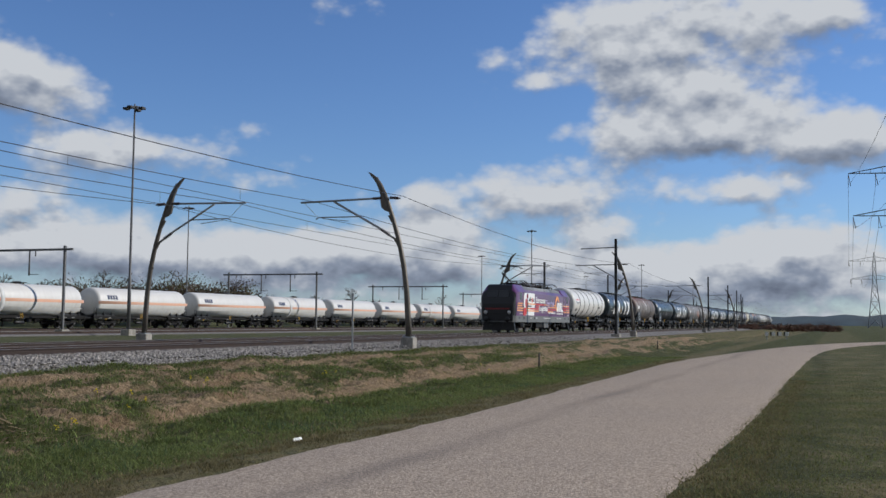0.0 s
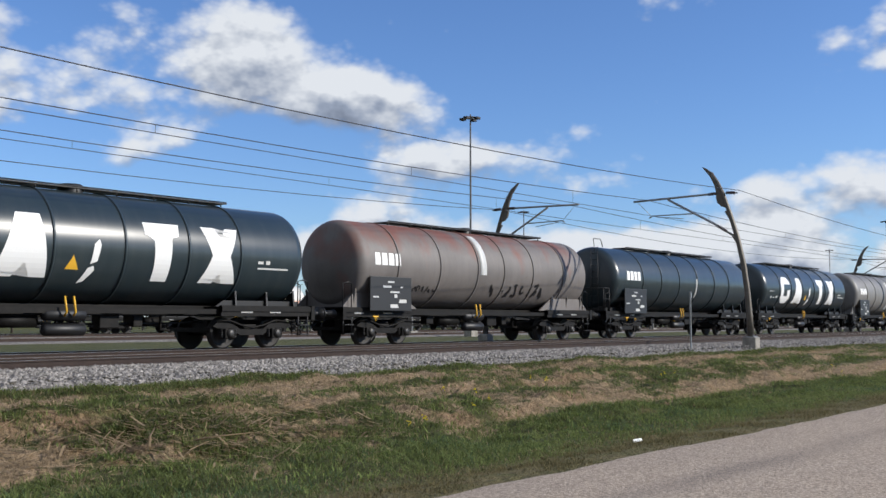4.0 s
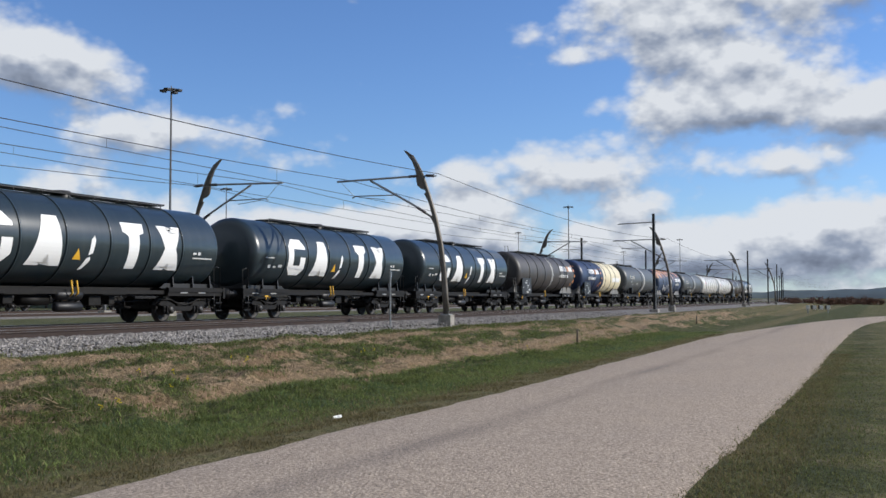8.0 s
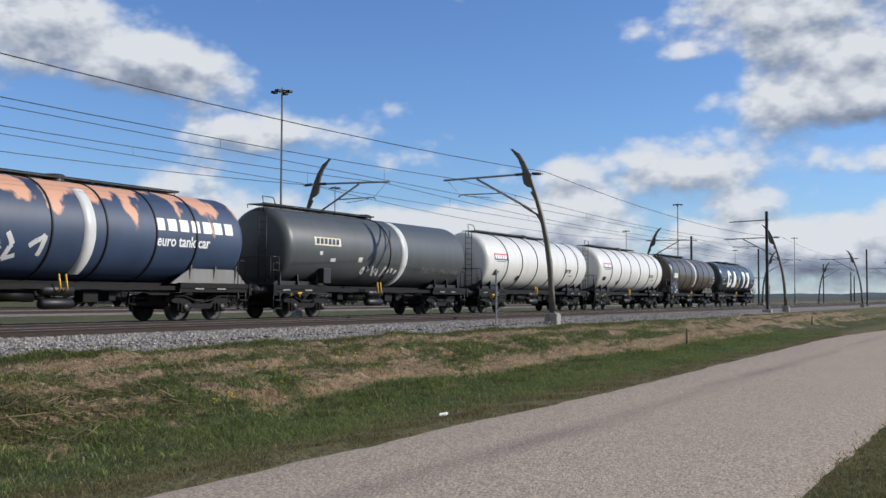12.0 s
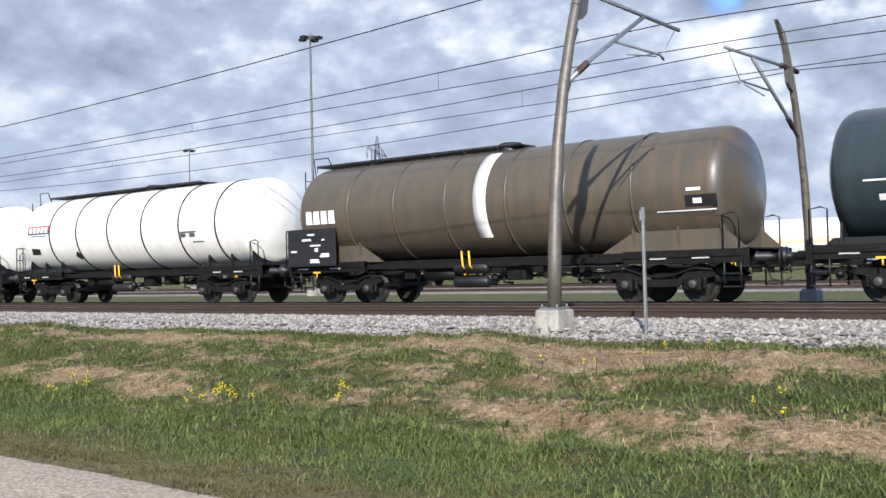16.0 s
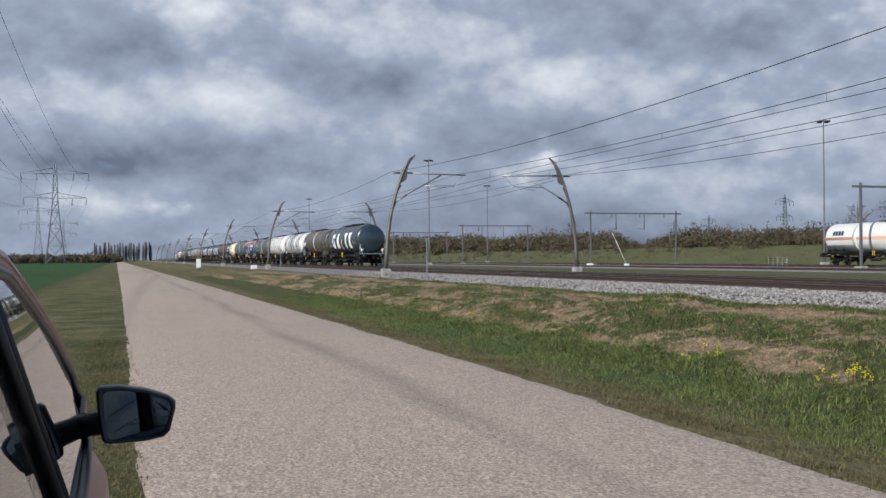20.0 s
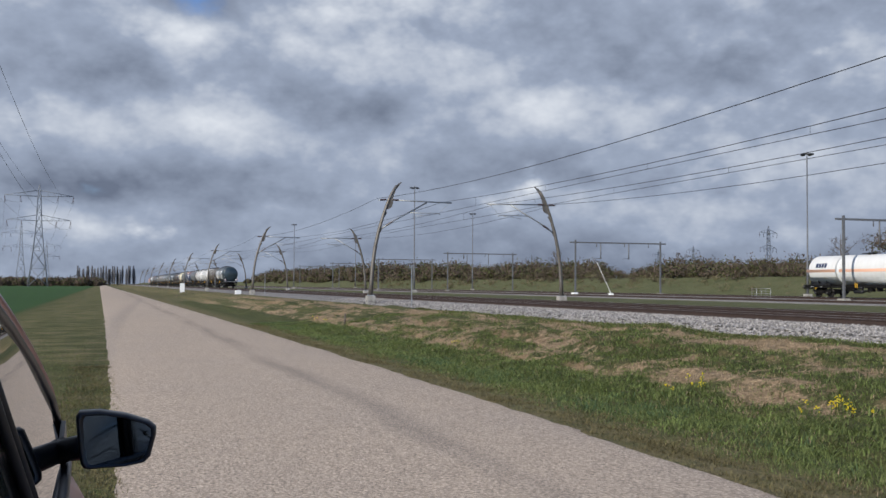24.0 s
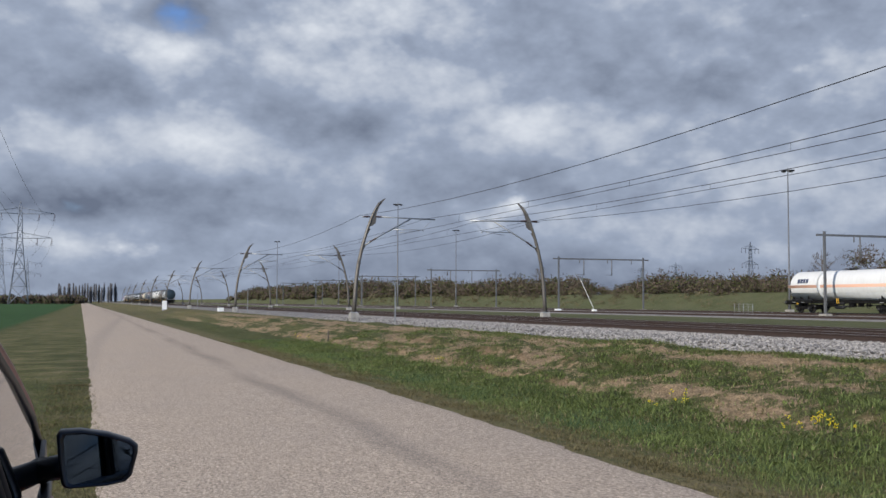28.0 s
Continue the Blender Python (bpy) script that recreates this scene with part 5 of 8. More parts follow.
def flaked(name, base, under, lo, hi, rough=0.55):
    m = material(name, base, rough, grain=0.15, stain=0.4, stain_scale=0.8, streak=0.25)
    n, l = m.node_tree.nodes, m.node_tree.links
    b = n["Principled BSDF"]
    old = b.inputs["Base Color"].links[0].from_socket
    tc = n.new("ShaderNodeTexCoord")
    mp = n.new("ShaderNodeMapping")
    mp.inputs["Scale"].default_value = (0.75, 0.5, 0.5)
    l.new(tc.outputs["Object"], mp.inputs[0])
    t = n.new("ShaderNodeTexNoise")
    t.inputs["Scale"].default_value, t.inputs["Detail"].default_value = 1.1, 6.0
    l.new(mp.outputs[0], t.inputs["Vector"])
    s = n.new("ShaderNodeSeparateXYZ")
    l.new(tc.outputs["Object"], s.inputs[0])
    z = n.new("ShaderNodeMapRange")
    z.inputs[1].default_value, z.inputs[2].default_value, z.inputs[3].default_value, z.inputs[4].default_value = 2.6, 4.2, -0.10, 0.12
    l.new(s.outputs[2], z.inputs[0])
    a = n.new("ShaderNodeMath")
    l.new(t.outputs["Fac"], a.inputs[0])
    l.new(z.outputs[0], a.inputs[1])
    r = n.new("ShaderNodeMapRange")
    r.inputs[1].default_value, r.inputs[2].default_value = lo, hi
    l.new(a.outputs[0], r.inputs[0])
    x = n.new("ShaderNodeMix")
    x.data_type = "RGBA"
    l.new(r.outputs[0], x.inputs[0])
    l.new(old, x.inputs[6])
    x.inputs[7].default_value = (*under, 1)
    l.new(x.outputs[2], b.inputs["Base Color"])
    return m


M["blue_flaked"] = flaked("blue_flaked", (0.035, 0.06, 0.115), (0.62, 0.33, 0.21), 0.56, 0.60)
M["rust_tank"] = flaked("rusted_grey", (0.165, 0.148, 0.138), (0.19, 0.075, 0.052), 0.50, 0.72, 0.6)



def build_train():
    at = [(a + b) / 2 for a, b in zip(JOINTS, JOINTS[1:])]
    size = [(b - a) / 2 for a, b in zip(JOINTS, JOINTS[1:])]
    R, Z = 1.5, 2.76
    def hired(i, lab, steps_):
        w = wagon(at[i], "white_tank", hl=size[i], rings=6, ring_mat="dark_steel", label=lab, front_steps=steps_, walk_span=(-6.6, 3.4) if steps_ else (-1.8, 5.6), ring_off=[-4.8, -2.9, -0.8, 1.35, 3.55, 5.55])
        painted(w, "name_plate", [[(-6.45, 0.04), (-4.86, 0.04), (-4.86, 0.21), (-6.45, 0.21)]], M["blue_tank"], R, Z)
        painted(w, "name_stripe", [[(-6.45, 0.21), (-4.86, 0.21), (-4.86, 0.38), (-6.45, 0.38)]], M["red_paint"], R, Z + 0.0)
        painted(w, "name_block", [[(-6.34 + k * 0.29, 0.10), (-6.13 + k * 0.29, 0.10), (-6.13 + k * 0.29, 0.32), (-6.34 + k * 0.29, 0.32)] for k in range(5)], M["white_paint"], R, Z, "", 0.012, True)
        painted(w, "rating_plate", [[(-6.4, -0.80), (-5.75, -0.80), (-5.7, -0.55), (-6.3, -0.52)]], M["black"], R, Z)
        painted(w, "hazard_diamond", [[(-3.1, -1.16), (-2.86, -0.94), (-3.1, -0.72), (-3.34, -0.94)]], M["black"], R, Z)
        painted(w, "gauge_strip", [[(0.95, -0.62), (1.13, -0.62), (1.15, -0.10), (0.98, -0.10)]], M["white_paint"], R, Z)
        marks(w, R, Z, [(-6.2, -0.05, 1.1, 0.04), (4.2, -0.66, 0.6, 0.05), (3.6, -0.3, 0.9, 0.06), (3.6, -0.45, 0.3, 0.14), (4.1, -0.45, 0.3, 0.14)], "grey_tank")
        return w
    hired(0, "clean white bogie tank wagon with dark hoops behind the locomotive", False)
    def marked(i, lab="dark blue-green bogie tank wagon with large plain white shapes"):
        return wagon(at[i], "green_tank", hl=size[i], rings=6, ring_mat="green_tank", big=True, label=lab)
    marked(1)
    w = wagon(at[2], "rust_tank", hl=size[2], rings=6, ring_mat="rust_tank", label="rust-streaked grey tank wagon with black graffiti", band=(-0.62, -0.22, -8, 60), ring_off=[-5.3, -3.0, -0.75, 0.95, 2.95, 5.2], plate_x=-5.7, skirt="rust_tank")
    small_mark(w, -5.85, 0.15, R, Z, k=0.95)
    scrawl(w, 2.1, -0.80, 3.8, 0.65, M["black"], R, Z, 3)
    scrawl(w, -3.7, -0.85, 1.3, 0.3, M["black"], R, Z, 4)
    w = wagon(at[3], "green_tank", hl=size[3], rings=6, ring_mat="green_tank", label="dark green tank wagon with small white mark and data board", plate_x=-5.7, front_steps=True, band=(0.75, 1.0, -30, 8))
    small_mark(w, -5.85, 0.15, R, Z, k=0.95)
    marked(4)
    w = wagon(at[5], "lightgrey_tank", hl=size[5], rings=6, ring_mat="lightgrey_tank", label="dirty grey tank wagon with pale graffiti lettering", plate_x=-5.7, band=(0.0, 0.4, -45, 40), skirt="lightgrey_tank")
    small_mark(w, -5.85, 0.15, R, Z, k=0.95)
    scrawl(w, 5.1, -0.1, 2.6, 1.2, M["pale_red"], R, Z, 8)
    w = wagon(at[6], "lightgrey_tank", hl=size[6], rings=6, ring_mat="grey_tank", label="soot-grey tank wagon with bright band and data board", plate_x=-5.6, band=(-0.5, 0.1, -60, 55), skirt="grey_tank", front_steps=True)
    painted(w, "name_block", [[(-4.6, 0.2), (-4.1, 0.2), (-4.35, 0.7)], [(-3.8, 0.2), (-3.4, 0.2), (-3.35, 0.65), (-3.85, 0.65)], [(-3.2, 0.2), (-2.8, 0.2), (-2.8, 0.65), (-3.2, 0.65)], [(-2.6, 0.2), (-2.2, 0.2), (-2.2, 0.65), (-2.6, 0.65)]], M["white_paint"], R, Z, "", 0.008, True)
    for i in (7, 8, 9, 10):
        marked(i)
    def stars(w, cx, cz, mat):
        polys = []
        for dx, dz, s in ((0, 0.8, 0.16), (0.45, 0.45, 0.2), (0.55, -0.05, 0.17), (0.3, -0.5, 0.2), (-0.2, -0.75, 0.16), (0.75, 0.85, 0.12)):
            pts = []
            for k in range(10):
                q = s if k % 2 == 0 else s * 0.42
                pts.append((cx + dx + q * math.sin(k * math.pi / 5), cz + dz + q * math.cos(k * math.pi / 5)))
            polys.append(pts)
        for p in polys:
            bm = bmesh.new()
            bm.faces.new([bm.verts.new((x, 0, z)) for x, z in p])
            on_tank(bm, R, Z, 0.011)
            part("star", bm, mat, w)
    def euro(w, cx, mat_o):
        xs = [cx - 1.55 + a * 0.53 for a in (0, 1, 2, 3, 5, 6)]
        painted(w, "name_block", [[(x - 0.2, 0.28), (x + 0.2, 0.28), (x + 0.2, 0.72), (x - 0.2, 0.72)] for x in xs], M["white_paint"], R, Z, "plain white block of the owner's mark", 0.008, True)
        bm = bmesh.new()
        bm.faces.new([bm.verts.new((cx + 0.57 + 0.22 * math.cos(k * math.tau / 12), 0, 0.5 + 0.22 * math.sin(k * math.tau / 12))) for k in range(12)])
        on_tank(bm, R, Z, 0.010)
        part("round_mark", bm, mat_o, w)
        flank_text(w, "euro tank car", cx - 0.70, -0.08, 0.50, M["white_paint"], R, Z, "lettering", 0.92, 0.012)
    w = wagon(at[11], "sooty_tank", hl=size[11], rings=6, ring_mat="black", label="sooty brown tank wagon with white lettering and orange stars", plate_x=-5.7, band=(0.70, 1.10, -60, 55), front_steps=True, skirt="lightgrey_tank")
    euro(w, 4.75, M["orange"])
    stars(w, 6.7, 0.0, M["orange"])
    w = wagon(at[12], "blue_tank", hl=size[12], rings=6, ring_mat="black", label="tank wagon half dark blue, half cream", plate_x=-5.7, skirt="lightgrey_tank")
    bm = bmesh.new()
    pr = [(s, q + 0.004) for s, q in tank_profile(size[12] - 0.95, 1.5) if s > 1.3]
    lathe(bm, [(0.15, 1.504)] + pr, 56, "x", origin=(0, 0, Z))
    part("cream_half", bm, M["cream"], w, "cream painted half of the tank")
    painted(w, "white_panel", [[(3.6, -0.35), (6.6, -0.35), (6.6, 0.05), (3.6, 0.05)]], M["white_paint"], R + 0.006, Z)
    euro(w, -3.35, M["orange"])
    stars(w, -1.15, 0.0, M["orange"])
    def millet(i, lab):
        w = wagon(at[i], "grey_tank", hl=size[i], rings=1, ring_mat="dark_steel", label=lab, front_steps=True, band=(1.05, 1.55, -75, 70), walk_span=(-7.4, 0.5), ring_off=[0.08])
        painted(w, "name_plate", [[(-5.55, 0.08), (-3.75, 0.08), (-3.75, 0.40), (-5.55, 0.40)]], M["cream"], R, Z)
        painted(w, "name_block", [[(-5.46 + k * 0.27, 0.13), (-5.26 + k * 0.27, 0.13), (-5.21 + k * 0.27, 0.36), (-5.41 + k * 0.27, 0.36)] for k in range(6)], M["blue_tank"], R, Z, "", 0.012, True)
        marks(w, R, Z, [(-4.4, -0.55, 0.35, 0.14), (-2.4, -0.5, 0.3, 0.2), (-5.2, -0.3, 0.2, 0.15)], "grey_band")
        def boxy(bm):
            box(bm, -0.25, 0.25, -1.5, -1.2, 1.35, 1.95, 0.02)
        part("valve_box", cached("valve_box", boxy, M["dark_steel"]), w, at=pose(-4.7, 0, 0))
        return w
    millet(13, "smooth slate-grey tank wagon with bright band and ladder")
    w = wagon(at[14], "blue_flaked", hl=size[14], rings=6, ring_mat="black", label="blue tank wagon with orange paint flaking through", band=(0.05, 0.5, -60, 55), skirt="lightgrey_tank")
    flank_text(w, "euro tank car", 4.25, -0.18, 0.50, M["white_paint"], R, Z, "lettering", 0.9, 0.01)
    painted(w, "name_block", [[(2.98 + a * 0.55, 0.16), (3.38 + a * 0.55, 0.16), (3.38 + a * 0.55, 0.56), (2.98 + a * 0.55, 0.56)] for a in range(7)], M["white_paint"], R, Z, "", 0.008, True)
    scrawl(w, -3.0, -0.6, 3.5, 0.9, M["grey_band"], R, Z, 21)
    w = millet(15, "smooth slate-grey tank wagon with graffiti along its flank")
    scrawl(w, -0.4, -0.88, 3.1, 0.55, M["grey_band"], R, Z, 12)
    scrawl(w, 4.9, -0.75, 3.7, 0.4, M["lightgrey_tank"], R, Z, 14)
    hired(16, "white bogie tank wagon with dark hoops and end ladder", True)
    hired(17, "white bogie tank wagon with dark hoops coupled to a brown one", True)
    w = wagon(at[18], "brown_tank", hl=size[18], rings=6, ring_mat="brown_tank", label="weathered brown tank wagon with white band and data board", plate_x=-6.35, band=(-0.05, 0.38, -40, 65), ring_off=[-4.8, -2.95, -1.05, 1.0, 2.85, 4.75], skirt="brown_tank", front_steps=True, walk_span=(-7.2, 0.8))
    small_mark(w, -5.95, -0.12, R, Z, k=0.9)
    painted(w, "notice_plate", [[(6.15, -0.50), (6.95, -0.50), (6.95, -0.22), (6.15, -0.22)]], M["black"], R, Z)
    marks(w, R, Z, [(6.2, -0.12, 0.36, 0.07), (5.4, -0.60, 1.5, 0.03), (6.35, -0.42, 0.22, 0.12)])
    w = marked(19, "last dark green tank wagon with white shapes and tail discs")
    for y in (-1.05, 1.05):
        bm = bmesh.new()
        lathe(bm, [(0.0, 0.0), (0.0, 0.14), (0.03, 0.14), (0.035, 0.0)], 16, "x", origin=(8.06, y, 1.65))
        tube(bm, [(8.02, y, 1.2), (8.02, y, 1.6)], 0.02, 5)
        part("tail_disc", bm, M["white_paint"], w, "white and red tail disc")
        bm = bmesh.new()
        lathe(bm, [(0.0, 0.0), (0.0, 0.07), (0.008, 0.07), (0.01, 0.0)], 12, "x", origin=(8.096, y, 1.65))
        part("tail_light", bm, M["red_paint"], w)
    bm = bmesh.new()
    box(bm, 7.9, 8.4, -1.3, 1.3, 1.22, 1.30)
    for y in (-1.28, 1.28):
        for x in (7.95, 8.35):
            tube(bm, [(x, y, 1.28), (x, y, 2.25)], 0.022, 5)
        tube(bm, [(7.95, y, 2.25), (8.35, y, 2.25)], 0.022, 5)
    part("end_platform", bm, M["galv"], w)


def build_parked():
    R, Z = 1.45, 2.70
    def make(u, band):
        w = wagon(u, "gas_white", 0, None, r=R, zc=Z, hl=8.7, label="white gas tank wagon with orange stripe parked in the yard", track=PARK_Y, zr=0.70, moving=False, group="parked gas wagons", walk_span=(-0.8, 1.0))
        part("orange_stripe", arc_strip(-7.6, 7.6, R + 0.002, -8, 3, Z, 8), M["salmon"], w, "orange stripe along the tank")
        part("grey_belly", arc_strip(-7.5, 7.5, R + 0.001, -80, -28, Z, 12, 0.003), M["grey_band"], w)
        if band:
            def hoop(bm):
                lathe(bm, [(-0.25, R), (-0.25, R + 0.02), (0.25, R + 0.02), (0.25, R)], 40, "x", origin=(0, 0, Z))
            part("sleeve", cached("sleeve", hoop, M["grey_band"]), w, at=pose(band, 0, 0))
        painted(w, "name_block", [[(-6.2 + k * 0.42, 0.25), (-5.86 + k * 0.42, 0.25), (-5.86 + k * 0.42, 0.7), (-6.2 + k * 0.42, 0.7)] for k in range(4)], M["blue_tank"], R, Z, "plain blue block of the owner's mark", 0.008, True)
        return w
    # a gap lies west of the rake
    x = -89.8
    first = make(x + 8.7, -3.0)
    plain = make(x + 8.7 + 17.4, None)
    for k in range(2, 24):
        copy_thing(first if k % 3 == 0 else plain, pose(x + 8.7 + 17.4 * k, PARK_Y, 0.70))


def build_loco():
    L = thing("locomotive", "purple electric locomotive with orange stripes and slogan", "locomotive", (JOINTS[0] - 9.5, TRACK_2, RAIL_TOP))
    # body shell
    def ring(x, hw, zs, hr, zr_, zb=1.36):
        return [(x, -hw, zb), (x, -hw, zs), (x, -hr, zr_), (x, hr, zr_), (x, hw, zs), (x, hw, zb)]
    bm = bmesh.new()
    F = [(-9.30, 1.25, 2.26, 1.22, 2.30), (-9.15, 1.37, 2.72, 1.18, 2.78), (-8.86, 1.43, 3.12, 1.10, 3.40), (-8.60, 1.47, 3.22, 1.05, 3.76), (-8.30, 1.49, 3.28, 1.04, 3.86), (-6.35, 1.49, 3.28, 1.04, 3.86), (-6.15, 1.49, 3.22, 1.16, 3.55)]
    secs = [ring(*f) for f in F[2:]] + [ring(-f[0], *f[1:]) for f in reversed(F[2:])]
    sweep(bm, secs)
    bmesh.ops.bevel(bm, geom=[e for e in bm.edges if e.is_manifold and e.calc_face_angle(0) > 0.5], offset=0.05, segments=2, affect="EDGES")
    part("body", bm, M["purple"], L)
    for s in (-1, 1):
        bm = bmesh.new()
        sweep(bm, [ring(-s * f[0], *f[1:]) for f in F[:3]])
        bmesh.ops.recalc_face_normals(bm, faces=bm.faces)
        bmesh.ops.bevel(bm, geom=[e for e in bm.edges if e.is_manifold and e.calc_face_angle(0) > 0.5], offset=0.05, segments=2, affect="EDGES")
        part("cab_front", bm, M["black"], L, "black cab front")
    bm = bmesh.new()
    sweep(bm, [[(x, -w, 0.84), (x, -w, 1.36), (x, w, 1.36), (x, w, 0.84)] for x, w in ((-9.25, 1.22), (-9.0, 1.42), (-8.7, 1.495), (8.7, 1.495), (9.0, 1.42), (9.25, 1.22))])
    part("sill", bm, M["loco_grey"], L, "grey lower body sill")
    # roof with louvre panels
    bm = bmesh.new()
    sweep(bm, [[(x, -1.20, 3.50), (x, -1.02, 3.78), (x, 1.02, 3.78), (x, 1.20, 3.50)] for x in (-6.2, 6.2)])
    part("roof", bm, M["roof_grey"], L)
    for x in (-5.6, -4.4, -3.2, 3.2, 4.4, 5.6, -1.2, 1.2):
        for s in (-1, 1):
            bm = bmesh.new()
            plate(bm, [(x - 0.52, 0), (x + 0.52, 0), (x + 0.52, 0.30), (x - 0.52, 0.30)], -0.012, 0.012)
            part("louvre_panel", bm, M["loco_grey"] if abs(x) > 2 else M["roof_grey"], L, at=Matrix.Translation((0, s * 1.21, 3.49)) @ Matrix.Rotation(radians(s * 32), 4, "X"))
    # front masks, both ends
    for s in (-1, 1):
        bm = bmesh.new()
        def P(x, y, z):
            return (s * x, y, z)
        q = [(9.30, 1.98, 1.20), (9.29, 2.30, 1.19), (9.14, 2.78, 1.14), (8.85, 3.40, 1.05), (8.59, 3.76, 0.98), (8.38, 3.87, 0.95)]
        for (xa, za, wa), (xb, zb, wb) in zip(q, q[1:]):
            bm.faces.new([bm.verts.new(P(xa + 0.035, -wa, za)), bm.verts.new(P(xa + 0.035, wa, za)), bm.verts.new(P(xb + 0.035, wb, zb)), bm.verts.new(P(xb + 0.035, -wb, zb))])
        part("front_mask", bm, M["black"], L, "black cab front mask")
        for y0, y1 in ((-0.94, -0.04), (0.04, 0.94)):
            bm = bmesh.new()
            bm.faces.new([bm.verts.new(P(9.12 + 0.06, y0, 2.82)), bm.verts.new(P(9.12 + 0.06, y1, 2.82)), bm.verts.new(P(8.86 + 0.06, y1 * 0.95, 3.38)), bm.verts.new(P(8.86 + 0.06, y0 * 0.95, 3.38))])
            part("windscreen", bm, M["dark_glass"], L)
        bm = bmesh.new()
        box(bm, min(s * 9.27, s * 9.33), max(s * 9.27, s * 9.33), -1.15, 1.15, 1.48, 1.96, 0.02)
        part("nose_panel", bm, M["black"], L)
        for y in (-0.98, 0.98):
            bm = bmesh.new()
            lathe(bm, [(0, 0), (0, 0.15), (s * 0.05, 0.14), (s * 0.06, 0)], 16, "x", origin=(s * 9.31, y, 1.62))
            part("headlight", bm, M["grey_band"], L)
            part("buffer", cached("buffer", buffer_mesh, M["dark_steel"]), L, at=pose(s * 8.87, y * 0.89, 1.06, 0, 0, 0 if s > 0 else 180))
        for z, hw in ((1.86, 0.95), (1.92, 1.02)):
            bm = bmesh.new()
            box(bm, min(s * 9.325, s * 9.34), max(s * 9.325, s * 9.34), -hw, hw, z, z + 0.025)
            part("front_stripe", bm, M["red_paint"], L)
        bm = bmesh.new()
        plate(bm, [(-1.35, 0.18), (1.35, 0.18), (1.25, 0.95), (-1.25, 0.95)], s * 8.75, s * 8.95, "x")
        box(bm, min(s * 8.5, s * 9.15), max(s * 8.5, s * 9.15), -1.3, 1.3, 0.85, 1.04)
        part("snow_plough", bm, M["black"], L)
        bm = bmesh.new()
        box(bm, min(s * 9.20, s * 9.29), max(s * 9.20, s * 9.29), -1.27, 1.27, 0.95, 1.47, 0.02)
        part("buffer_beam", bm, M["black"], L)
        bm = bmesh.new()
        tube(bm, [(s * 9.1, 0, 1.05), (s * 9.45, 0, 1.05), (s * 9.5, 0, 0.8)], 0.05, 6)
        for y in (-0.45, 0.45, 0.6):
            tube(bm, [(s * 9.1, y, 0.95), (s * 9.3, y, 0.6), (s * 9.35, y, 0.42)], 0.025, 5)
        part("coupling", bm, M["black"], L)
    # cab doors, side windows, steps, rails
    for s in (-1, 1):
        for side in (-1, 1):
            y = side * 1.497
            bm = bmesh.new()
            plate(bm, [(s * 8.05, 2.66), (s * 7.48, 2.62), (s * 7.46, 3.20), (s * 7.86, 3.22), (s * 7.98, 3.1)], y - 0.006, y + 0.006)
            part("side_window", bm, M["dark_glass"], L)
            bm = bmesh.new()
            for x in (7.06, 6.28):
                box(bm, min(s * x, s * (x + 0.02)), max(s * x, s * (x + 0.02)), y - 0.004, y + 0.004, 1.3, 3.25)
            box(bm, min(s * 6.28, s * 7.08), max(s * 6.28, s * 7.08), y - 0.004, y + 0.004, 3.23, 3.25)
            part("door_seam", bm, M["black"], L)
            for x in (7.16, 6.18):
                bm = bmesh.new()
                tube(bm, [(s * x, y, 1.5), (s * x, y + side * 0.06, 1.55), (s * x, y + side * 0.06, 2.6), (s * x, y, 2.65)], 0.016, 5)
                part("handrail", bm, M["galv"], L)
            bm = bmesh.new()
            for x in (6.6, 7.1):
                box(bm, min(s * x, s * (x + 0.03)), max(s * x, s * (x + 0.03)), side * 1.35 - 0.06, side * 1.35 + 0.06, 0.42, 0.86)
            for z in (0.45, 0.68):
                box(bm, min(s * 6.6, s * 7.13), max(s * 6.6, s * 7.13), side * 1.38 - 0.1, side * 1.38 + 0.1, z, z + 0.03)
            part("cab_steps", bm, M["galv"], L)
            bm = bmesh.new()
            tube(bm, [(s * 8.9, y * 0.975, 1.62), (s * 8.86, y * 0.99, 1.7), (s * 8.58, y * 1.01, 2.4)], 0.022, 6)
            part("corner_rail", bm, M["galv"], L)
    # sockets along the sill
    for x in (-8.2, -6.85, -3.6, 0.4, 3.6, 6.85, 8.2):
        bm = bmesh.new()
        box(bm, x - 0.16, x + 0.16, -1.51, -1.49, 1.10, 1.27)
        part("socket", bm, M["black"], L)
    # livery on the near flank
    y = -1.502
    def sheet(name, polys, mat, lift=0.0, lab=""):
        bm = bmesh.new()
        for p in polys:
            plate(bm, p, y - lift - 0.002, y - lift)
        return part(name, bm, mat, L, lab)
    def bar(x0, x1, z0, z1):
        return [(x0, z0), (x1, z0), (x1, z1), (x0, z1)]
    sheet("white_panel", [[(-7.15, 1.40), (-3.86, 1.40), (-3.70, 2.2), (-3.66, 3.24), (-6.7, 3.24), (-6.92, 3.0), (-7.0, 2.3)]], M["white_paint"], 0.0, "white sponsor panel")
    rows = (2.30, 2.11, 1.92, 1.73)
    runs = ((-8.74, -7.2, 0), (-8.76, -7.5, 1), (-8.80, -7.1, 2), (-8.84, -6.7, 3), (-6.0, -3.4, 0), (-6.3, -3.8, 2), (-6.2, -2.4, 3), (-0.6, 3.3, 0), (0.6, 4.6, 1), (-2.9, -2.3, 2), (0.5, 2.4, 3), (5.9, 8.5, 0), (7.2, 8.55, 2), (6.0, 8.5, 3))
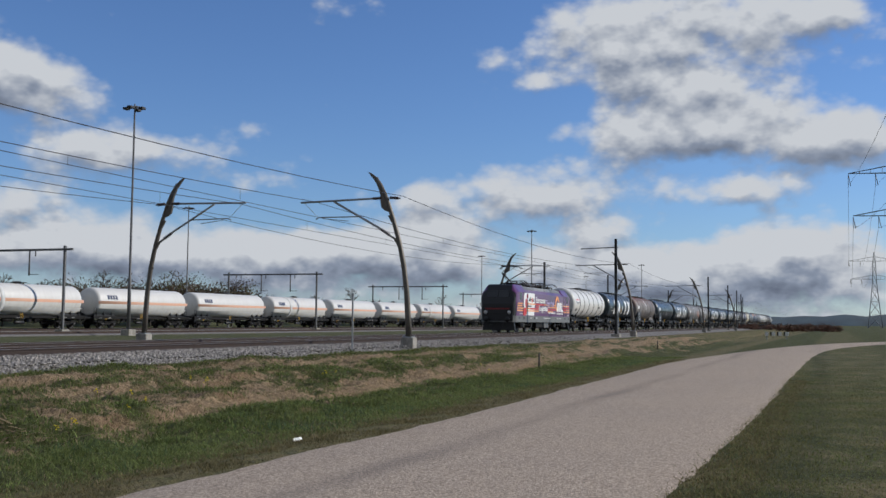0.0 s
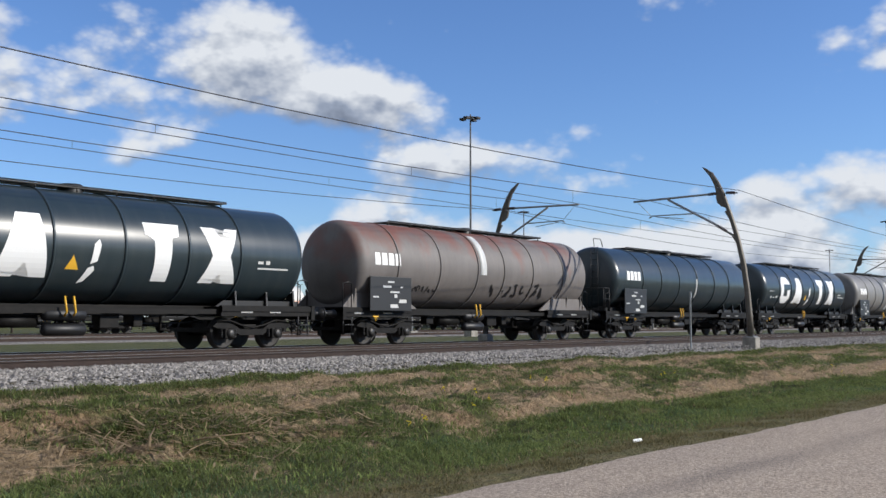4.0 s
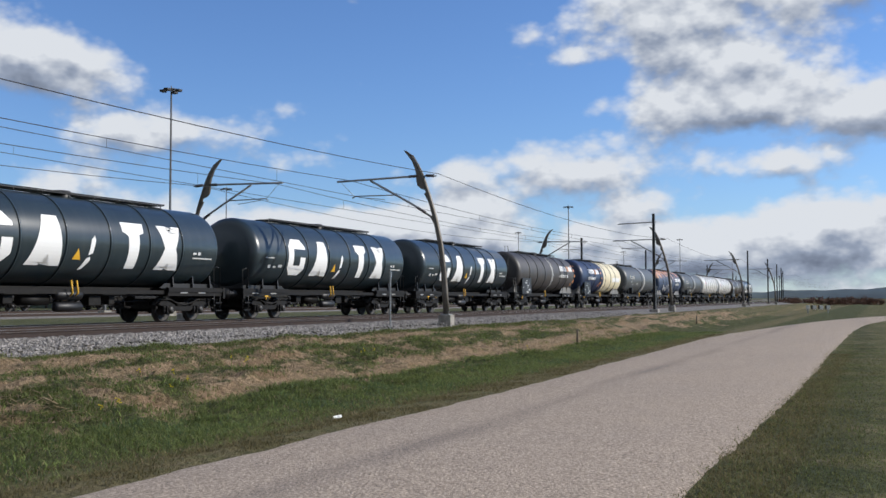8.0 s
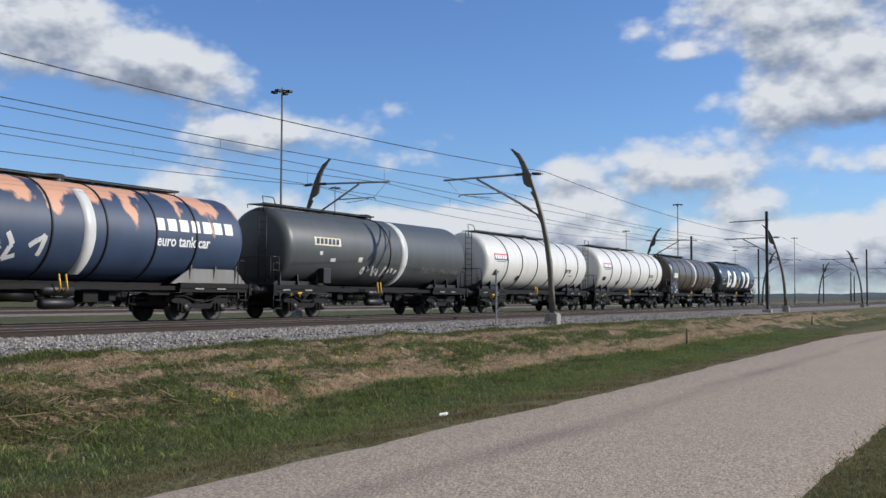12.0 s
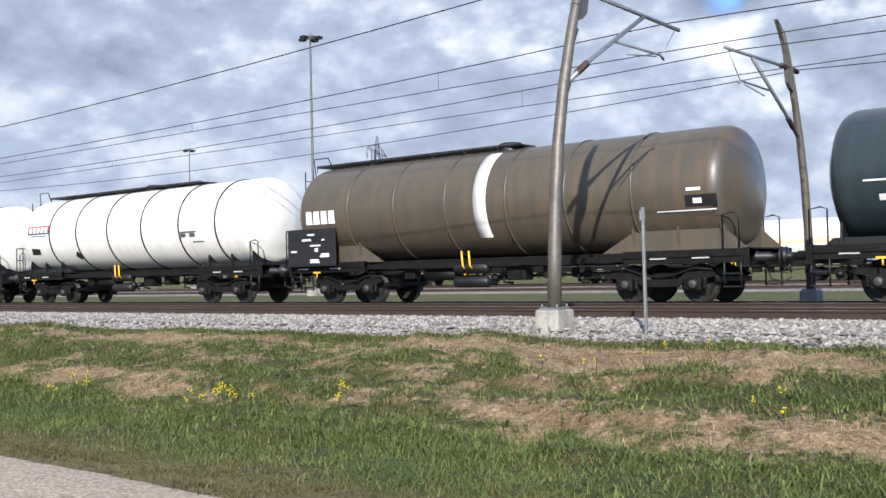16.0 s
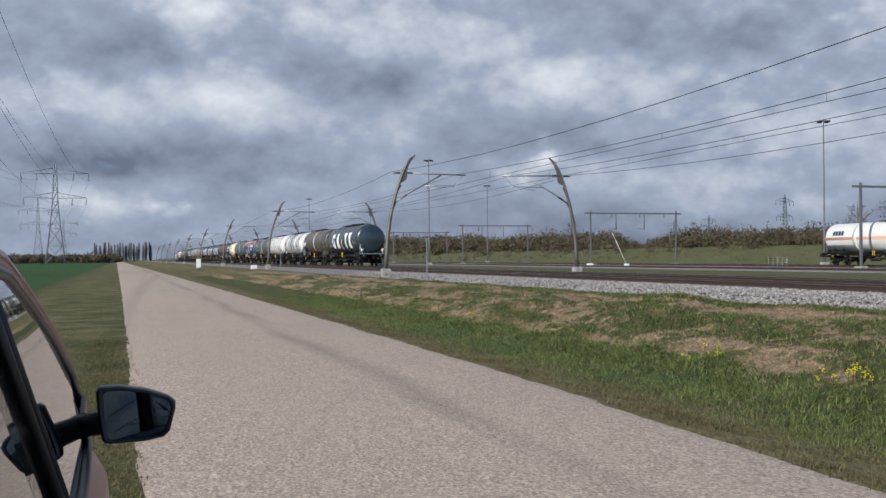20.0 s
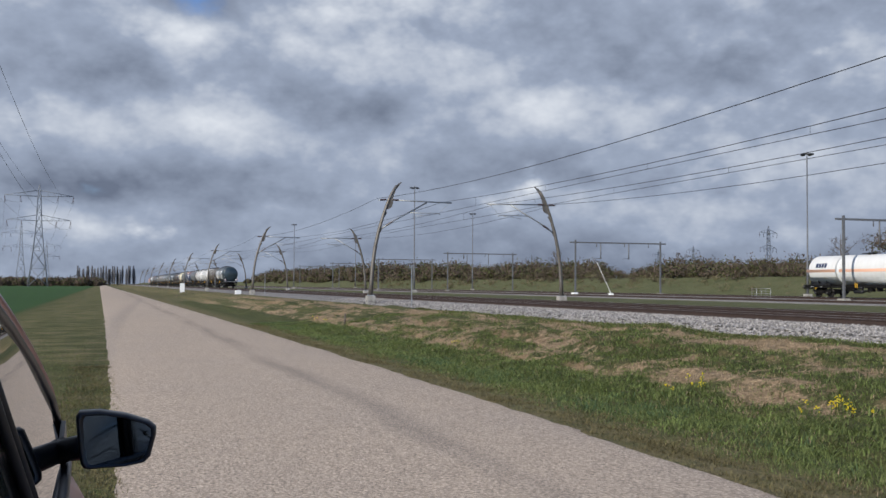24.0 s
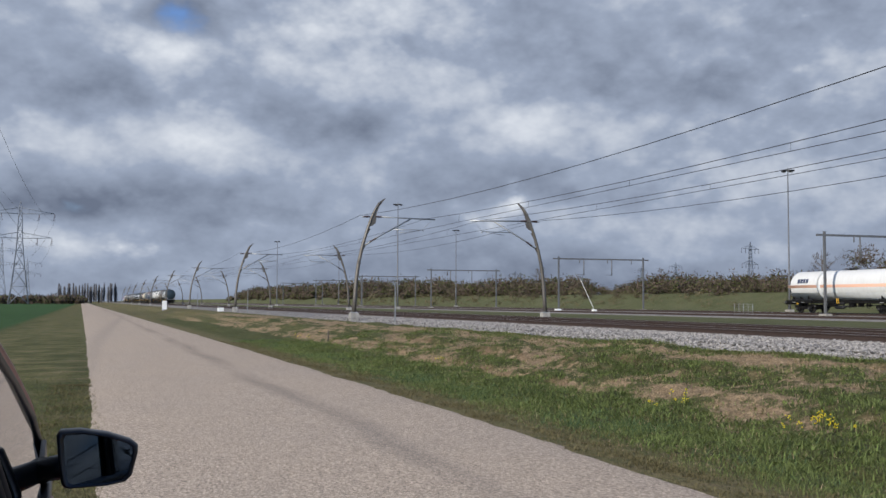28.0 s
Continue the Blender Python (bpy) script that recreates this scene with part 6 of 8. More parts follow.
    for a, b, k in runs:
        sheet("orange_stripe", [bar(a, b, rows[k], rows[k] + 0.10)], M["orange"], 0.004, "orange livery stripe")
    reds = ((-5.2, -2.5, 2), (-3.3, -2.3, 1), (0.5, 3.2, 2), (6.0, 8.3, 1), (5.9, 7.1, 2), (-3.4, -0.8, 0))
    for a, b, k in reds:
        sheet("red_stripe", [bar(a, b, rows[k] - 0.02, rows[k] + 0.11)], M["red_paint"], 0.006)
    sheet("dark_stripe", [bar(-6.0, -4.7, rows[1], rows[1] + 0.11)], M["black"], 0.007)
    def blob(cx, cz, w, h, tilt=0.0):
        pts = []
        for k in range(16):
            a = k * math.tau / 16
            c, s_ = math.copysign(abs(math.cos(a)) ** 0.6, math.cos(a)) * w, math.copysign(abs(math.sin(a)) ** 0.6, math.sin(a)) * h
            pts.append((cx + c * math.cos(tilt) - s_ * math.sin(tilt), cz + c * math.sin(tilt) + s_ * math.cos(tilt)))
        return pts
    for b4 in (blob(-5.90, 2.98, 0.24, 0.20, 0.2), blob(-6.15, 2.38, 0.40, 0.36, -0.1), blob(-6.66, 1.70, 0.52, 0.32, 0.1)):
        sheet("red_shape", [b4], M["red_paint"], 0.010, "red rounded shape of the sponsor's mark")
    for b4 in (bar(-5.45, -5.22, 2.56, 2.80), bar(-5.14, -4.95, 2.54, 2.90), bar(-4.86, -4.74, 2.56, 2.80), bar(-4.20, -3.88, 2.56, 2.80)):
        sheet("sponsor_bar", [b4], M["black"], 0.004)
    sheet("sponsor_dot", [blob(-4.47, 2.66, 0.19, 0.17)], M["red_paint"], 0.004)
    # slogan words, each fitted between its ends, foot and head
    for body, x0, x1, z0, z1, mm in (("European", -3.37, -0.27, 2.32, 2.97, "white_paint"), ("Together", -0.18, 2.72, 2.10, 2.78, "lilac"), ("Logistics", -2.34, 0.50, 1.68, 2.29, "white_paint")):
        me = text_mesh(body, 0.8, M[mm], "slogan", 0.022, 0.0, 0.8, 0.003)
        ax, bx = min(v.co.x for v in me.vertices), max(v.co.x for v in me.vertices)
        az_, bz = min(v.co.z for v in me.vertices), max(v.co.z for v in me.vertices)
        for v in me.vertices:
            v.co.x = x0 + (v.co.x - ax) / (bx - ax) * (x1 - x0)
            v.co.z = z0 + (v.co.z - az_) / (bz - az_) * (z1 - z0)
        part("slogan", me, M[mm], L, at=Matrix.Translation((0, y - 0.016, 0)))
    sheet("web_bar", [bar(0.74 + k * 0.265, 0.95 + k * 0.265, 1.62, 1.73) for k in range(9)], M["white_paint"], 0.010)
    arc = [radians(-12 + k * 14) for k in range(20)]
    ringp = [(3.90 + 0.72 * math.cos(a), 2.50 + 0.70 * math.sin(a)) for a in arc] + [(3.98 + 0.48 * math.cos(a), 2.42 + 0.50 * math.sin(a)) for a in reversed(arc)]
    sheet("orange_ring", [ringp], M["orange"], 0.011, "orange ring of the operator's mark")
    for poly in ([(3.70, 1.82), (4.34, 1.82), (4.56, 2.63), (3.92, 2.63)], [(4.50, 1.82), (5.08, 1.82), (5.30, 2.63), (4.72, 2.63)], [(5.24, 1.82), (5.98, 1.82), (6.02, 1.98), (5.56, 1.98), (5.72, 2.63), (5.46, 2.63)]):
        sheet("operator_block", [poly], M["white_paint"], 0.014, "white block shape of the operator's mark")
    sheet("operator_bar", [bar(3.72 + k * 0.285, 3.92 + k * 0.285, 1.55, 1.68) for k in range(8)], M["white_paint"], 0.012)
    sheet("stencil_marks", [bar(-8.1, -7.3, 1.50, 1.56), bar(-0.9, 1.5, 1.16, 1.24), bar(-5.2, -4.6, 1.16, 1.22), bar(-3.4, -2.9, 1.16, 1.24), bar(3.6, 4.3, 1.16, 1.22), bar(4.6, 5.3, 1.16, 1.22), bar(7.6, 8.2, 1.46, 1.54)], M["grey_band"], 0.014)
    # roof gear
    for x in (-2.6, -1.8, -0.9, 0.0, 0.8, 1.6, 2.5, -5.0, 5.0):
        bm = bmesh.new()
        pts = [(x, 0.35 if int(x * 10) % 2 else -0.3, 3.78 + 0.04 * k) for k in range(11)]
        tube(bm, pts, [0.07 if k % 2 else 0.045 for k in range(11)], 8)
        part("insulator", bm, M["insulator"], L)
    bm = bmesh.new()
    tube(bm, [(-3.4, -0.3, 4.2), (-1.2, -0.32, 4.2), (-0.6, 0.2, 4.18), (1.4, 0.3, 4.2), (3.4, -0.2, 4.15)], 0.03, 6)
    tube(bm, [(-2.2, 0.5, 3.95), (2.2, 0.5, 3.95)], 0.035, 6)
    part("busbar", bm, M["dark_steel"], L)
    bm = bmesh.new()
    box(bm, -1.6, -0.9, -0.4, 0.1, 3.78, 4.08, 0.04)
    box(bm, 0.3, 1.0, -0.1, 0.5, 3.78, 4.0, 0.04)
    box(bm, 1.9, 2.3, -0.6, -0.2, 3.78, 4.02, 0.04)
    part("roof_switch", bm, M["dark_steel"], L)
    def panto(x, up, s):
        p = new("pantograph")
        p.parent, p.location = L, (x, 0, 3.85)
        p.empty_display_size = 0.1
        bm = bmesh.new()
        for yy in (-0.55, 0.55):
            tube(bm, [(-1.0, yy, 0.18), (1.0, yy, 0.18)], 0.045, 6)
        for xx in (-0.9, 0.0, 0.9):
            tube(bm, [(xx, -0.6, 0.18), (xx, 0.6, 0.18)], 0.045, 6)
            for yy in (-0.55, 0.55):
                tube(bm, [(xx, yy, 0.0), (xx, yy, 0.18)], 0.06, 6)
        part("base_frame", bm, M["dark_steel"], p)
        knee = (-s * 2.15, 0, 0.90) if up else (-s * 1.1, 0, 0.36)
        head = (s * 0.10, 0, 1.55) if up else (s * 1.1, 0, 0.42)
        bm = bmesh.new()
        tube(bm, [(s * 0.55, 0, 0.2), knee], 0.06, 7)
        tube(bm, [(s * 0.2, 0.1, 0.16), (knee[0] + 0.1, 0.1, knee[2] - 0.05)], 0.025, 5)
        part("lower_arm", bm, M["dark_steel"], p)
        bm = bmesh.new()
        for yy in (-0.35, 0.35):
            tube(bm, [(knee[0], yy * 0.4, knee[2]), (head[0], yy, head[2])], 0.032, 6)
        part("upper_arm", bm, M["dark_steel"], p)
        bm = bmesh.new()
        for d in (-0.22, 0.22):
            tube(bm, [(head[0] + d, -0.95, head[2] - 0.18), (head[0] + d, -0.7, head[2] + 0.04), (head[0] + d, 0.7, head[2] + 0.04), (head[0] + d, 0.95, head[2] - 0.18)], 0.028, 6)
        tube(bm, [(head[0] - 0.22, 0, head[2]), (head[0] + 0.22, 0, head[2])], 0.03, 5)
        part("collector_head", bm, M["black"], p)
    panto(-5.7, True, 1)
    panto(4.6, False, 1)
    panto(2.8, False, -1)
    panto(-2.9, False, -1)
    # bogies
    def lwheel(bm):
        wheel_mesh(bm, 0.61)
    def lframe(bm):
        plate(bm, [(-2.1, 0.72), (-1.9, 0.95), (-0.9, 0.95), (-0.5, 0.72), (0.5, 0.72), (0.9, 0.95), (1.9, 0.95), (2.1, 0.72), (1.9, 0.66), (0.9, 0.66), (0.5, 0.45), (-0.5, 0.45), (-0.9, 0.66), (-1.9, 0.66)], -0.08, 0.08)
        for x in (-1.3, 1.3):
            box(bm, x - 0.22, x + 0.22, -0.2, 0.06, 0.40, 0.80, 0.04)
        tube(bm, [(-0.3, -0.12, 1.0), (-0.3, -0.12, 0.4)], 0.09, 8)
        tube(bm, [(0.3, -0.12, 1.0), (0.3, -0.12, 0.4)], 0.09, 8)
        tube(bm, [(-1.9, -0.12, 0.5), (-0.8, -0.14, 0.62), (0.9, -0.14, 0.6)], 0.035, 6)
    for s in (-1, 1):
        b = new("bogie")
        b.parent, b.location = L, (s * 5.2, 0, 0)
        b.empty_display_size = 0.1
        for side in (-1, 1):
            part("side_frame", cached("lframe", lframe, M["bogie"]), b, at=pose(0, side * 1.08, 0, 0, 0, 0 if side < 0 else 180))
            for x in (-1.3, 1.3):
                part("wheel", cached("lwheel", lwheel, M["wheel"]), b, at=pose(x, side * 0.75, 0.61, 0, 0, 180 if side < 0 else 0))
        bm = bmesh.new()
        for x in (-1.3, 1.3):
            tube(bm, [(x, -1.0, 0.61), (x, 1.0, 0.61)], 0.1, 10)
        box(bm, -1.7, 1.7, -0.6, 0.6, 0.55, 1.0, 0.05)
        part("motor", bm, M["bogie"], b)
    bm = bmesh.new()
    box(bm, -2.3, -0.2, -1.25, 1.25, 0.38, 1.03, 0.05)
    part("battery_box", bm, M["bogie"], L)
    bm = bmesh.new()
    box(bm, 0.1, 1.6, -1.3, 1.3, 0.35, 1.03, 0.05)
    part("equipment_box", bm, M["loco_grey"], L)
    bm = bmesh.new()
    lathe(bm, [(1.7, 0), (1.7, 0.25), (2.9, 0.25), (2.9, 0)], 14, "x", origin=(0, -0.95, 0.7))
    part("air_tank", bm, M["bogie"], L)
    MOVERS.append((L, JOINTS[0] - 9.5))


# ---- parked car at the roadside ----
def build_car():
    Z, CY = 0.17, -1.0          # ground under the car, centre line
    car = thing("car", "dark red hatchback parked on the grass verge", "car", (0, 0, Z))
    def loft(rows, smooth=True):
        """rows: x, then (half width, height) pairs from sill to top; mirrored about the centre line."""
        bm = bmesh.new()
        secs = []
        for x, pts in rows:
            ring = [(x, CY + w, z) for w, z in pts] + [(x, CY - w, z) for w, z in reversed(pts)]
            secs.append(ring)
        sweep(bm, secs, smooth)
        return bm
    body = [(-0.45, [(0.60, 0.36), (0.72, 0.45), (0.76, 0.62), (0.74, 0.86), (0.68, 0.96)]), (-0.55, [(0.70, 0.28), (0.82, 0.42), (0.84, 0.64), (0.82, 0.90), (0.72, 1.0)]),
            (-0.9, [(0.74, 0.22), (0.89, 0.40), (0.92, 0.66), (0.89, 0.90), (0.80, 1.0)]), (-1.6, [(0.74, 0.20), (0.92, 0.36), (0.96, 0.66), (0.94, 0.84), (0.84, 0.95)]),
            (-2.6, [(0.74, 0.20), (0.92, 0.36), (0.97, 0.66), (0.95, 0.84), (0.84, 0.95)]), (-3.6, [(0.74, 0.20), (0.92, 0.38), (0.975, 0.66), (0.955, 0.83), (0.84, 0.95)]),
            (-4.2, [(0.74, 0.22), (0.90, 0.38), (0.94, 0.62), (0.90, 0.80), (0.74, 0.90)]), (-4.75, [(0.68, 0.22), (0.82, 0.36), (0.85, 0.56), (0.79, 0.73), (0.60, 0.81)]),
            (-4.98, [(0.55, 0.26), (0.66, 0.36), (0.68, 0.52), (0.60, 0.64), (0.45, 0.70)])]
    part("body", loft(body), M["car_red"], car)
    # greenhouse: x, half width, height
    roof = [(-0.62, 0.70, 1.38), (-1.15, 0.735, 1.52), (-1.65, 0.745, 1.56), (-2.05, 0.745, 1.562), (-2.5, 0.745, 1.535), (-2.9, 0.762, 1.452), (-3.3, 0.795, 1.330), (-3.65, 0.830, 1.195), (-4.02, 0.868, 0.965)]
    belt = [(-0.55, 0.80, 0.93), (-1.15, 0.88, 0.94), (-1.65, 0.895, 0.94), (-2.05, 0.90, 0.94), (-2.5, 0.90, 0.94), (-2.9, 0.90, 0.94), (-3.3, 0.895, 0.94), (-3.65, 0.89, 0.94), (-4.0, 0.88, 0.94)]
    bm = bmesh.new()
    secs = [[(x, CY - w, z + 0.004), (x, CY - w * 0.6, z + 0.035), (x, CY, z + 0.045), (x, CY + w * 0.6, z + 0.035), (x, CY + w, z + 0.004), (x, CY + w - 0.03, z - 0.04), (x, CY - w + 0.03, z - 0.04)] for x, w, z in roof[:6]]
    sweep(bm, secs, True)
    part("roof", bm, M["car_red"], car)
    def pane(name, pts, lab=""):
        bm = bmesh.new()
        bm.faces.new([bm.verts.new(p) for p in pts])
        bmesh.ops.solidify(bm, geom=bm.faces[:], thickness=0.004)
        return part(name, bm, M["car_glass"], car, lab)
    def at(tab, i, s, k=1.0):
        x, w, z = tab[i]
        return (x, CY + s * w * k, z)
    def lerp(p, q, k):
        return tuple(a + (b - a) * k for a, b in zip(p, q))
    for s in (-1, 1):
        spans = ((0, 3, "rear_side_window"), (3, 8, "front_side_window"))
        for a, b, nm in spans:
            low = [at(belt, i, s) for i in range(a, b + 1)]
            top = [at(roof, i, s) for i in range(b, a - 1, -1)]
            pane(nm, low + top)
        # window surround: red outside, black seal inside
        bm = bmesh.new()
        tube(bm, [(x, CY + s * (w - 0.008), z - 0.006) for x, w, z in roof], [0.026] * 9, 8)
        part("roof_rail", bm, M["car_red"], car)
        bm = bmesh.new()
        tube(bm, [(x, CY + s * (w + 0.010), z - 0.040) for x, w, z in roof], 0.017, 6)
        part("window_seal", bm, M["black_plastic"], car)
        bm = bmesh.new()
        tube(bm, [(x, CY + s * (w + 0.006), z) for x, w, z in belt], 0.016, 6)
        part("belt_seal", bm, M["black_plastic"], car)
        for i, wd, rake in ((3, 0.09, 0.3), (1, 0.05, 0.0)):
            pa, pb = at(belt, i, s), at(roof, i, s)
            for d in (-wd / 2, wd / 2):
                bm = bmesh.new()
                tube(bm, [(pa[0] + d - rake, pa[1] + s * 0.008, pa[2]), (pb[0] + d + rake * 0.4, pb[1] + s * 0.01, pb[2])], 0.012, 6)
                part("door_pillar", bm, M["black_plastic"], car)
        bm = bmesh.new()
        plate(bm, [(-3.98, 0.95), (-3.52, 0.95), (-3.60, 1.02), (-3.80, 1.06)], CY + s * 0.878 - 0.008, CY + s * 0.878 + 0.008)
        part("mirror_foot", bm, M["black_plastic"], car)
        # door mirror
        mir = new("door_mirror")
        mir.parent, mir.empty_display_size = car, 0.1
        mir.matrix_basis = pose(-3.42, CY + s * 0.855, 1.045) @ Matrix.Scale(0.88, 4)
        bm = bmesh.new()
        tube(bm, [(-0.16, s * 0.03, -0.06), (-0.09, s * 0.05, -0.045), (-0.03, s * 0.10, -0.03), (0.0, s * 0.14, -0.02)], [0.05, 0.042, 0.045, 0.05], 8)
        part("stalk", bm, M["black_plastic"], mir)
        bm = bmesh.new()
        shape = [(0.105, -0.07), (0.095, 0.0), (0.087, 0.085), (0.097, 0.102), (0.16, 0.104), (0.25, 0.088), (0.325, 0.062), (0.345, 0.045), (0.345, 0.02), (0.327, -0.055), (0.307, -0.075), (0.25, -0.086), (0.13, -0.09), (0.113, -0.085)]
        secs = [[(dx, s * (0.215 + (y - 0.215) * k), z * k) for y, z in shape] for dx, k in ((0.045, 0.86), (0.078, 0.92), (0.078, 1.0), (0.05, 1.05), (-0.02, 1.02), (-0.075, 0.8), (-0.105, 0.45))]
        sweep(bm, secs, True)
        part("housing", bm, M["black_plastic"], mir)
        bm = bmesh.new()
        bm.faces.new([bm.verts.new((0.062 + 0.09 * (y - 0.215) - 0.05 * z, s * (0.215 + (y - 0.215) * 0.9), z * 0.9)) for y, z in shape])
        bmesh.ops.solidify(bm, geom=bm.faces[:], thickness=0.002)
        part("mirror_glass", bm, M["mirror"], mir)
        bm = bmesh.new()
        for x in (-1.25, -2.3):
            box(bm, x - 0.11, x + 0.11, CY + s * 0.955 - 0.02, CY + s * 0.955 + 0.02, 0.78, 0.81, 0.008)
        part("door_handle", bm, M["car_red"], car)
        bm = bmesh.new()
        for x in (-2.08, -3.12, -1.0):
            box(bm, x - 0.004, x + 0.004, CY + s * 0.955 - 0.016, CY + s * 0.955 + 0.008, 0.50, 0.80)
        part("door_gap", bm, M["black"], car)
        for x in (-1.25, -4.05):
            wh = new("car_wheel")
            wh.parent, wh.empty_display_size = car, 0.1
            wh.matrix_basis = pose(x, CY + s * 0.78, 0.31)
            bm = bmesh.new()
            lathe(bm, [(-0.10, 0.20), (-0.10, 0.28), (-0.07, 0.31), (0.07, 0.31), (0.10, 0.28), (0.10, 0.20)], 28, "y")
            part("tyre", bm, M["rubber"], wh)
            bm = bmesh.new()
            lathe(bm, [(s * 0.085, 0.0), (s * 0.08, 0.07), (s * 0.06, 0.17), (s * 0.10, 0.205)], 20, "y")
            part("rim", bm, M["galv"], wh)
        bm = bmesh.new()
        box(bm, -0.60, -0.43, CY + s * 0.70 - 0.1, CY + s * 0.70 + 0.1, 0.72, 0.92, 0.02)
        part("tail_lamp", bm, M["red_paint"], car)
        bm = bmesh.new()
        box(bm, -4.92, -4.7, CY + s * 0.60 - 0.12, CY + s * 0.60 + 0.12, 0.52, 0.66, 0.02)
        part("headlamp", bm, M["dark_glass"], car)
    pane("windscreen", [at(roof, 5, -1), at(roof, 5, 1), at(belt, 8, 1, 0.97), at(belt, 8, -1, 0.97)])
    pane("rear_window", [at(roof, 0, -1), at(roof, 0, 1), (-0.50, CY + 0.66, 1.0), (-0.50, CY - 0.66, 1.0)])
    bm = bmesh.new()
    box(bm, -0.56, -0.40, CY - 0.78, CY + 0.78, 0.30, 0.52, 0.04)
    part("rear_bumper", bm, M["black_plastic"], car)


def glass_material():
    m = bpy.data.materials.new("car_glass")
    m.use_nodes = True
    b = m.node_tree.nodes["Principled BSDF"]
    b.inputs["Base Color"].default_value = (0.012, 0.014, 0.015, 1)
    b.inputs["Roughness"].default_value = 0.01
    b.inputs["IOR"].default_value = 1.6
    b.inputs["Coat Weight"].default_value, b.inputs["Coat Roughness"].default_value = 0.6, 0.01
    return m


def mirror_material():
    m = bpy.data.materials.new("mirror")
    m.use_nodes = True
    b = m.node_tree.nodes["Principled BSDF"]
    b.inputs["Base Color"].default_value = (0.12, 0.15, 0.19, 1)
    b.inputs["Roughness"].default_value, b.inputs["Metallic"].default_value = 0.01, 1.0
    return m


M["car_glass"], M["mirror"] = glass_material(), mirror_material()
def leafy(m, share=0.45):
    """Thin leaves pass on part of the light that falls on their far side."""
    n, l = m.node_tree.nodes, m.node_tree.links
    b = n["Principled BSDF"]
    t = n.new("ShaderNodeBsdfTranslucent")
    src = b.inputs["Base Color"]
    if src.links:
        l.new(src.links[0].from_socket, t.inputs[0])
    else:
        t.inputs[0].default_value = src.default_value
    x = n.new("ShaderNodeMixShader")
    x.inputs[0].default_value = share
    l.new(b.outputs[0], x.inputs[1])
    l.new(t.outputs[0], x.inputs[2])
    l.new(x.outputs[0], n["Material Output"].inputs[0])


M["grass"] = material("grass", (0.185, 0.222, 0.074), 0.75, island=0.5, spec=0.2)
M["herb"] = material("herb", (0.178, 0.226, 0.066), 0.7, island=0.55, spec=0.25)
M["grass_blue"] = material("grass_blue", (0.10, 0.155, 0.07), 0.7, island=0.45, spec=0.25)
M["grass_dark"] = material("grass_dark", (0.145, 0.176, 0.056), 0.75, island=0.5, spec=0.2)
M["straw"] = material("straw", (0.38, 0.285, 0.175), 0.85, island=0.45, spec=0.15)
M["turf_olive"] = material("turf_olive", (0.165, 0.165, 0.062), 0.85, island=0.5, spec=0.15)
M["turf_brown"] = material("turf_brown", (0.175, 0.148, 0.072), 0.85, island=0.5, spec=0.15)
M["petal"] = material("petal", (0.80, 0.66, 0.03), 0.7, island=0.15)
M["leaf"] = material("leaf", (0.105, 0.112, 0.044), 0.8, island=0.4, spec=0.2)
M["twig"] = material("twig", (0.088, 0.066, 0.049), 0.9, island=0.35, spec=0.15)
M["straw_dull"] = material("straw_dull", (0.17, 0.14, 0.085), 0.9, island=0.4, spec=0.15)
M["twig_red"] = material("twig_red", (0.13, 0.066, 0.046), 0.9, island=0.35, spec=0.15)
# pale grey copy of the twig colour, with distance haze painted in
M["twig_hazy"] = material("twig_hazy", (0.19, 0.182, 0.185), 0.9, island=0.3, spec=0.15)
M["bark"] = material("bark", (0.10, 0.082, 0.065), 0.9, grain=0.3, grain_scale=8)
M["blossom"] = material("blossom", (0.42, 0.40, 0.30), 0.8, island=0.25)
# blue of distance haze is put into the colour of the wooded hills
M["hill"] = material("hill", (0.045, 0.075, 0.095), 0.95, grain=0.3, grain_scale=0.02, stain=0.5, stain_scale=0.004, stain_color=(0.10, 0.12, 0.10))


for leaf_name in ("grass", "herb", "grass_blue", "grass_dark", "straw", "turf_olive", "turf_brown", "petal", "leaf"):
    leafy(M[leaf_name])


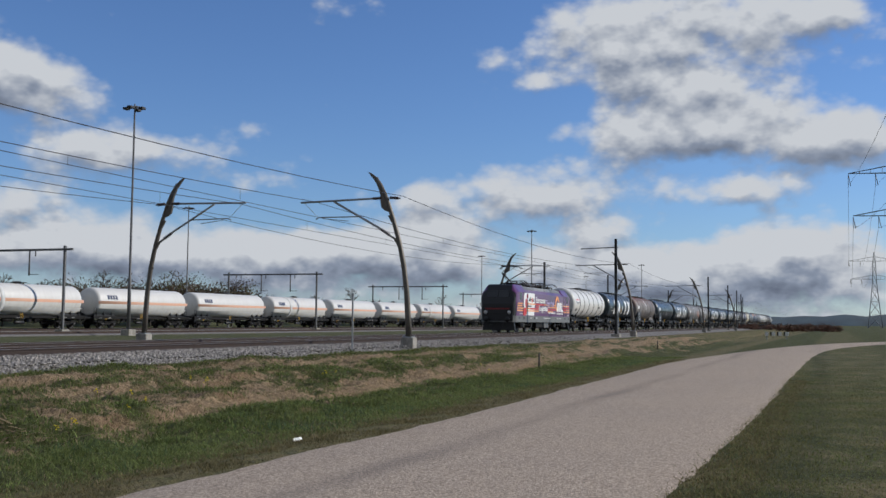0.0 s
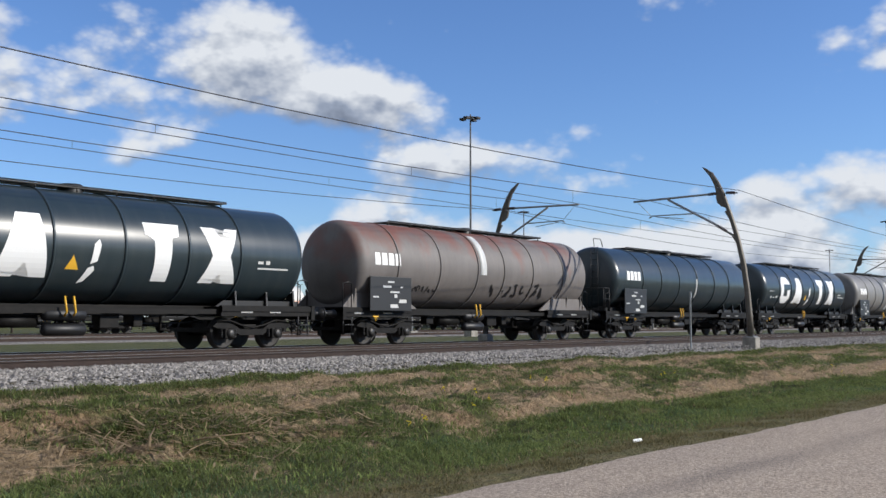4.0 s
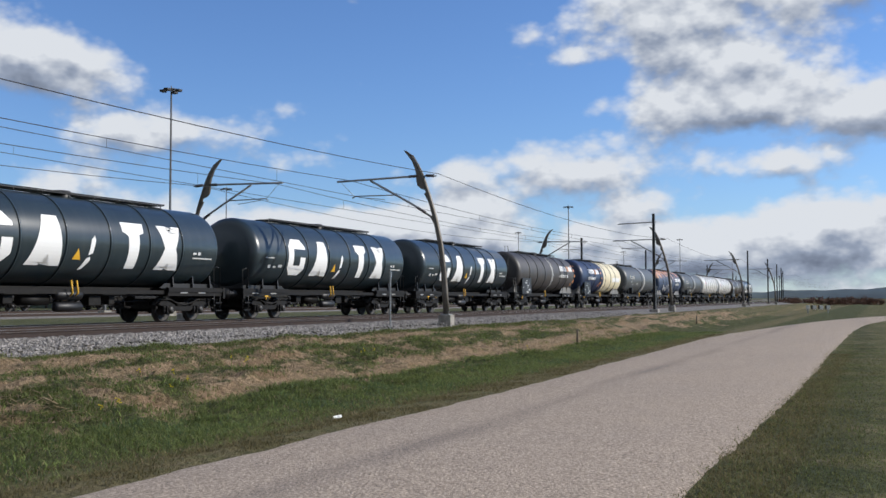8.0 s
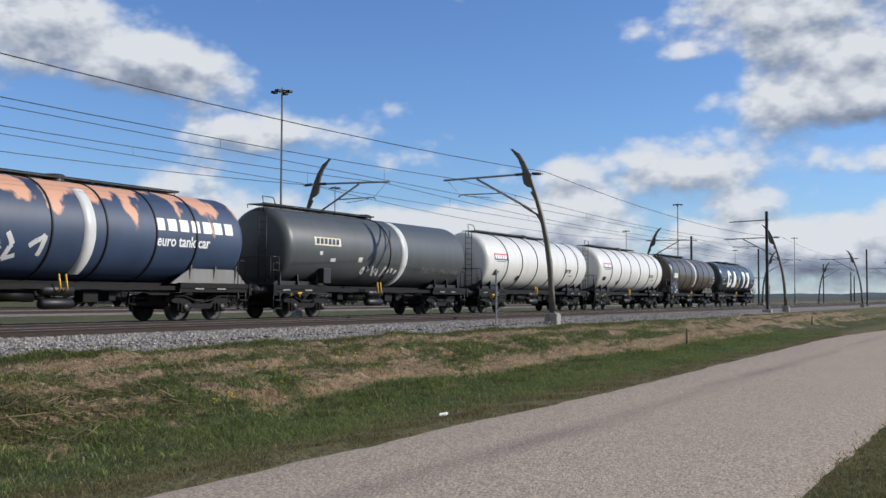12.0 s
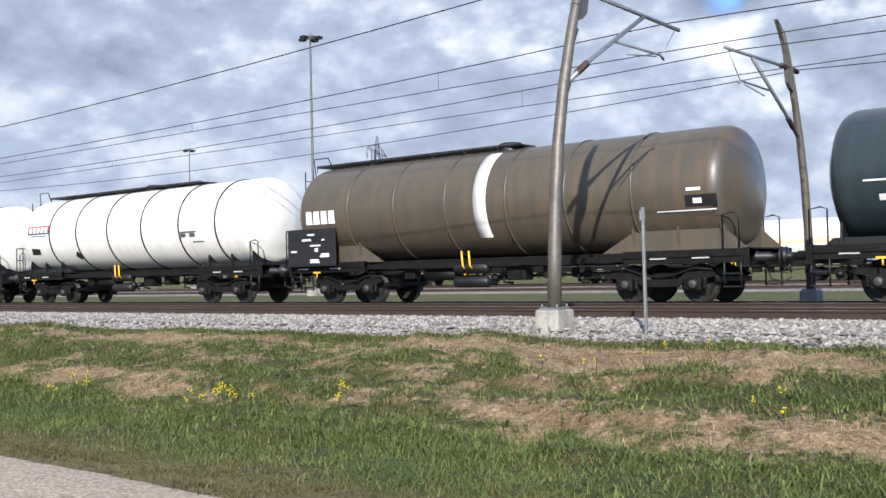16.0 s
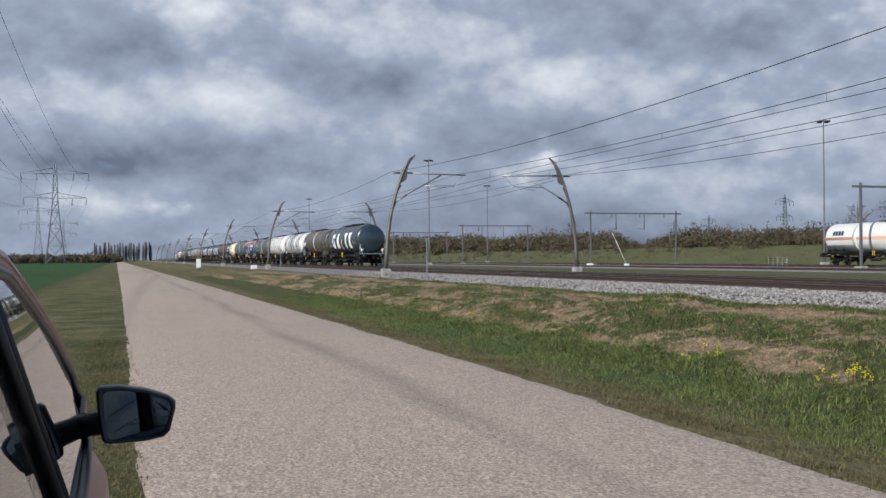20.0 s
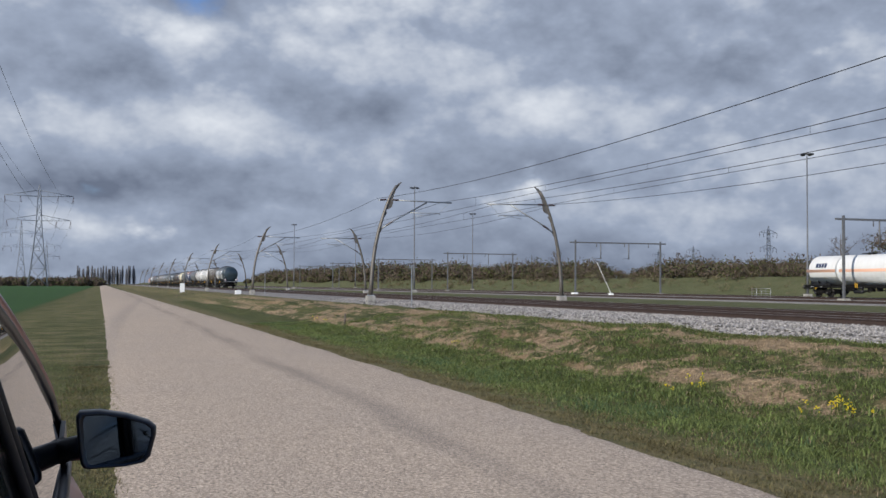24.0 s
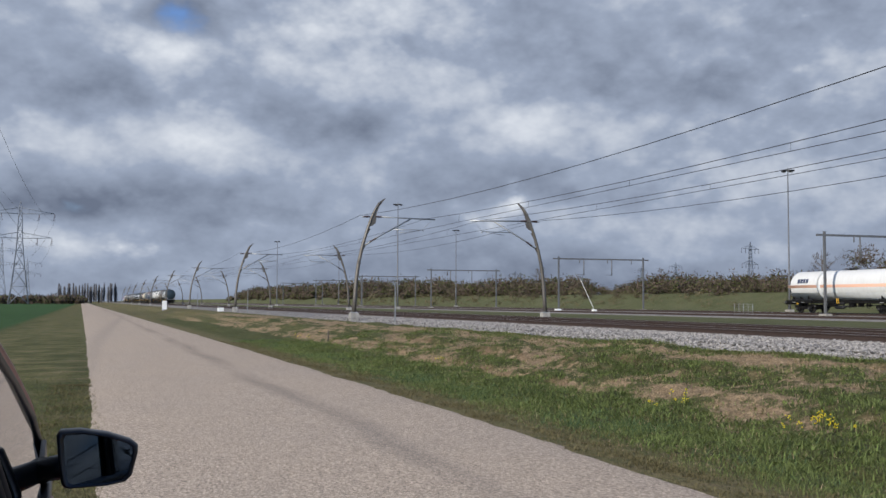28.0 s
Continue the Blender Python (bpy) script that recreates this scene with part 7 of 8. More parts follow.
# ---- grass, flowers, stones ----
def blades(name, mat, label, count, seed, region, height, width, keep, per=4, spread=0.06):
    """Many small bent blades in tufts, one object."""
    rng = np.random.default_rng(seed)
    x0, x1, y0, y1 = region
    near = rng.random(count) < 0.6
    xs = np.where(near, np.clip(rng.normal((x0 + x1) / 2, (x1 - x0) / 3.6, count), x0, x1), rng.uniform(x0, x1, count))
    ys = rng.uniform(y0, y1, count)
    luck = rng.random(count)
    tufts = []
    for x, y, u in zip(xs.tolist(), ys.tolist(), luck.tolist()):
        k = keep(x, y)
        if u < k:
            tufts.append((x, y, ground_z(x, y), k))
    t = np.repeat(np.array(tufts), per, axis=0)
    n = len(t)
    hh = height * np.repeat(rng.uniform(0.4, 1.5, len(tufts)), per) * (0.6 + 0.7 * np.minimum(t[:, 3], 1.0)) * rng.uniform(0.55, 1.1, n)
    bx, by = t[:, 0] + rng.normal(0, spread, n), t[:, 1] + rng.normal(0, spread, n)
    gz = t[:, 2]
    a = rng.uniform(0, math.tau, n)
    lean = rng.uniform(0.5, 3.0, n) * hh
    w = width * rng.uniform(0.6, 1.4, n)
    cx, cy = np.cos(a), np.sin(a)
    v = np.empty((n, 5, 3))
    v[:, 0] = np.column_stack([bx - cy * w, by + cx * w, gz - 0.02])
    v[:, 1] = np.column_stack([bx + cy * w, by - cx * w, gz - 0.02])
    v[:, 2] = np.column_stack([bx + cx * lean * 0.4 + cy * w * 0.7, by + cy * lean * 0.4 - cx * w * 0.7, gz + hh * 0.6])
    v[:, 3] = np.column_stack([bx + cx * lean * 0.4 - cy * w * 0.7, by + cy * lean * 0.4 + cx * w * 0.7, gz + hh * 0.6])
    v[:, 4] = np.column_stack([bx + cx * lean, by + cy * lean, gz + hh])
    i = np.arange(n)[:, None] * 5
    me = bpy.data.meshes.new(name)
    me.vertices.add(n * 5)
    me.vertices.foreach_set("co", v.ravel())
    me.loops.add(n * 7)
    me.loops.foreach_set("vertex_index", (i + np.array([[0, 1, 2, 3, 3, 2, 4]])).ravel())
    me.polygons.add(n * 2)
    me.polygons.foreach_set("loop_start", (np.arange(n)[:, None] * 7 + np.array([[0, 4]])).ravel())
    me.materials.append(mat)
    me.update(calc_edges=True)
    tagged(new(name, me), label, "grass", kind="stuff")


def off_road(x, y):
    a, b = road_edges(x)
    return y < a + 0.03 or y > b - 0.02


def build_grass():
    def lush(x, y):
        k = 0.62 + 0.9 * noise.noise((x * 0.45, y * 0.7, 2.0)) + 0.5 * noise.noise((x * 1.6, y * 1.9, 6.0))
        return max(0.0, min(1.0, (1.2 - abs(y - 6.6) * 0.5) * k + 0.05)) * min(1.0, max(0.0, (y - road_edges(x)[1] - 0.55) / 0.6))
    def mats(x, y):
        """Green mats of turf on the bank, thick to their edges."""
        return max(0.0, cover(x, y) * 1.25 - 0.3)
    blades("long_grass", M["grass"], "fresh grass in tufts along the foot of the bank", 56000, 1, (-42, 50, 5.4, 9.0), 0.052, 0.0034, lush, 7, 0.13)
    blades("blue_grass", M["grass_blue"], "blue-green grass tufts in the ditch below the bank", 9000, 12, (-42, 50, 5.6, 7.8), 0.075, 0.0036, lambda x, y: lush(x + 40, y) ** 2, 7, 0.12)
    blades("grass_clumps", M["grass_dark"], "dark green weeds in clumps on the bank", 42000, 2, (-40, 46, 7.0, 14.8), 0.060, 0.007, mats, 8, 0.10)
    blades("low_herbs", M["herb"], "low broad-leaved weeds along the foot of the bank", 40000, 13, (-40, 46, 6.0, 13.6), 0.052, 0.0085, lambda x, y: 0.75 * mats(x, y) * (0.4 + max(0.0, noise.noise((x * 1.2, y * 1.6, 3.0)) * 1.6)), 6, 0.10)
    blades("dry_grass", M["straw"], "dry straw-coloured dead grass on the bank", 40000, 3, (-40, 46, 5.4, 14.6), 0.050, 0.0034, lambda x, y: 0.22 + 0.65 * (1 - cover(x, y)), 6, 0.16)
    blades("bank_turf", M["turf_olive"], "thin olive turf beside the ballast", 12000, 4, (-45, 50, 13.2, 15.1), 0.05, 0.006, lambda x, y: 0.8, 5, 0.08)
    edge = lambda x, y: 0.9 * (0.5 + noise.noise((x * 1.1, y * 2.0, 1.0))) if off_road(x, y) else 0.0
    blades("verge_edge", M["turf_brown"], "short worn brownish turf along the road edge", 30000, 5, (-40, 45, 4.4, 6.2), 0.035, 0.004, edge, 6, 0.05)
    ends = lambda x, y: min(1.0, max(0.0, (46 - x) / 26)) * min(1.0, max(0.0, (x + 28) / 14)) * min(1.0, max(0.0, (y + 4.4) / 0.8))
    free = lambda x, y: off_road(x, y) and not (-5.1 < x < -0.3 and y < -0.1)
    green = lambda x, y: ends(x, y) * max(0.0, 0.42 + 1.0 * noise.noise((x * 0.5, y * 0.9, 8.0))) if free(x, y) else 0.0
    worn = lambda x, y: ends(x, y) * max(0.0, 0.55 - 0.8 * noise.noise((x * 0.5, y * 0.9, 8.0)) + (0.3 if y > -0.9 else 0.0)) if free(x, y) else 0.0
    blades("verge_grass", M["grass_dark"], "short mown grass on the roadside verge", 30000, 6, (-30, 50, -4.4, 0.1), 0.03, 0.0036, green, 5, 0.14)
    blades("verge_olive", M["turf_olive"], "olive worn turf on the roadside verge", 34000, 7, (-30, 50, -4.4, 0.3), 0.028, 0.0036, worn, 5, 0.12)
    blades("verge_brown", M["turf_brown"], "short worn brownish turf along the near road edge", 8000, 8, (-20, 30, -0.5, 0.3), 0.03, 0.004, lambda x, y: 0.8 if free(x, y) else 0.0, 5, 0.05)


def build_flowers():
    rnd = random.Random(7)
    spots = [(-10.4, 8.3, 16, 0.55), (-13.0, 8.0, 8, 0.6), (-9.0, 8.9, 4, 0.5), (-26, 8.8, 5, 0.5), (-42, 8.5, 7, 0.7), (14, 9.2, 4, 0.8), (11.5, 8.3, 3, 0.6), (17.5, 10.2, 3, 0.5), (22, 10.2, 3, 0.6), (31, 8.8, 3, 0.6), (-4, 9.3, 3, 1.0), (-7, 12.3, 8, 1.4), (-1.5, 8.0, 3, 0.8)]
    for x, y, n, s in spots:
        f = thing("wild_flower", "yellow flowering mustard plant among the grass", "flower", (x, y, ground_z(x, y)), "yellow flowers")
        bm, bp = bmesh.new(), bmesh.new()
        for _ in range(n):
            dx, dy, h = rnd.gauss(0, s * 0.5), rnd.gauss(0, s * 0.4), rnd.uniform(0.10, 0.26)
            gz = ground_z(x + dx, y + dy) - ground_z(x, y)
            tube(bm, [(dx, dy, gz - 0.03), (dx + 0.02, dy, gz + h)], 0.006, 4)
            for _ in range(6):
                a, r, z = rnd.uniform(0, math.tau), rnd.uniform(0, 0.04), gz + h + rnd.uniform(-0.05, 0.02)
                px, py = dx + r * math.cos(a), dy + r * math.sin(a)
                lathe(bp, [(z - 0.009, 0.0), (z, 0.013), (z + 0.009, 0.0)], 5, "z", origin=(px, py, 0), smooth=False)
        tagged(part("foliage", bm, M["grass_dark"], f), kind="stuff")
        tagged(part("blossom", bp, M["petal"], f, "bright yellow petals"), kind="stuff")


def build_stones():
    rng = np.random.default_rng(11)
    verts, faces = [], []
    oct_ = [(1, 0, 0), (-1, 0, 0), (0, 1, 0), (0, -1, 0), (0, 0, 1), (0, 0, -1)]
    of = [(0, 2, 4), (2, 1, 4), (1, 3, 4), (3, 0, 4), (2, 0, 5), (1, 2, 5), (3, 1, 5), (0, 3, 5)]
    prof = [(15.2, 0.48), (15.3, 0.50), (16.7, 0.64), (17.6, 0.70), (26.2, 0.70)]
    for _ in range(52000):
        x = rng.normal(0, 26) if rng.random() < 0.65 else rng.uniform(-75, 75)
        if abs(x) > 78:
            continue
        y = 15.12 + 3.8 * rng.random() ** 1.2
        for (a, za), (b, zb) in zip(prof, prof[1:]):
            if a <= y <= b:
                z = za + (zb - za) * (y - a) / (b - a)
                break
        s = rng.uniform(0.024, 0.058)
        n = len(verts)
        q = rng.uniform(0.6, 1.3, (6,))
        c, d = math.cos(rng.uniform(0, 3.1)), math.sin(rng.uniform(0, 3.1))
        for (ux, uy, uz), k in zip(oct_, q):
            verts.append((x + (ux * c - uy * d) * s * k * 1.3, y + (ux * d + uy * c) * s * k, z + 0.005 + uz * s * k * 0.8))
        faces += [tuple(n + i for i in f) for f in of]
    tagged(new("ballast_stones", pydata("ballast_stones", verts, faces, M["stone"])), "angular grey ballast stones beside the rails", "stones", kind="stuff")


def build_sleepers():
    me = None
    trk = [o for o in scene.objects if o.name.startswith("railway_track")][:2]
    for tr in trk:
        bm = bmesh.new()
        box(bm, -0.13, 0.13, -1.28, 1.28, -0.30, -0.165)
        me = me or mesh_of(bm, M["sleeper"], "sleeper")
        for k in range(-110, 120):
            part("sleeper", me, tr, at=pose(k * 0.6, 0, 0))
        if me.users == 0:
            bm.free()


def build_litter():
    rnd = random.Random(3)
    # loose dead branches and stalks on the bank
    for x, y, l, a, r in ((15.2, 10.6, 1.3, 0.5, 0.018), (17.0, 10.9, 0.9, 0.7, 0.012), (7.6, 9.4, 1.2, 0.9, 0.02), (8.4, 9.2, 0.9, -0.6, 0.016), (-6.6, 12.4, 1.1, 0.5, 0.016), (-3.2, 11.6, 0.8, 0.4, 0.014), (9.4, 9.7, 1.0, 0.2, 0.013)):
        z = ground_z(x, y)
        bm = bmesh.new()
        dx, dy = l / 2 * math.cos(a), l / 2 * math.sin(a)
        tube(bm, [(-dx, -dy, 0.02), (0, 0.04, 0.08), (dx, dy, 0.12)], [r, r * 0.8, r * 0.4], 6)
        solid("dead_branch", bm, M["straw"], "dry pale dead branch lying on the bank", "branch", "dead branches", at=(x, y, z))
    verts, faces = [], []
    for _ in range(900):
        x, y = rnd.gauss(8.4, 1.6), rnd.gauss(9.7, 0.9)
        z = ground_z(x, y)
        a, l, w = rnd.uniform(0, math.tau), rnd.uniform(0.08, 0.32), rnd.uniform(0.006, 0.016)
        c, s = math.cos(a), math.sin(a)
        n = len(verts)
        z1, z2 = z + rnd.uniform(0.01, 0.05), z + rnd.uniform(0.02, 0.12)
        verts += [(x - c * l - s * w, y - s * l + c * w, z1), (x - c * l + s * w, y - s * l - c * w, z1), (x + c * l + s * w, y + s * l - c * w, z2), (x + c * l - s * w, y + s * l + c * w, z2)]
        faces.append((n, n + 1, n + 2, n + 3))
    tagged(new("cut_reed", pydata("cut_reed", verts, faces, M["straw"])), "heap of cut dry stalks on the bank", "dry stalks", kind="stuff")
    bm = bmesh.new()
    sweep(bm, [[(x, w, 0.02), (x, w * 0.5, 0.05), (x, -w, 0.02), (x, 0, 0.0)] for x, w in ((-0.11, 0.012), (-0.05, 0.03), (0.05, 0.028), (0.11, 0.012))])
    solid("litter_bottle", bm, M["board"], "crushed white plastic litter in the grass", "litter", at=(12.3, 5.45, ground_z(12.3, 5.45)))


# ---- line-side furniture ----
def build_posts():
    for x in (88, 36.0, -8.55, -54.6, -109, -160):
        bm = bmesh.new()
        box(bm, -0.022, 0.022, -0.03, 0.03, 0.0, 2.25, 0.006)
        box(bm, -0.045, 0.045, -0.045, -0.03, 2.02, 2.2)
        solid("marker_post", bm, M["galv"], "slim grey steel marker post in the ballast", "post", "marker posts", at=(x, 16.0, 0.52))
    for x, y, h in ((34.3, 8.2, 0.55), (62, 8.6, 0.5), (-40, 9.0, 0.5)):
        bm = bmesh.new()
        tube(bm, [(0, 0, -0.1), (0.06, 0, h)], 0.035, 6)
        solid("wooden_stake", bm, M["bark"], "short leaning weathered stake on the bank", "stake", "stakes", at=(x, y, ground_z(x, y)))
    # striped barrier where the road bends away
    bar = thing("road_barrier", "low white and dark striped road barrier", "barrier", (116, 4.6, ground_z(116, 4.6)))
    for k in range(7):
        bm = bmesh.new()
        box(bm, -0.06, 0.06, -1.2 + k * 0.34, -1.2 + k * 0.34 + (0.34 if k % 2 == 0 else 0.16), 0.35, 0.75)
        part("stripe", bm, M["board"] if k % 2 == 0 else M["dark_steel"], bar)
    for y in (-1.0, 1.0):
        bm = bmesh.new()
        box(bm, -0.05, 0.05, y - 0.05, y + 0.05, -0.1, 0.36)
        part("leg", bm, M["galv"], bar)
    # straight steel poles of the branch further along
    for x, y in ((86.6, 15.9), (160, 16.5), (196, 17.0), (226, 18.0), (255, 19.5), (285, 21.5), (312, 24), (340, 27), (370, 31), (118, 30.5), (152, 30.0), (225, 32), (300, 36), (340, 40), (380, 45)):
        p = thing("straight_pole", "dark straight steel overhead line pole", "pole", (x, y, 0.45), "straight poles")
        bm = bmesh.new()
        box(bm, -0.11, 0.11, -0.10, 0.10, 0.0, 8.3)
        part("shaft", bm, M["dark_steel"], p)
        bm = bmesh.new()
        box(bm, -0.4, 0.4, -0.35, 0.35, -0.3, 0.35, 0.03)
        part("footing", bm, M["concrete"], p)
        if y < 16.2:
            bm = bmesh.new()
            tube(bm, [(0, -0.2, 7.6), (0, 3.0, 7.5)], 0.05, 6)
            part("bracket", bm, M["galv"], p)
    # white cabinets and a stop fence beyond the line
    for x, y, w, h, m in ((-112, 13.6, 0.7, 0.45, "board"), (-150, 10.5, 0.6, 1.25, "board"), (-123, 58, 0.7, 0.5, "board")):
        c = thing("line_cabinet", "small pale equipment cabinet beside the line", "cabinet", (x, y, ground_z(x, y)), "cabinets")
        bm = bmesh.new()
        box(bm, -w / 2, w / 2, -0.3, 0.3, 0.05, h, 0.02)
        part("housing", bm, M[m], c)
        bm = bmesh.new()
        box(bm, -w / 2 - 0.05, w / 2 + 0.05, -0.34, 0.34, -0.1, 0.05)
        part("plinth", bm, M["concrete"], c)
    f = thing("mesh_fence", "short pale wire mesh fence in the yard", "fence", (-92, 64.5, 0.37))
    for k in range(5):
        bm = bmesh.new()
        tube(bm, [(-1.6 + k * 0.8, 0, -0.1), (-1.6 + k * 0.8, 0, 1.25)], 0.02, 6)
        part("post", bm, M["galv"], f)
    for k in range(5):
        bm = bmesh.new()
        tube(bm, [(-1.6, 0, 0.15 + k * 0.26), (1.6, 0, 0.15 + k * 0.26)], 0.014, 4)
        part("rail", bm, M["galv"], f)
    # stay pole near a yard portal
    bm = bmesh.new()
    tube(bm, [(-4.2, 0, 4.6), (0, 0, 0.3)], 0.03, 6)
    box(bm, -0.3, 0.3, -0.25, 0.25, 0.0, 0.4, 0.03)
    solid("stay_anchor", bm, M["board"], "leaning stay with pale anchor block", "anchor", at=(-126, 64.8, 0.37))


def build_pylon():
    p = thing("pylon", "grey lattice high-voltage pylon with crossarms", "pylon", group="pylons")
    H = 46.0
    lv = [(0, 4.2), (8, 3.2), (16, 2.3), (23, 1.6), (28, 1.2), (33, 1.0), (38, 0.85), (43, 0.5), (H, 0.1)]
    for sx in (-1, 1):
        for sy in (-1, 1):
            bm = bmesh.new()
            tube(bm, [(sx * w, sy * w, z) for z, w in lv], 0.16, 4)
            part("leg", bm, M["pylon"], p)
    bm = bmesh.new()
    for (z0, w0), (z1, w1) in zip(lv, lv[1:-1]):
        for a, b in (((-1, -1), (1, -1)), ((1, -1), (1, 1)), ((1, 1), (-1, 1)), ((-1, 1), (-1, -1))):
            tube(bm, [(a[0] * w0, a[1] * w0, z0), (b[0] * w1, b[1] * w1, z1)], 0.09, 4)
            tube(bm, [(b[0] * w0, b[1] * w0, z0), (a[0] * w1, a[1] * w1, z1)], 0.09, 4)
            tube(bm, [(a[0] * w1, a[1] * w1, z1), (b[0] * w1, b[1] * w1, z1)], 0.07, 4)
    part("bracing", bm, M["pylon"], p)
    for z, l in ((29.5, 13.5), (40.5, 14.5)):
        for s in (-1, 1):
            bm = bmesh.new()
            for q in (-0.8, 0.8):
                tube(bm, [(q, s * 0.9, z), (0, s * l, z + 0.3)], 0.10, 4)
                tube(bm, [(q * 0.8, s * 0.9, z + 2.6), (0, s * l, z + 0.3)], 0.10, 4)
            for k in range(1, 5):
                y = s * (0.9 + (l - 0.9) * k / 5)
                tube(bm, [(0, y, z), (0, y, z + 2.6 * (1 - k / 5) + 0.25)], 0.06, 4)
            part("crossarm", bm, M["pylon"], p)
            for k in (0.55, 1.0):
                bm = bmesh.new()
                tube(bm, [(0, s * l * k, z + 0.1), (0, s * (l * k - 0.6), z - 3.0)], 0.09, 5)
                tube(bm, [(0, s * l * k, z + 0.1), (0, s * (l * k + 0.0), z - 3.0)], 0.07, 5)
                part("insulator_string", bm, M["insulator"], p)
    return p


def build_power_line():
    p = build_pylon()
    p.matrix_basis = pose(-500, -28, 0)
    for x, y, s in ((-880, -62, 8), (287, -19.5, 0), (682, -24, 0), (-1180, -58, 8), (-110, -30, 0), (-640, 455, 30), (-985, 605, 30), (-1120, 640, 30), (-1360, 575, 30), (-223, 243, 30), (-1450, 590, 0)):
        copy_thing(p, pose(x, y, 0, 0, 0, s))
    towers = [(-880, -62), (-500, -28), (-110, -30), (287, -19.5), (682, -24)]
    w = thing("power_cable", "thin high-voltage cables strung between pylons", "cable", (0, 0, 0))
    for z, l in ((26.6, 13.5), (26.6, 7.5), (37.6, 14.5), (37.6, 8.0)):
        for s in (-1, 1):
            bm = bmesh.new()
            pts = []
            for (xa, ya), (xb, yb) in zip(towers, towers[1:]):
                for k in range(16):
                    f = k / 16
                    pts.append((xa + (xb - xa) * f, ya + (yb - ya) * f + s * l, z - 9.0 * 4 * f * (1 - f) * 0.8))
            tube(bm, pts, 0.035, 4)
            part("conductor", bm, M["wire"], w)


# ---- trees ----
def bare_tree(seed, h, spread):
    """Trunk and limbs that fork down to fine twigs."""
    rnd = random.Random(seed)
    bt, bw = bmesh.new(), bmesh.new()

    def limb(p, d, l, r, depth):
        q = p + d * l * 0.5 + Vector((rnd.gauss(0, 0.05), rnd.gauss(0, 0.05), 0.03)) * l
        e = p + d * l
        if depth >= 2:
            tube(bt, [p, q, e], [r, r * 0.75, r * 0.45], 5, False)
        else:
            n = d.cross(Vector((rnd.random() + 0.1, rnd.random(), rnd.random()))).normalized() * max(r, 0.012)
            bw.faces.new([bw.verts.new(v) for v in (p - n, p + n, q + n * 0.7, e, q - n * 0.7)])
        if depth == 0:
            return
        for k in range(5 if depth > 1 else 4):
            f = rnd.uniform(0.3, 1.0)
            s = p.lerp(q, f * 2) if f < 0.5 else q.lerp(e, f * 2 - 1)
            side = Vector((rnd.gauss(0, 1), rnd.gauss(0, 1), rnd.gauss(0.15, 0.5))).normalized()
            limb(s, (d * 0.75 + side * 0.75 + Vector((0, 0, 0.15))).normalized(), l * rnd.uniform(0.45, 0.7), r * 0.45, depth - 1)

    tube(bt, [(0, 0, -0.3), (0.05, 0.02, h * 0.3), (0.0, 0.1, h * 0.6), (0.1, 0.1, h * 0.85)], [h * 0.02, h * 0.015, h * 0.009, h * 0.003], 7)
    for k in range(13):
        z0 = h * (0.12 + 0.68 * k / 13 + rnd.uniform(-0.03, 0.03))
        a = k * 2.4 + rnd.uniform(-0.4, 0.4)
        l = spread * rnd.uniform(0.55, 0.9) * (1.15 - z0 / h)
        limb(Vector((0, 0, z0)), Vector((math.cos(a), math.sin(a), rnd.uniform(0.5, 1.3))).normalized(), l, h * 0.006, 3)
    return bt, bw


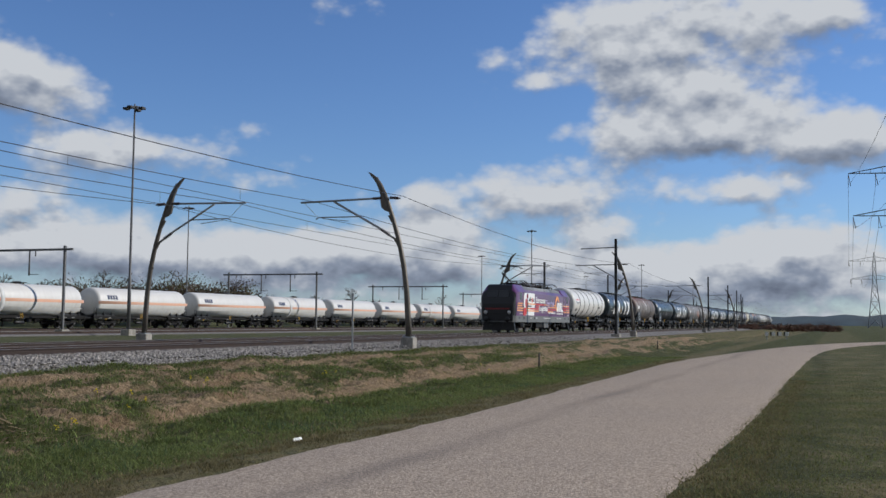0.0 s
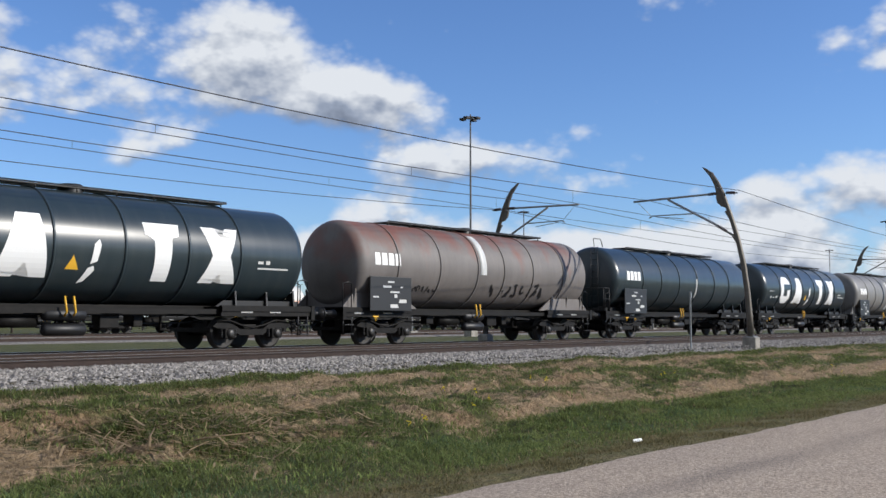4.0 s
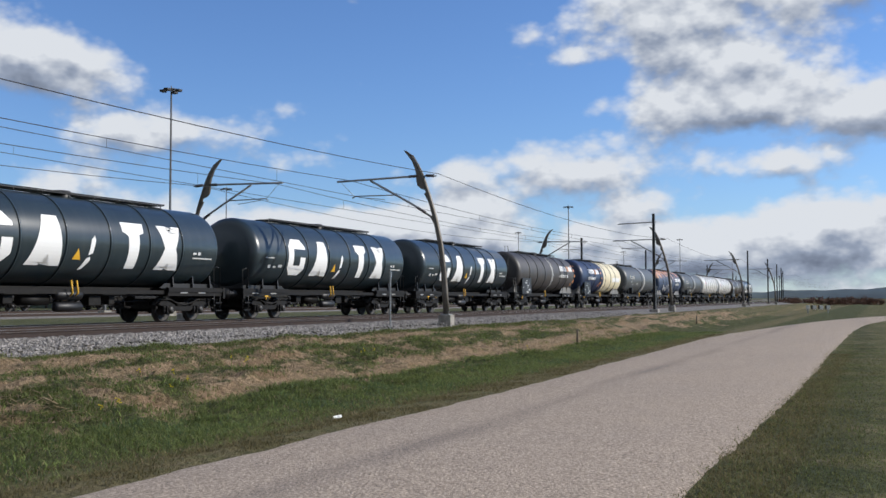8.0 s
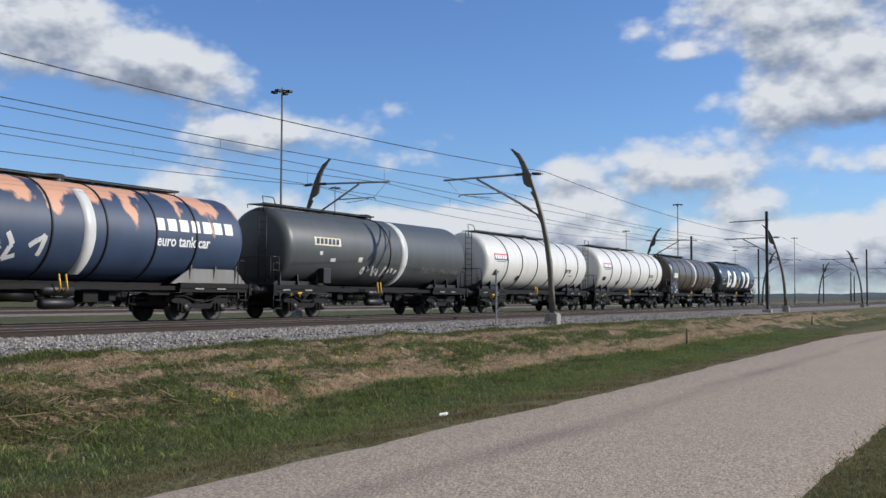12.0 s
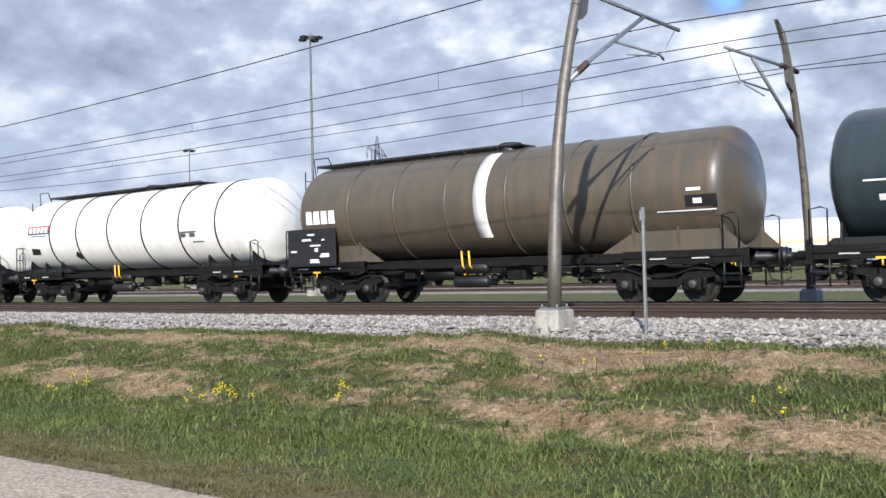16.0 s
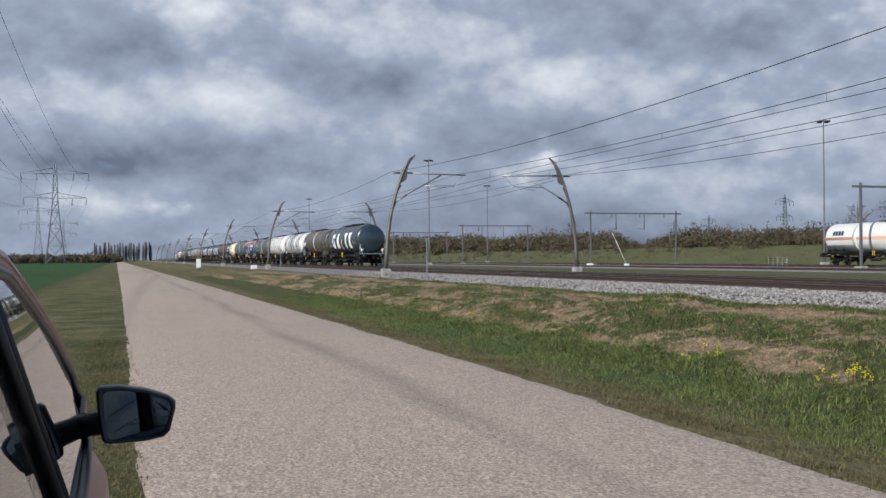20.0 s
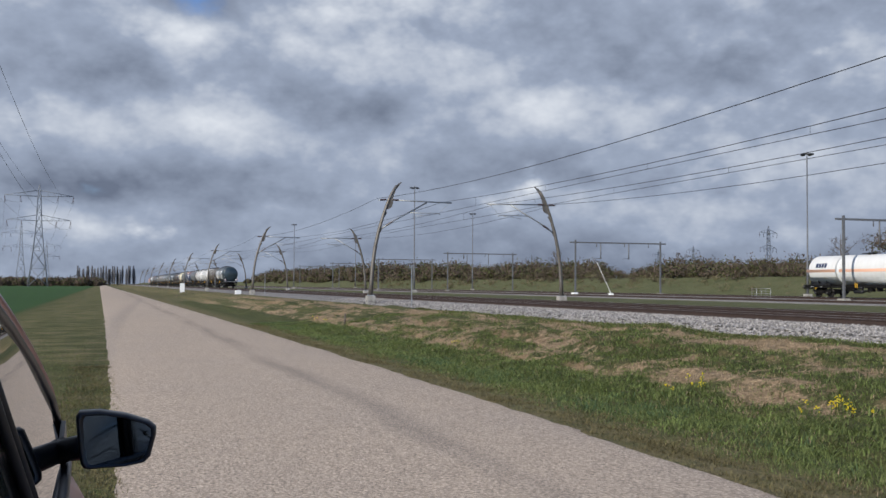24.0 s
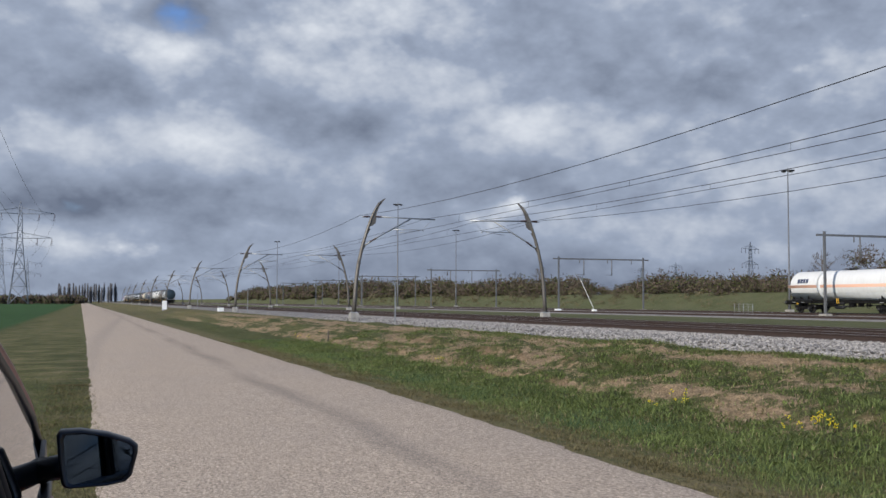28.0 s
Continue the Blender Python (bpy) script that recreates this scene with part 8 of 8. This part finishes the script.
def build_trees():
    proto = []
    for s, h, sp in ((1, 9.5, 3.4), (2, 7.5, 3.2), (3, 11.0, 3.6)):
        t = thing("bare_tree", "bare early-spring tree with fine twigs behind the yard", "tree", (0, 500 + s * 40, 0.4), "bare trees")
        a, b = bare_tree(s, h, sp)
        part("trunk", a, M["bark"], t)
        part("crown", b, M["twig"], t)
        proto.append(t)
    rnd = random.Random(9)
    first = dict()
    k = 0
    for x in list(range(48, 150, 8)) + [158, 171, 186, 206, 222, 240, 262, 290, 320] + [-68, -75, -80, -86, -92, -98, -105, -113, -140, -190, -260]:
        p = proto[k % 3]
        m = pose(x + rnd.uniform(-3, 3), 112 + rnd.uniform(-7, 14), 0.3 if x > -20 else 2.2, 0, 0, rnd.uniform(0, 360))
        if k < 3:
            p.matrix_basis = m
        else:
            copy_thing(p, m)
        k += 1

    def scrub(name, label, mat_pair, seed, n, place, size, brown=0.75):
        """Tangled low bushes: twigs and small leaf flakes in uneven mounds."""
        r = np.random.default_rng(seed)
        verts, faces = [[], []], [[], []]
        for _ in range(n):
            x, y, z, s = place(r)
            far = min(4.0, max(1.0, math.hypot(x, y) / 140))
            for _ in range(size):
                d = r.normal(0, 1, 3)
                d /= np.linalg.norm(d)
                rad = s * r.random() ** 0.55
                p = np.array([x, y, z]) + d * rad * np.array([1.25, 1.0, 0.85]) * (0.75 + 0.25 * math.sin(5 * d[0] + x) * math.cos(4 * d[2] + y)) + np.array([0, 0, s * 0.55])
                kk = 0 if r.random() < brown else 1
                w = far * min(s, 2.6) * (0.040 if kk else 0.075) * r.uniform(0.4, 1.6)
                u = r.normal(0, 1, 3)
                u /= np.linalg.norm(u)
                v = np.cross(u, d)
                v /= np.linalg.norm(v) + 1e-6
                q = len(verts[kk])
                t = w * (0.8 if kk else 0.30)
                verts[kk] += [tuple(p - u * w), tuple(p + v * t), tuple(p + u * w), tuple(p - v * t)]
                faces[kk].append((q, q + 1, q + 2, q + 3))
        for kk, m in enumerate(mat_pair):
            if verts[kk]:
                tagged(new(name, pydata(name, verts[kk], faces[kk], M[m])), label, "shrubs", kind="stuff")
    def right_bank(r):
        x = -75 - 700 * r.random() ** 1.5
        y = 97 + 24 * r.random() ** 0.45
        far = min(1.0, max(0.0, (-x - 160) / 250))
        return x, y, ground_z(x, y) - 0.2, r.uniform(1.5, 3.4) * (1.0 + 1.0 * far) * (0.5 if y < 102 else 1.0) * (0.85 + 0.5 * math.sin(x * 0.11) * math.sin(x * 0.037))
    scrub("bank_shrubs", "leafless brown shrubs with first green on a bank", ("twig", "leaf"), 31, 1300, right_bank, 330, 0.62)
    def slope(r):
        x = -70 - 330 * r.random() ** 1.3
        y = 93 + 14 * r.random()
        return x, y, ground_z(x, y) - 0.15, r.uniform(0.4, 1.3) * (0.8 + 0.5 * math.sin(x * 0.17) * math.sin(x * 0.05 + y * 0.3))
    scrub("slope_tussocks", "pale dry grass and low bramble on the far bank", ("straw_dull", "leaf"), 36, 700, slope, 110, 0.55)
    def wood(r):
        x = -r.uniform(62, 128)
        return x, r.uniform(108, 124), ground_z(x, 112) + r.uniform(0, 3.0), r.uniform(1.8, 3.6)
    scrub("bank_thicket", "tall leafless brown thicket on the end of the bank", ("twig", "leaf"), 35, 90, wood, 800, 0.85)
    def left_row(r):
        x = 124 + 250 * r.random() ** 1.4
        k = 1.0 if x < 178 else (0.72 if x < 215 else 0.55)
        return x, r.uniform(104, 126), r.uniform(1.0, 3.5), r.uniform(3.0, 6.2) * k * (0.9 + 0.3 * math.sin(x * 0.13) * math.sin(x * 0.051 + 1.0))
    scrub("yard_shrubs", "brown leafless thicket behind the parked wagons", ("twig", "leaf"), 32, 300, left_row, 900, 0.74)
    def hedge(r):
        return r.uniform(225, 330), r.uniform(-2, 22), 0.0, r.uniform(1.0, 1.8)
    scrub("far_hedge", "reddish brown hedge at the field's end", ("twig_red", "twig"), 33, 90, hedge, 240, 0.6)
    def far_left(r):
        return -r.uniform(520, 760), r.uniform(-85, 0), 0.0, r.uniform(2.5, 4.6)
    scrub("far_thicket", "dark distant thicket beyond the fields", ("twig", "leaf"), 34, 220, far_left, 200)
    # row of tall poplars far down the road
    pt = None
    for i in range(26):
        x, y = -760, -17 + i * 1.5
        h = 17 + rnd.uniform(-2.5, 2.5)
        if pt is None:
            pt = thing("poplar", "tall slim leafless poplar in a distant row", "tree", (x, y, 0), "poplar row")
            bm, bw = bmesh.new(), bmesh.new()
            tube(bm, [(0, 0, -0.3), (0, 0, 13)], [0.22, 0.05], 6)
            for k in range(1200):
                z = rnd.uniform(1, 12.5)
                a, l = rnd.uniform(0, math.tau), rnd.uniform(0.4, 1.3) * (1 - abs(z - 6) / 10)
                q = Vector((0.5 * l * math.cos(a), 0.5 * l * math.sin(a), z))
                e = q + Vector((l * math.cos(a), l * math.sin(a), 1.6))
                n = Vector((-math.sin(a), math.cos(a), 0)) * 0.05
                bw.faces.new([bw.verts.new(v) for v in (q - n, q + n, e)])
            part("trunk", bm, M["bark"], pt)
            part("crown", bw, M["twig_hazy"], pt)
        else:
            copy_thing(pt, pose(x + rnd.uniform(-4, 4), y + rnd.uniform(-0.8, 0.8), rnd.uniform(-2.5, 0.5), 0, 0, rnd.uniform(0, 360)))


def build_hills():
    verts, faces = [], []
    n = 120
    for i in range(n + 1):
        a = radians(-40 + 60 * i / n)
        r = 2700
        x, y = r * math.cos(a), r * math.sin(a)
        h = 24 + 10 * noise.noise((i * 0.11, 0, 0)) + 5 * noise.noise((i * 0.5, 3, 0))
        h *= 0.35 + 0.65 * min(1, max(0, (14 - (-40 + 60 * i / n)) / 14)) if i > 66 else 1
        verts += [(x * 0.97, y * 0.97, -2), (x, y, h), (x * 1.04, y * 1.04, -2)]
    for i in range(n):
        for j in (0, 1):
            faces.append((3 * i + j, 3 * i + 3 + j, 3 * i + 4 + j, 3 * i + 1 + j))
    tagged(new("backdrop", pydata("backdrop", verts, faces, M["hill"], True)), "low wooded hills on the horizon, distance haze put into their colour as blue", "hills", kind="structure")


build_ground()
build_road()
build_tracks()
build_overhead()
pp = build_portal(77.8)
for x in (128, 177.5, 228, 280, 335, -80.6, -138.6, -198, -253, -308, -363, 25):
    copy_thing(pp, pose(x, 0, 0.38))
lp = build_lamp((69.7, 52, 0.36))
for x, y in ((188.8, 52), (308, 52), (427, 52), (-54, 52), (-176, 52), (-298, 52), (136, 92), (258, 85), (380, 85), (-112.7, 86), (-235, 84), (-357, 84)):
    copy_thing(lp, pose(x, y, 0.36))
build_train()
build_loco()
build_parked()
build_car()
build_posts()
build_power_line()
build_trees()
build_hills()
build_stones()
build_grass()
build_flowers()
build_litter()
build_sleepers()


def motions():
    for ob, u in MOVERS:
        walk(ob, [(t, pose(u - SPEED * t + (2.0 if t > 14 else 0.0), TRACK_2, RAIL_TOP)) for t in (0.0, 6.0, 12.0, 13.5, 15.5, 17.0, 22.0, 28.0)])


motions()
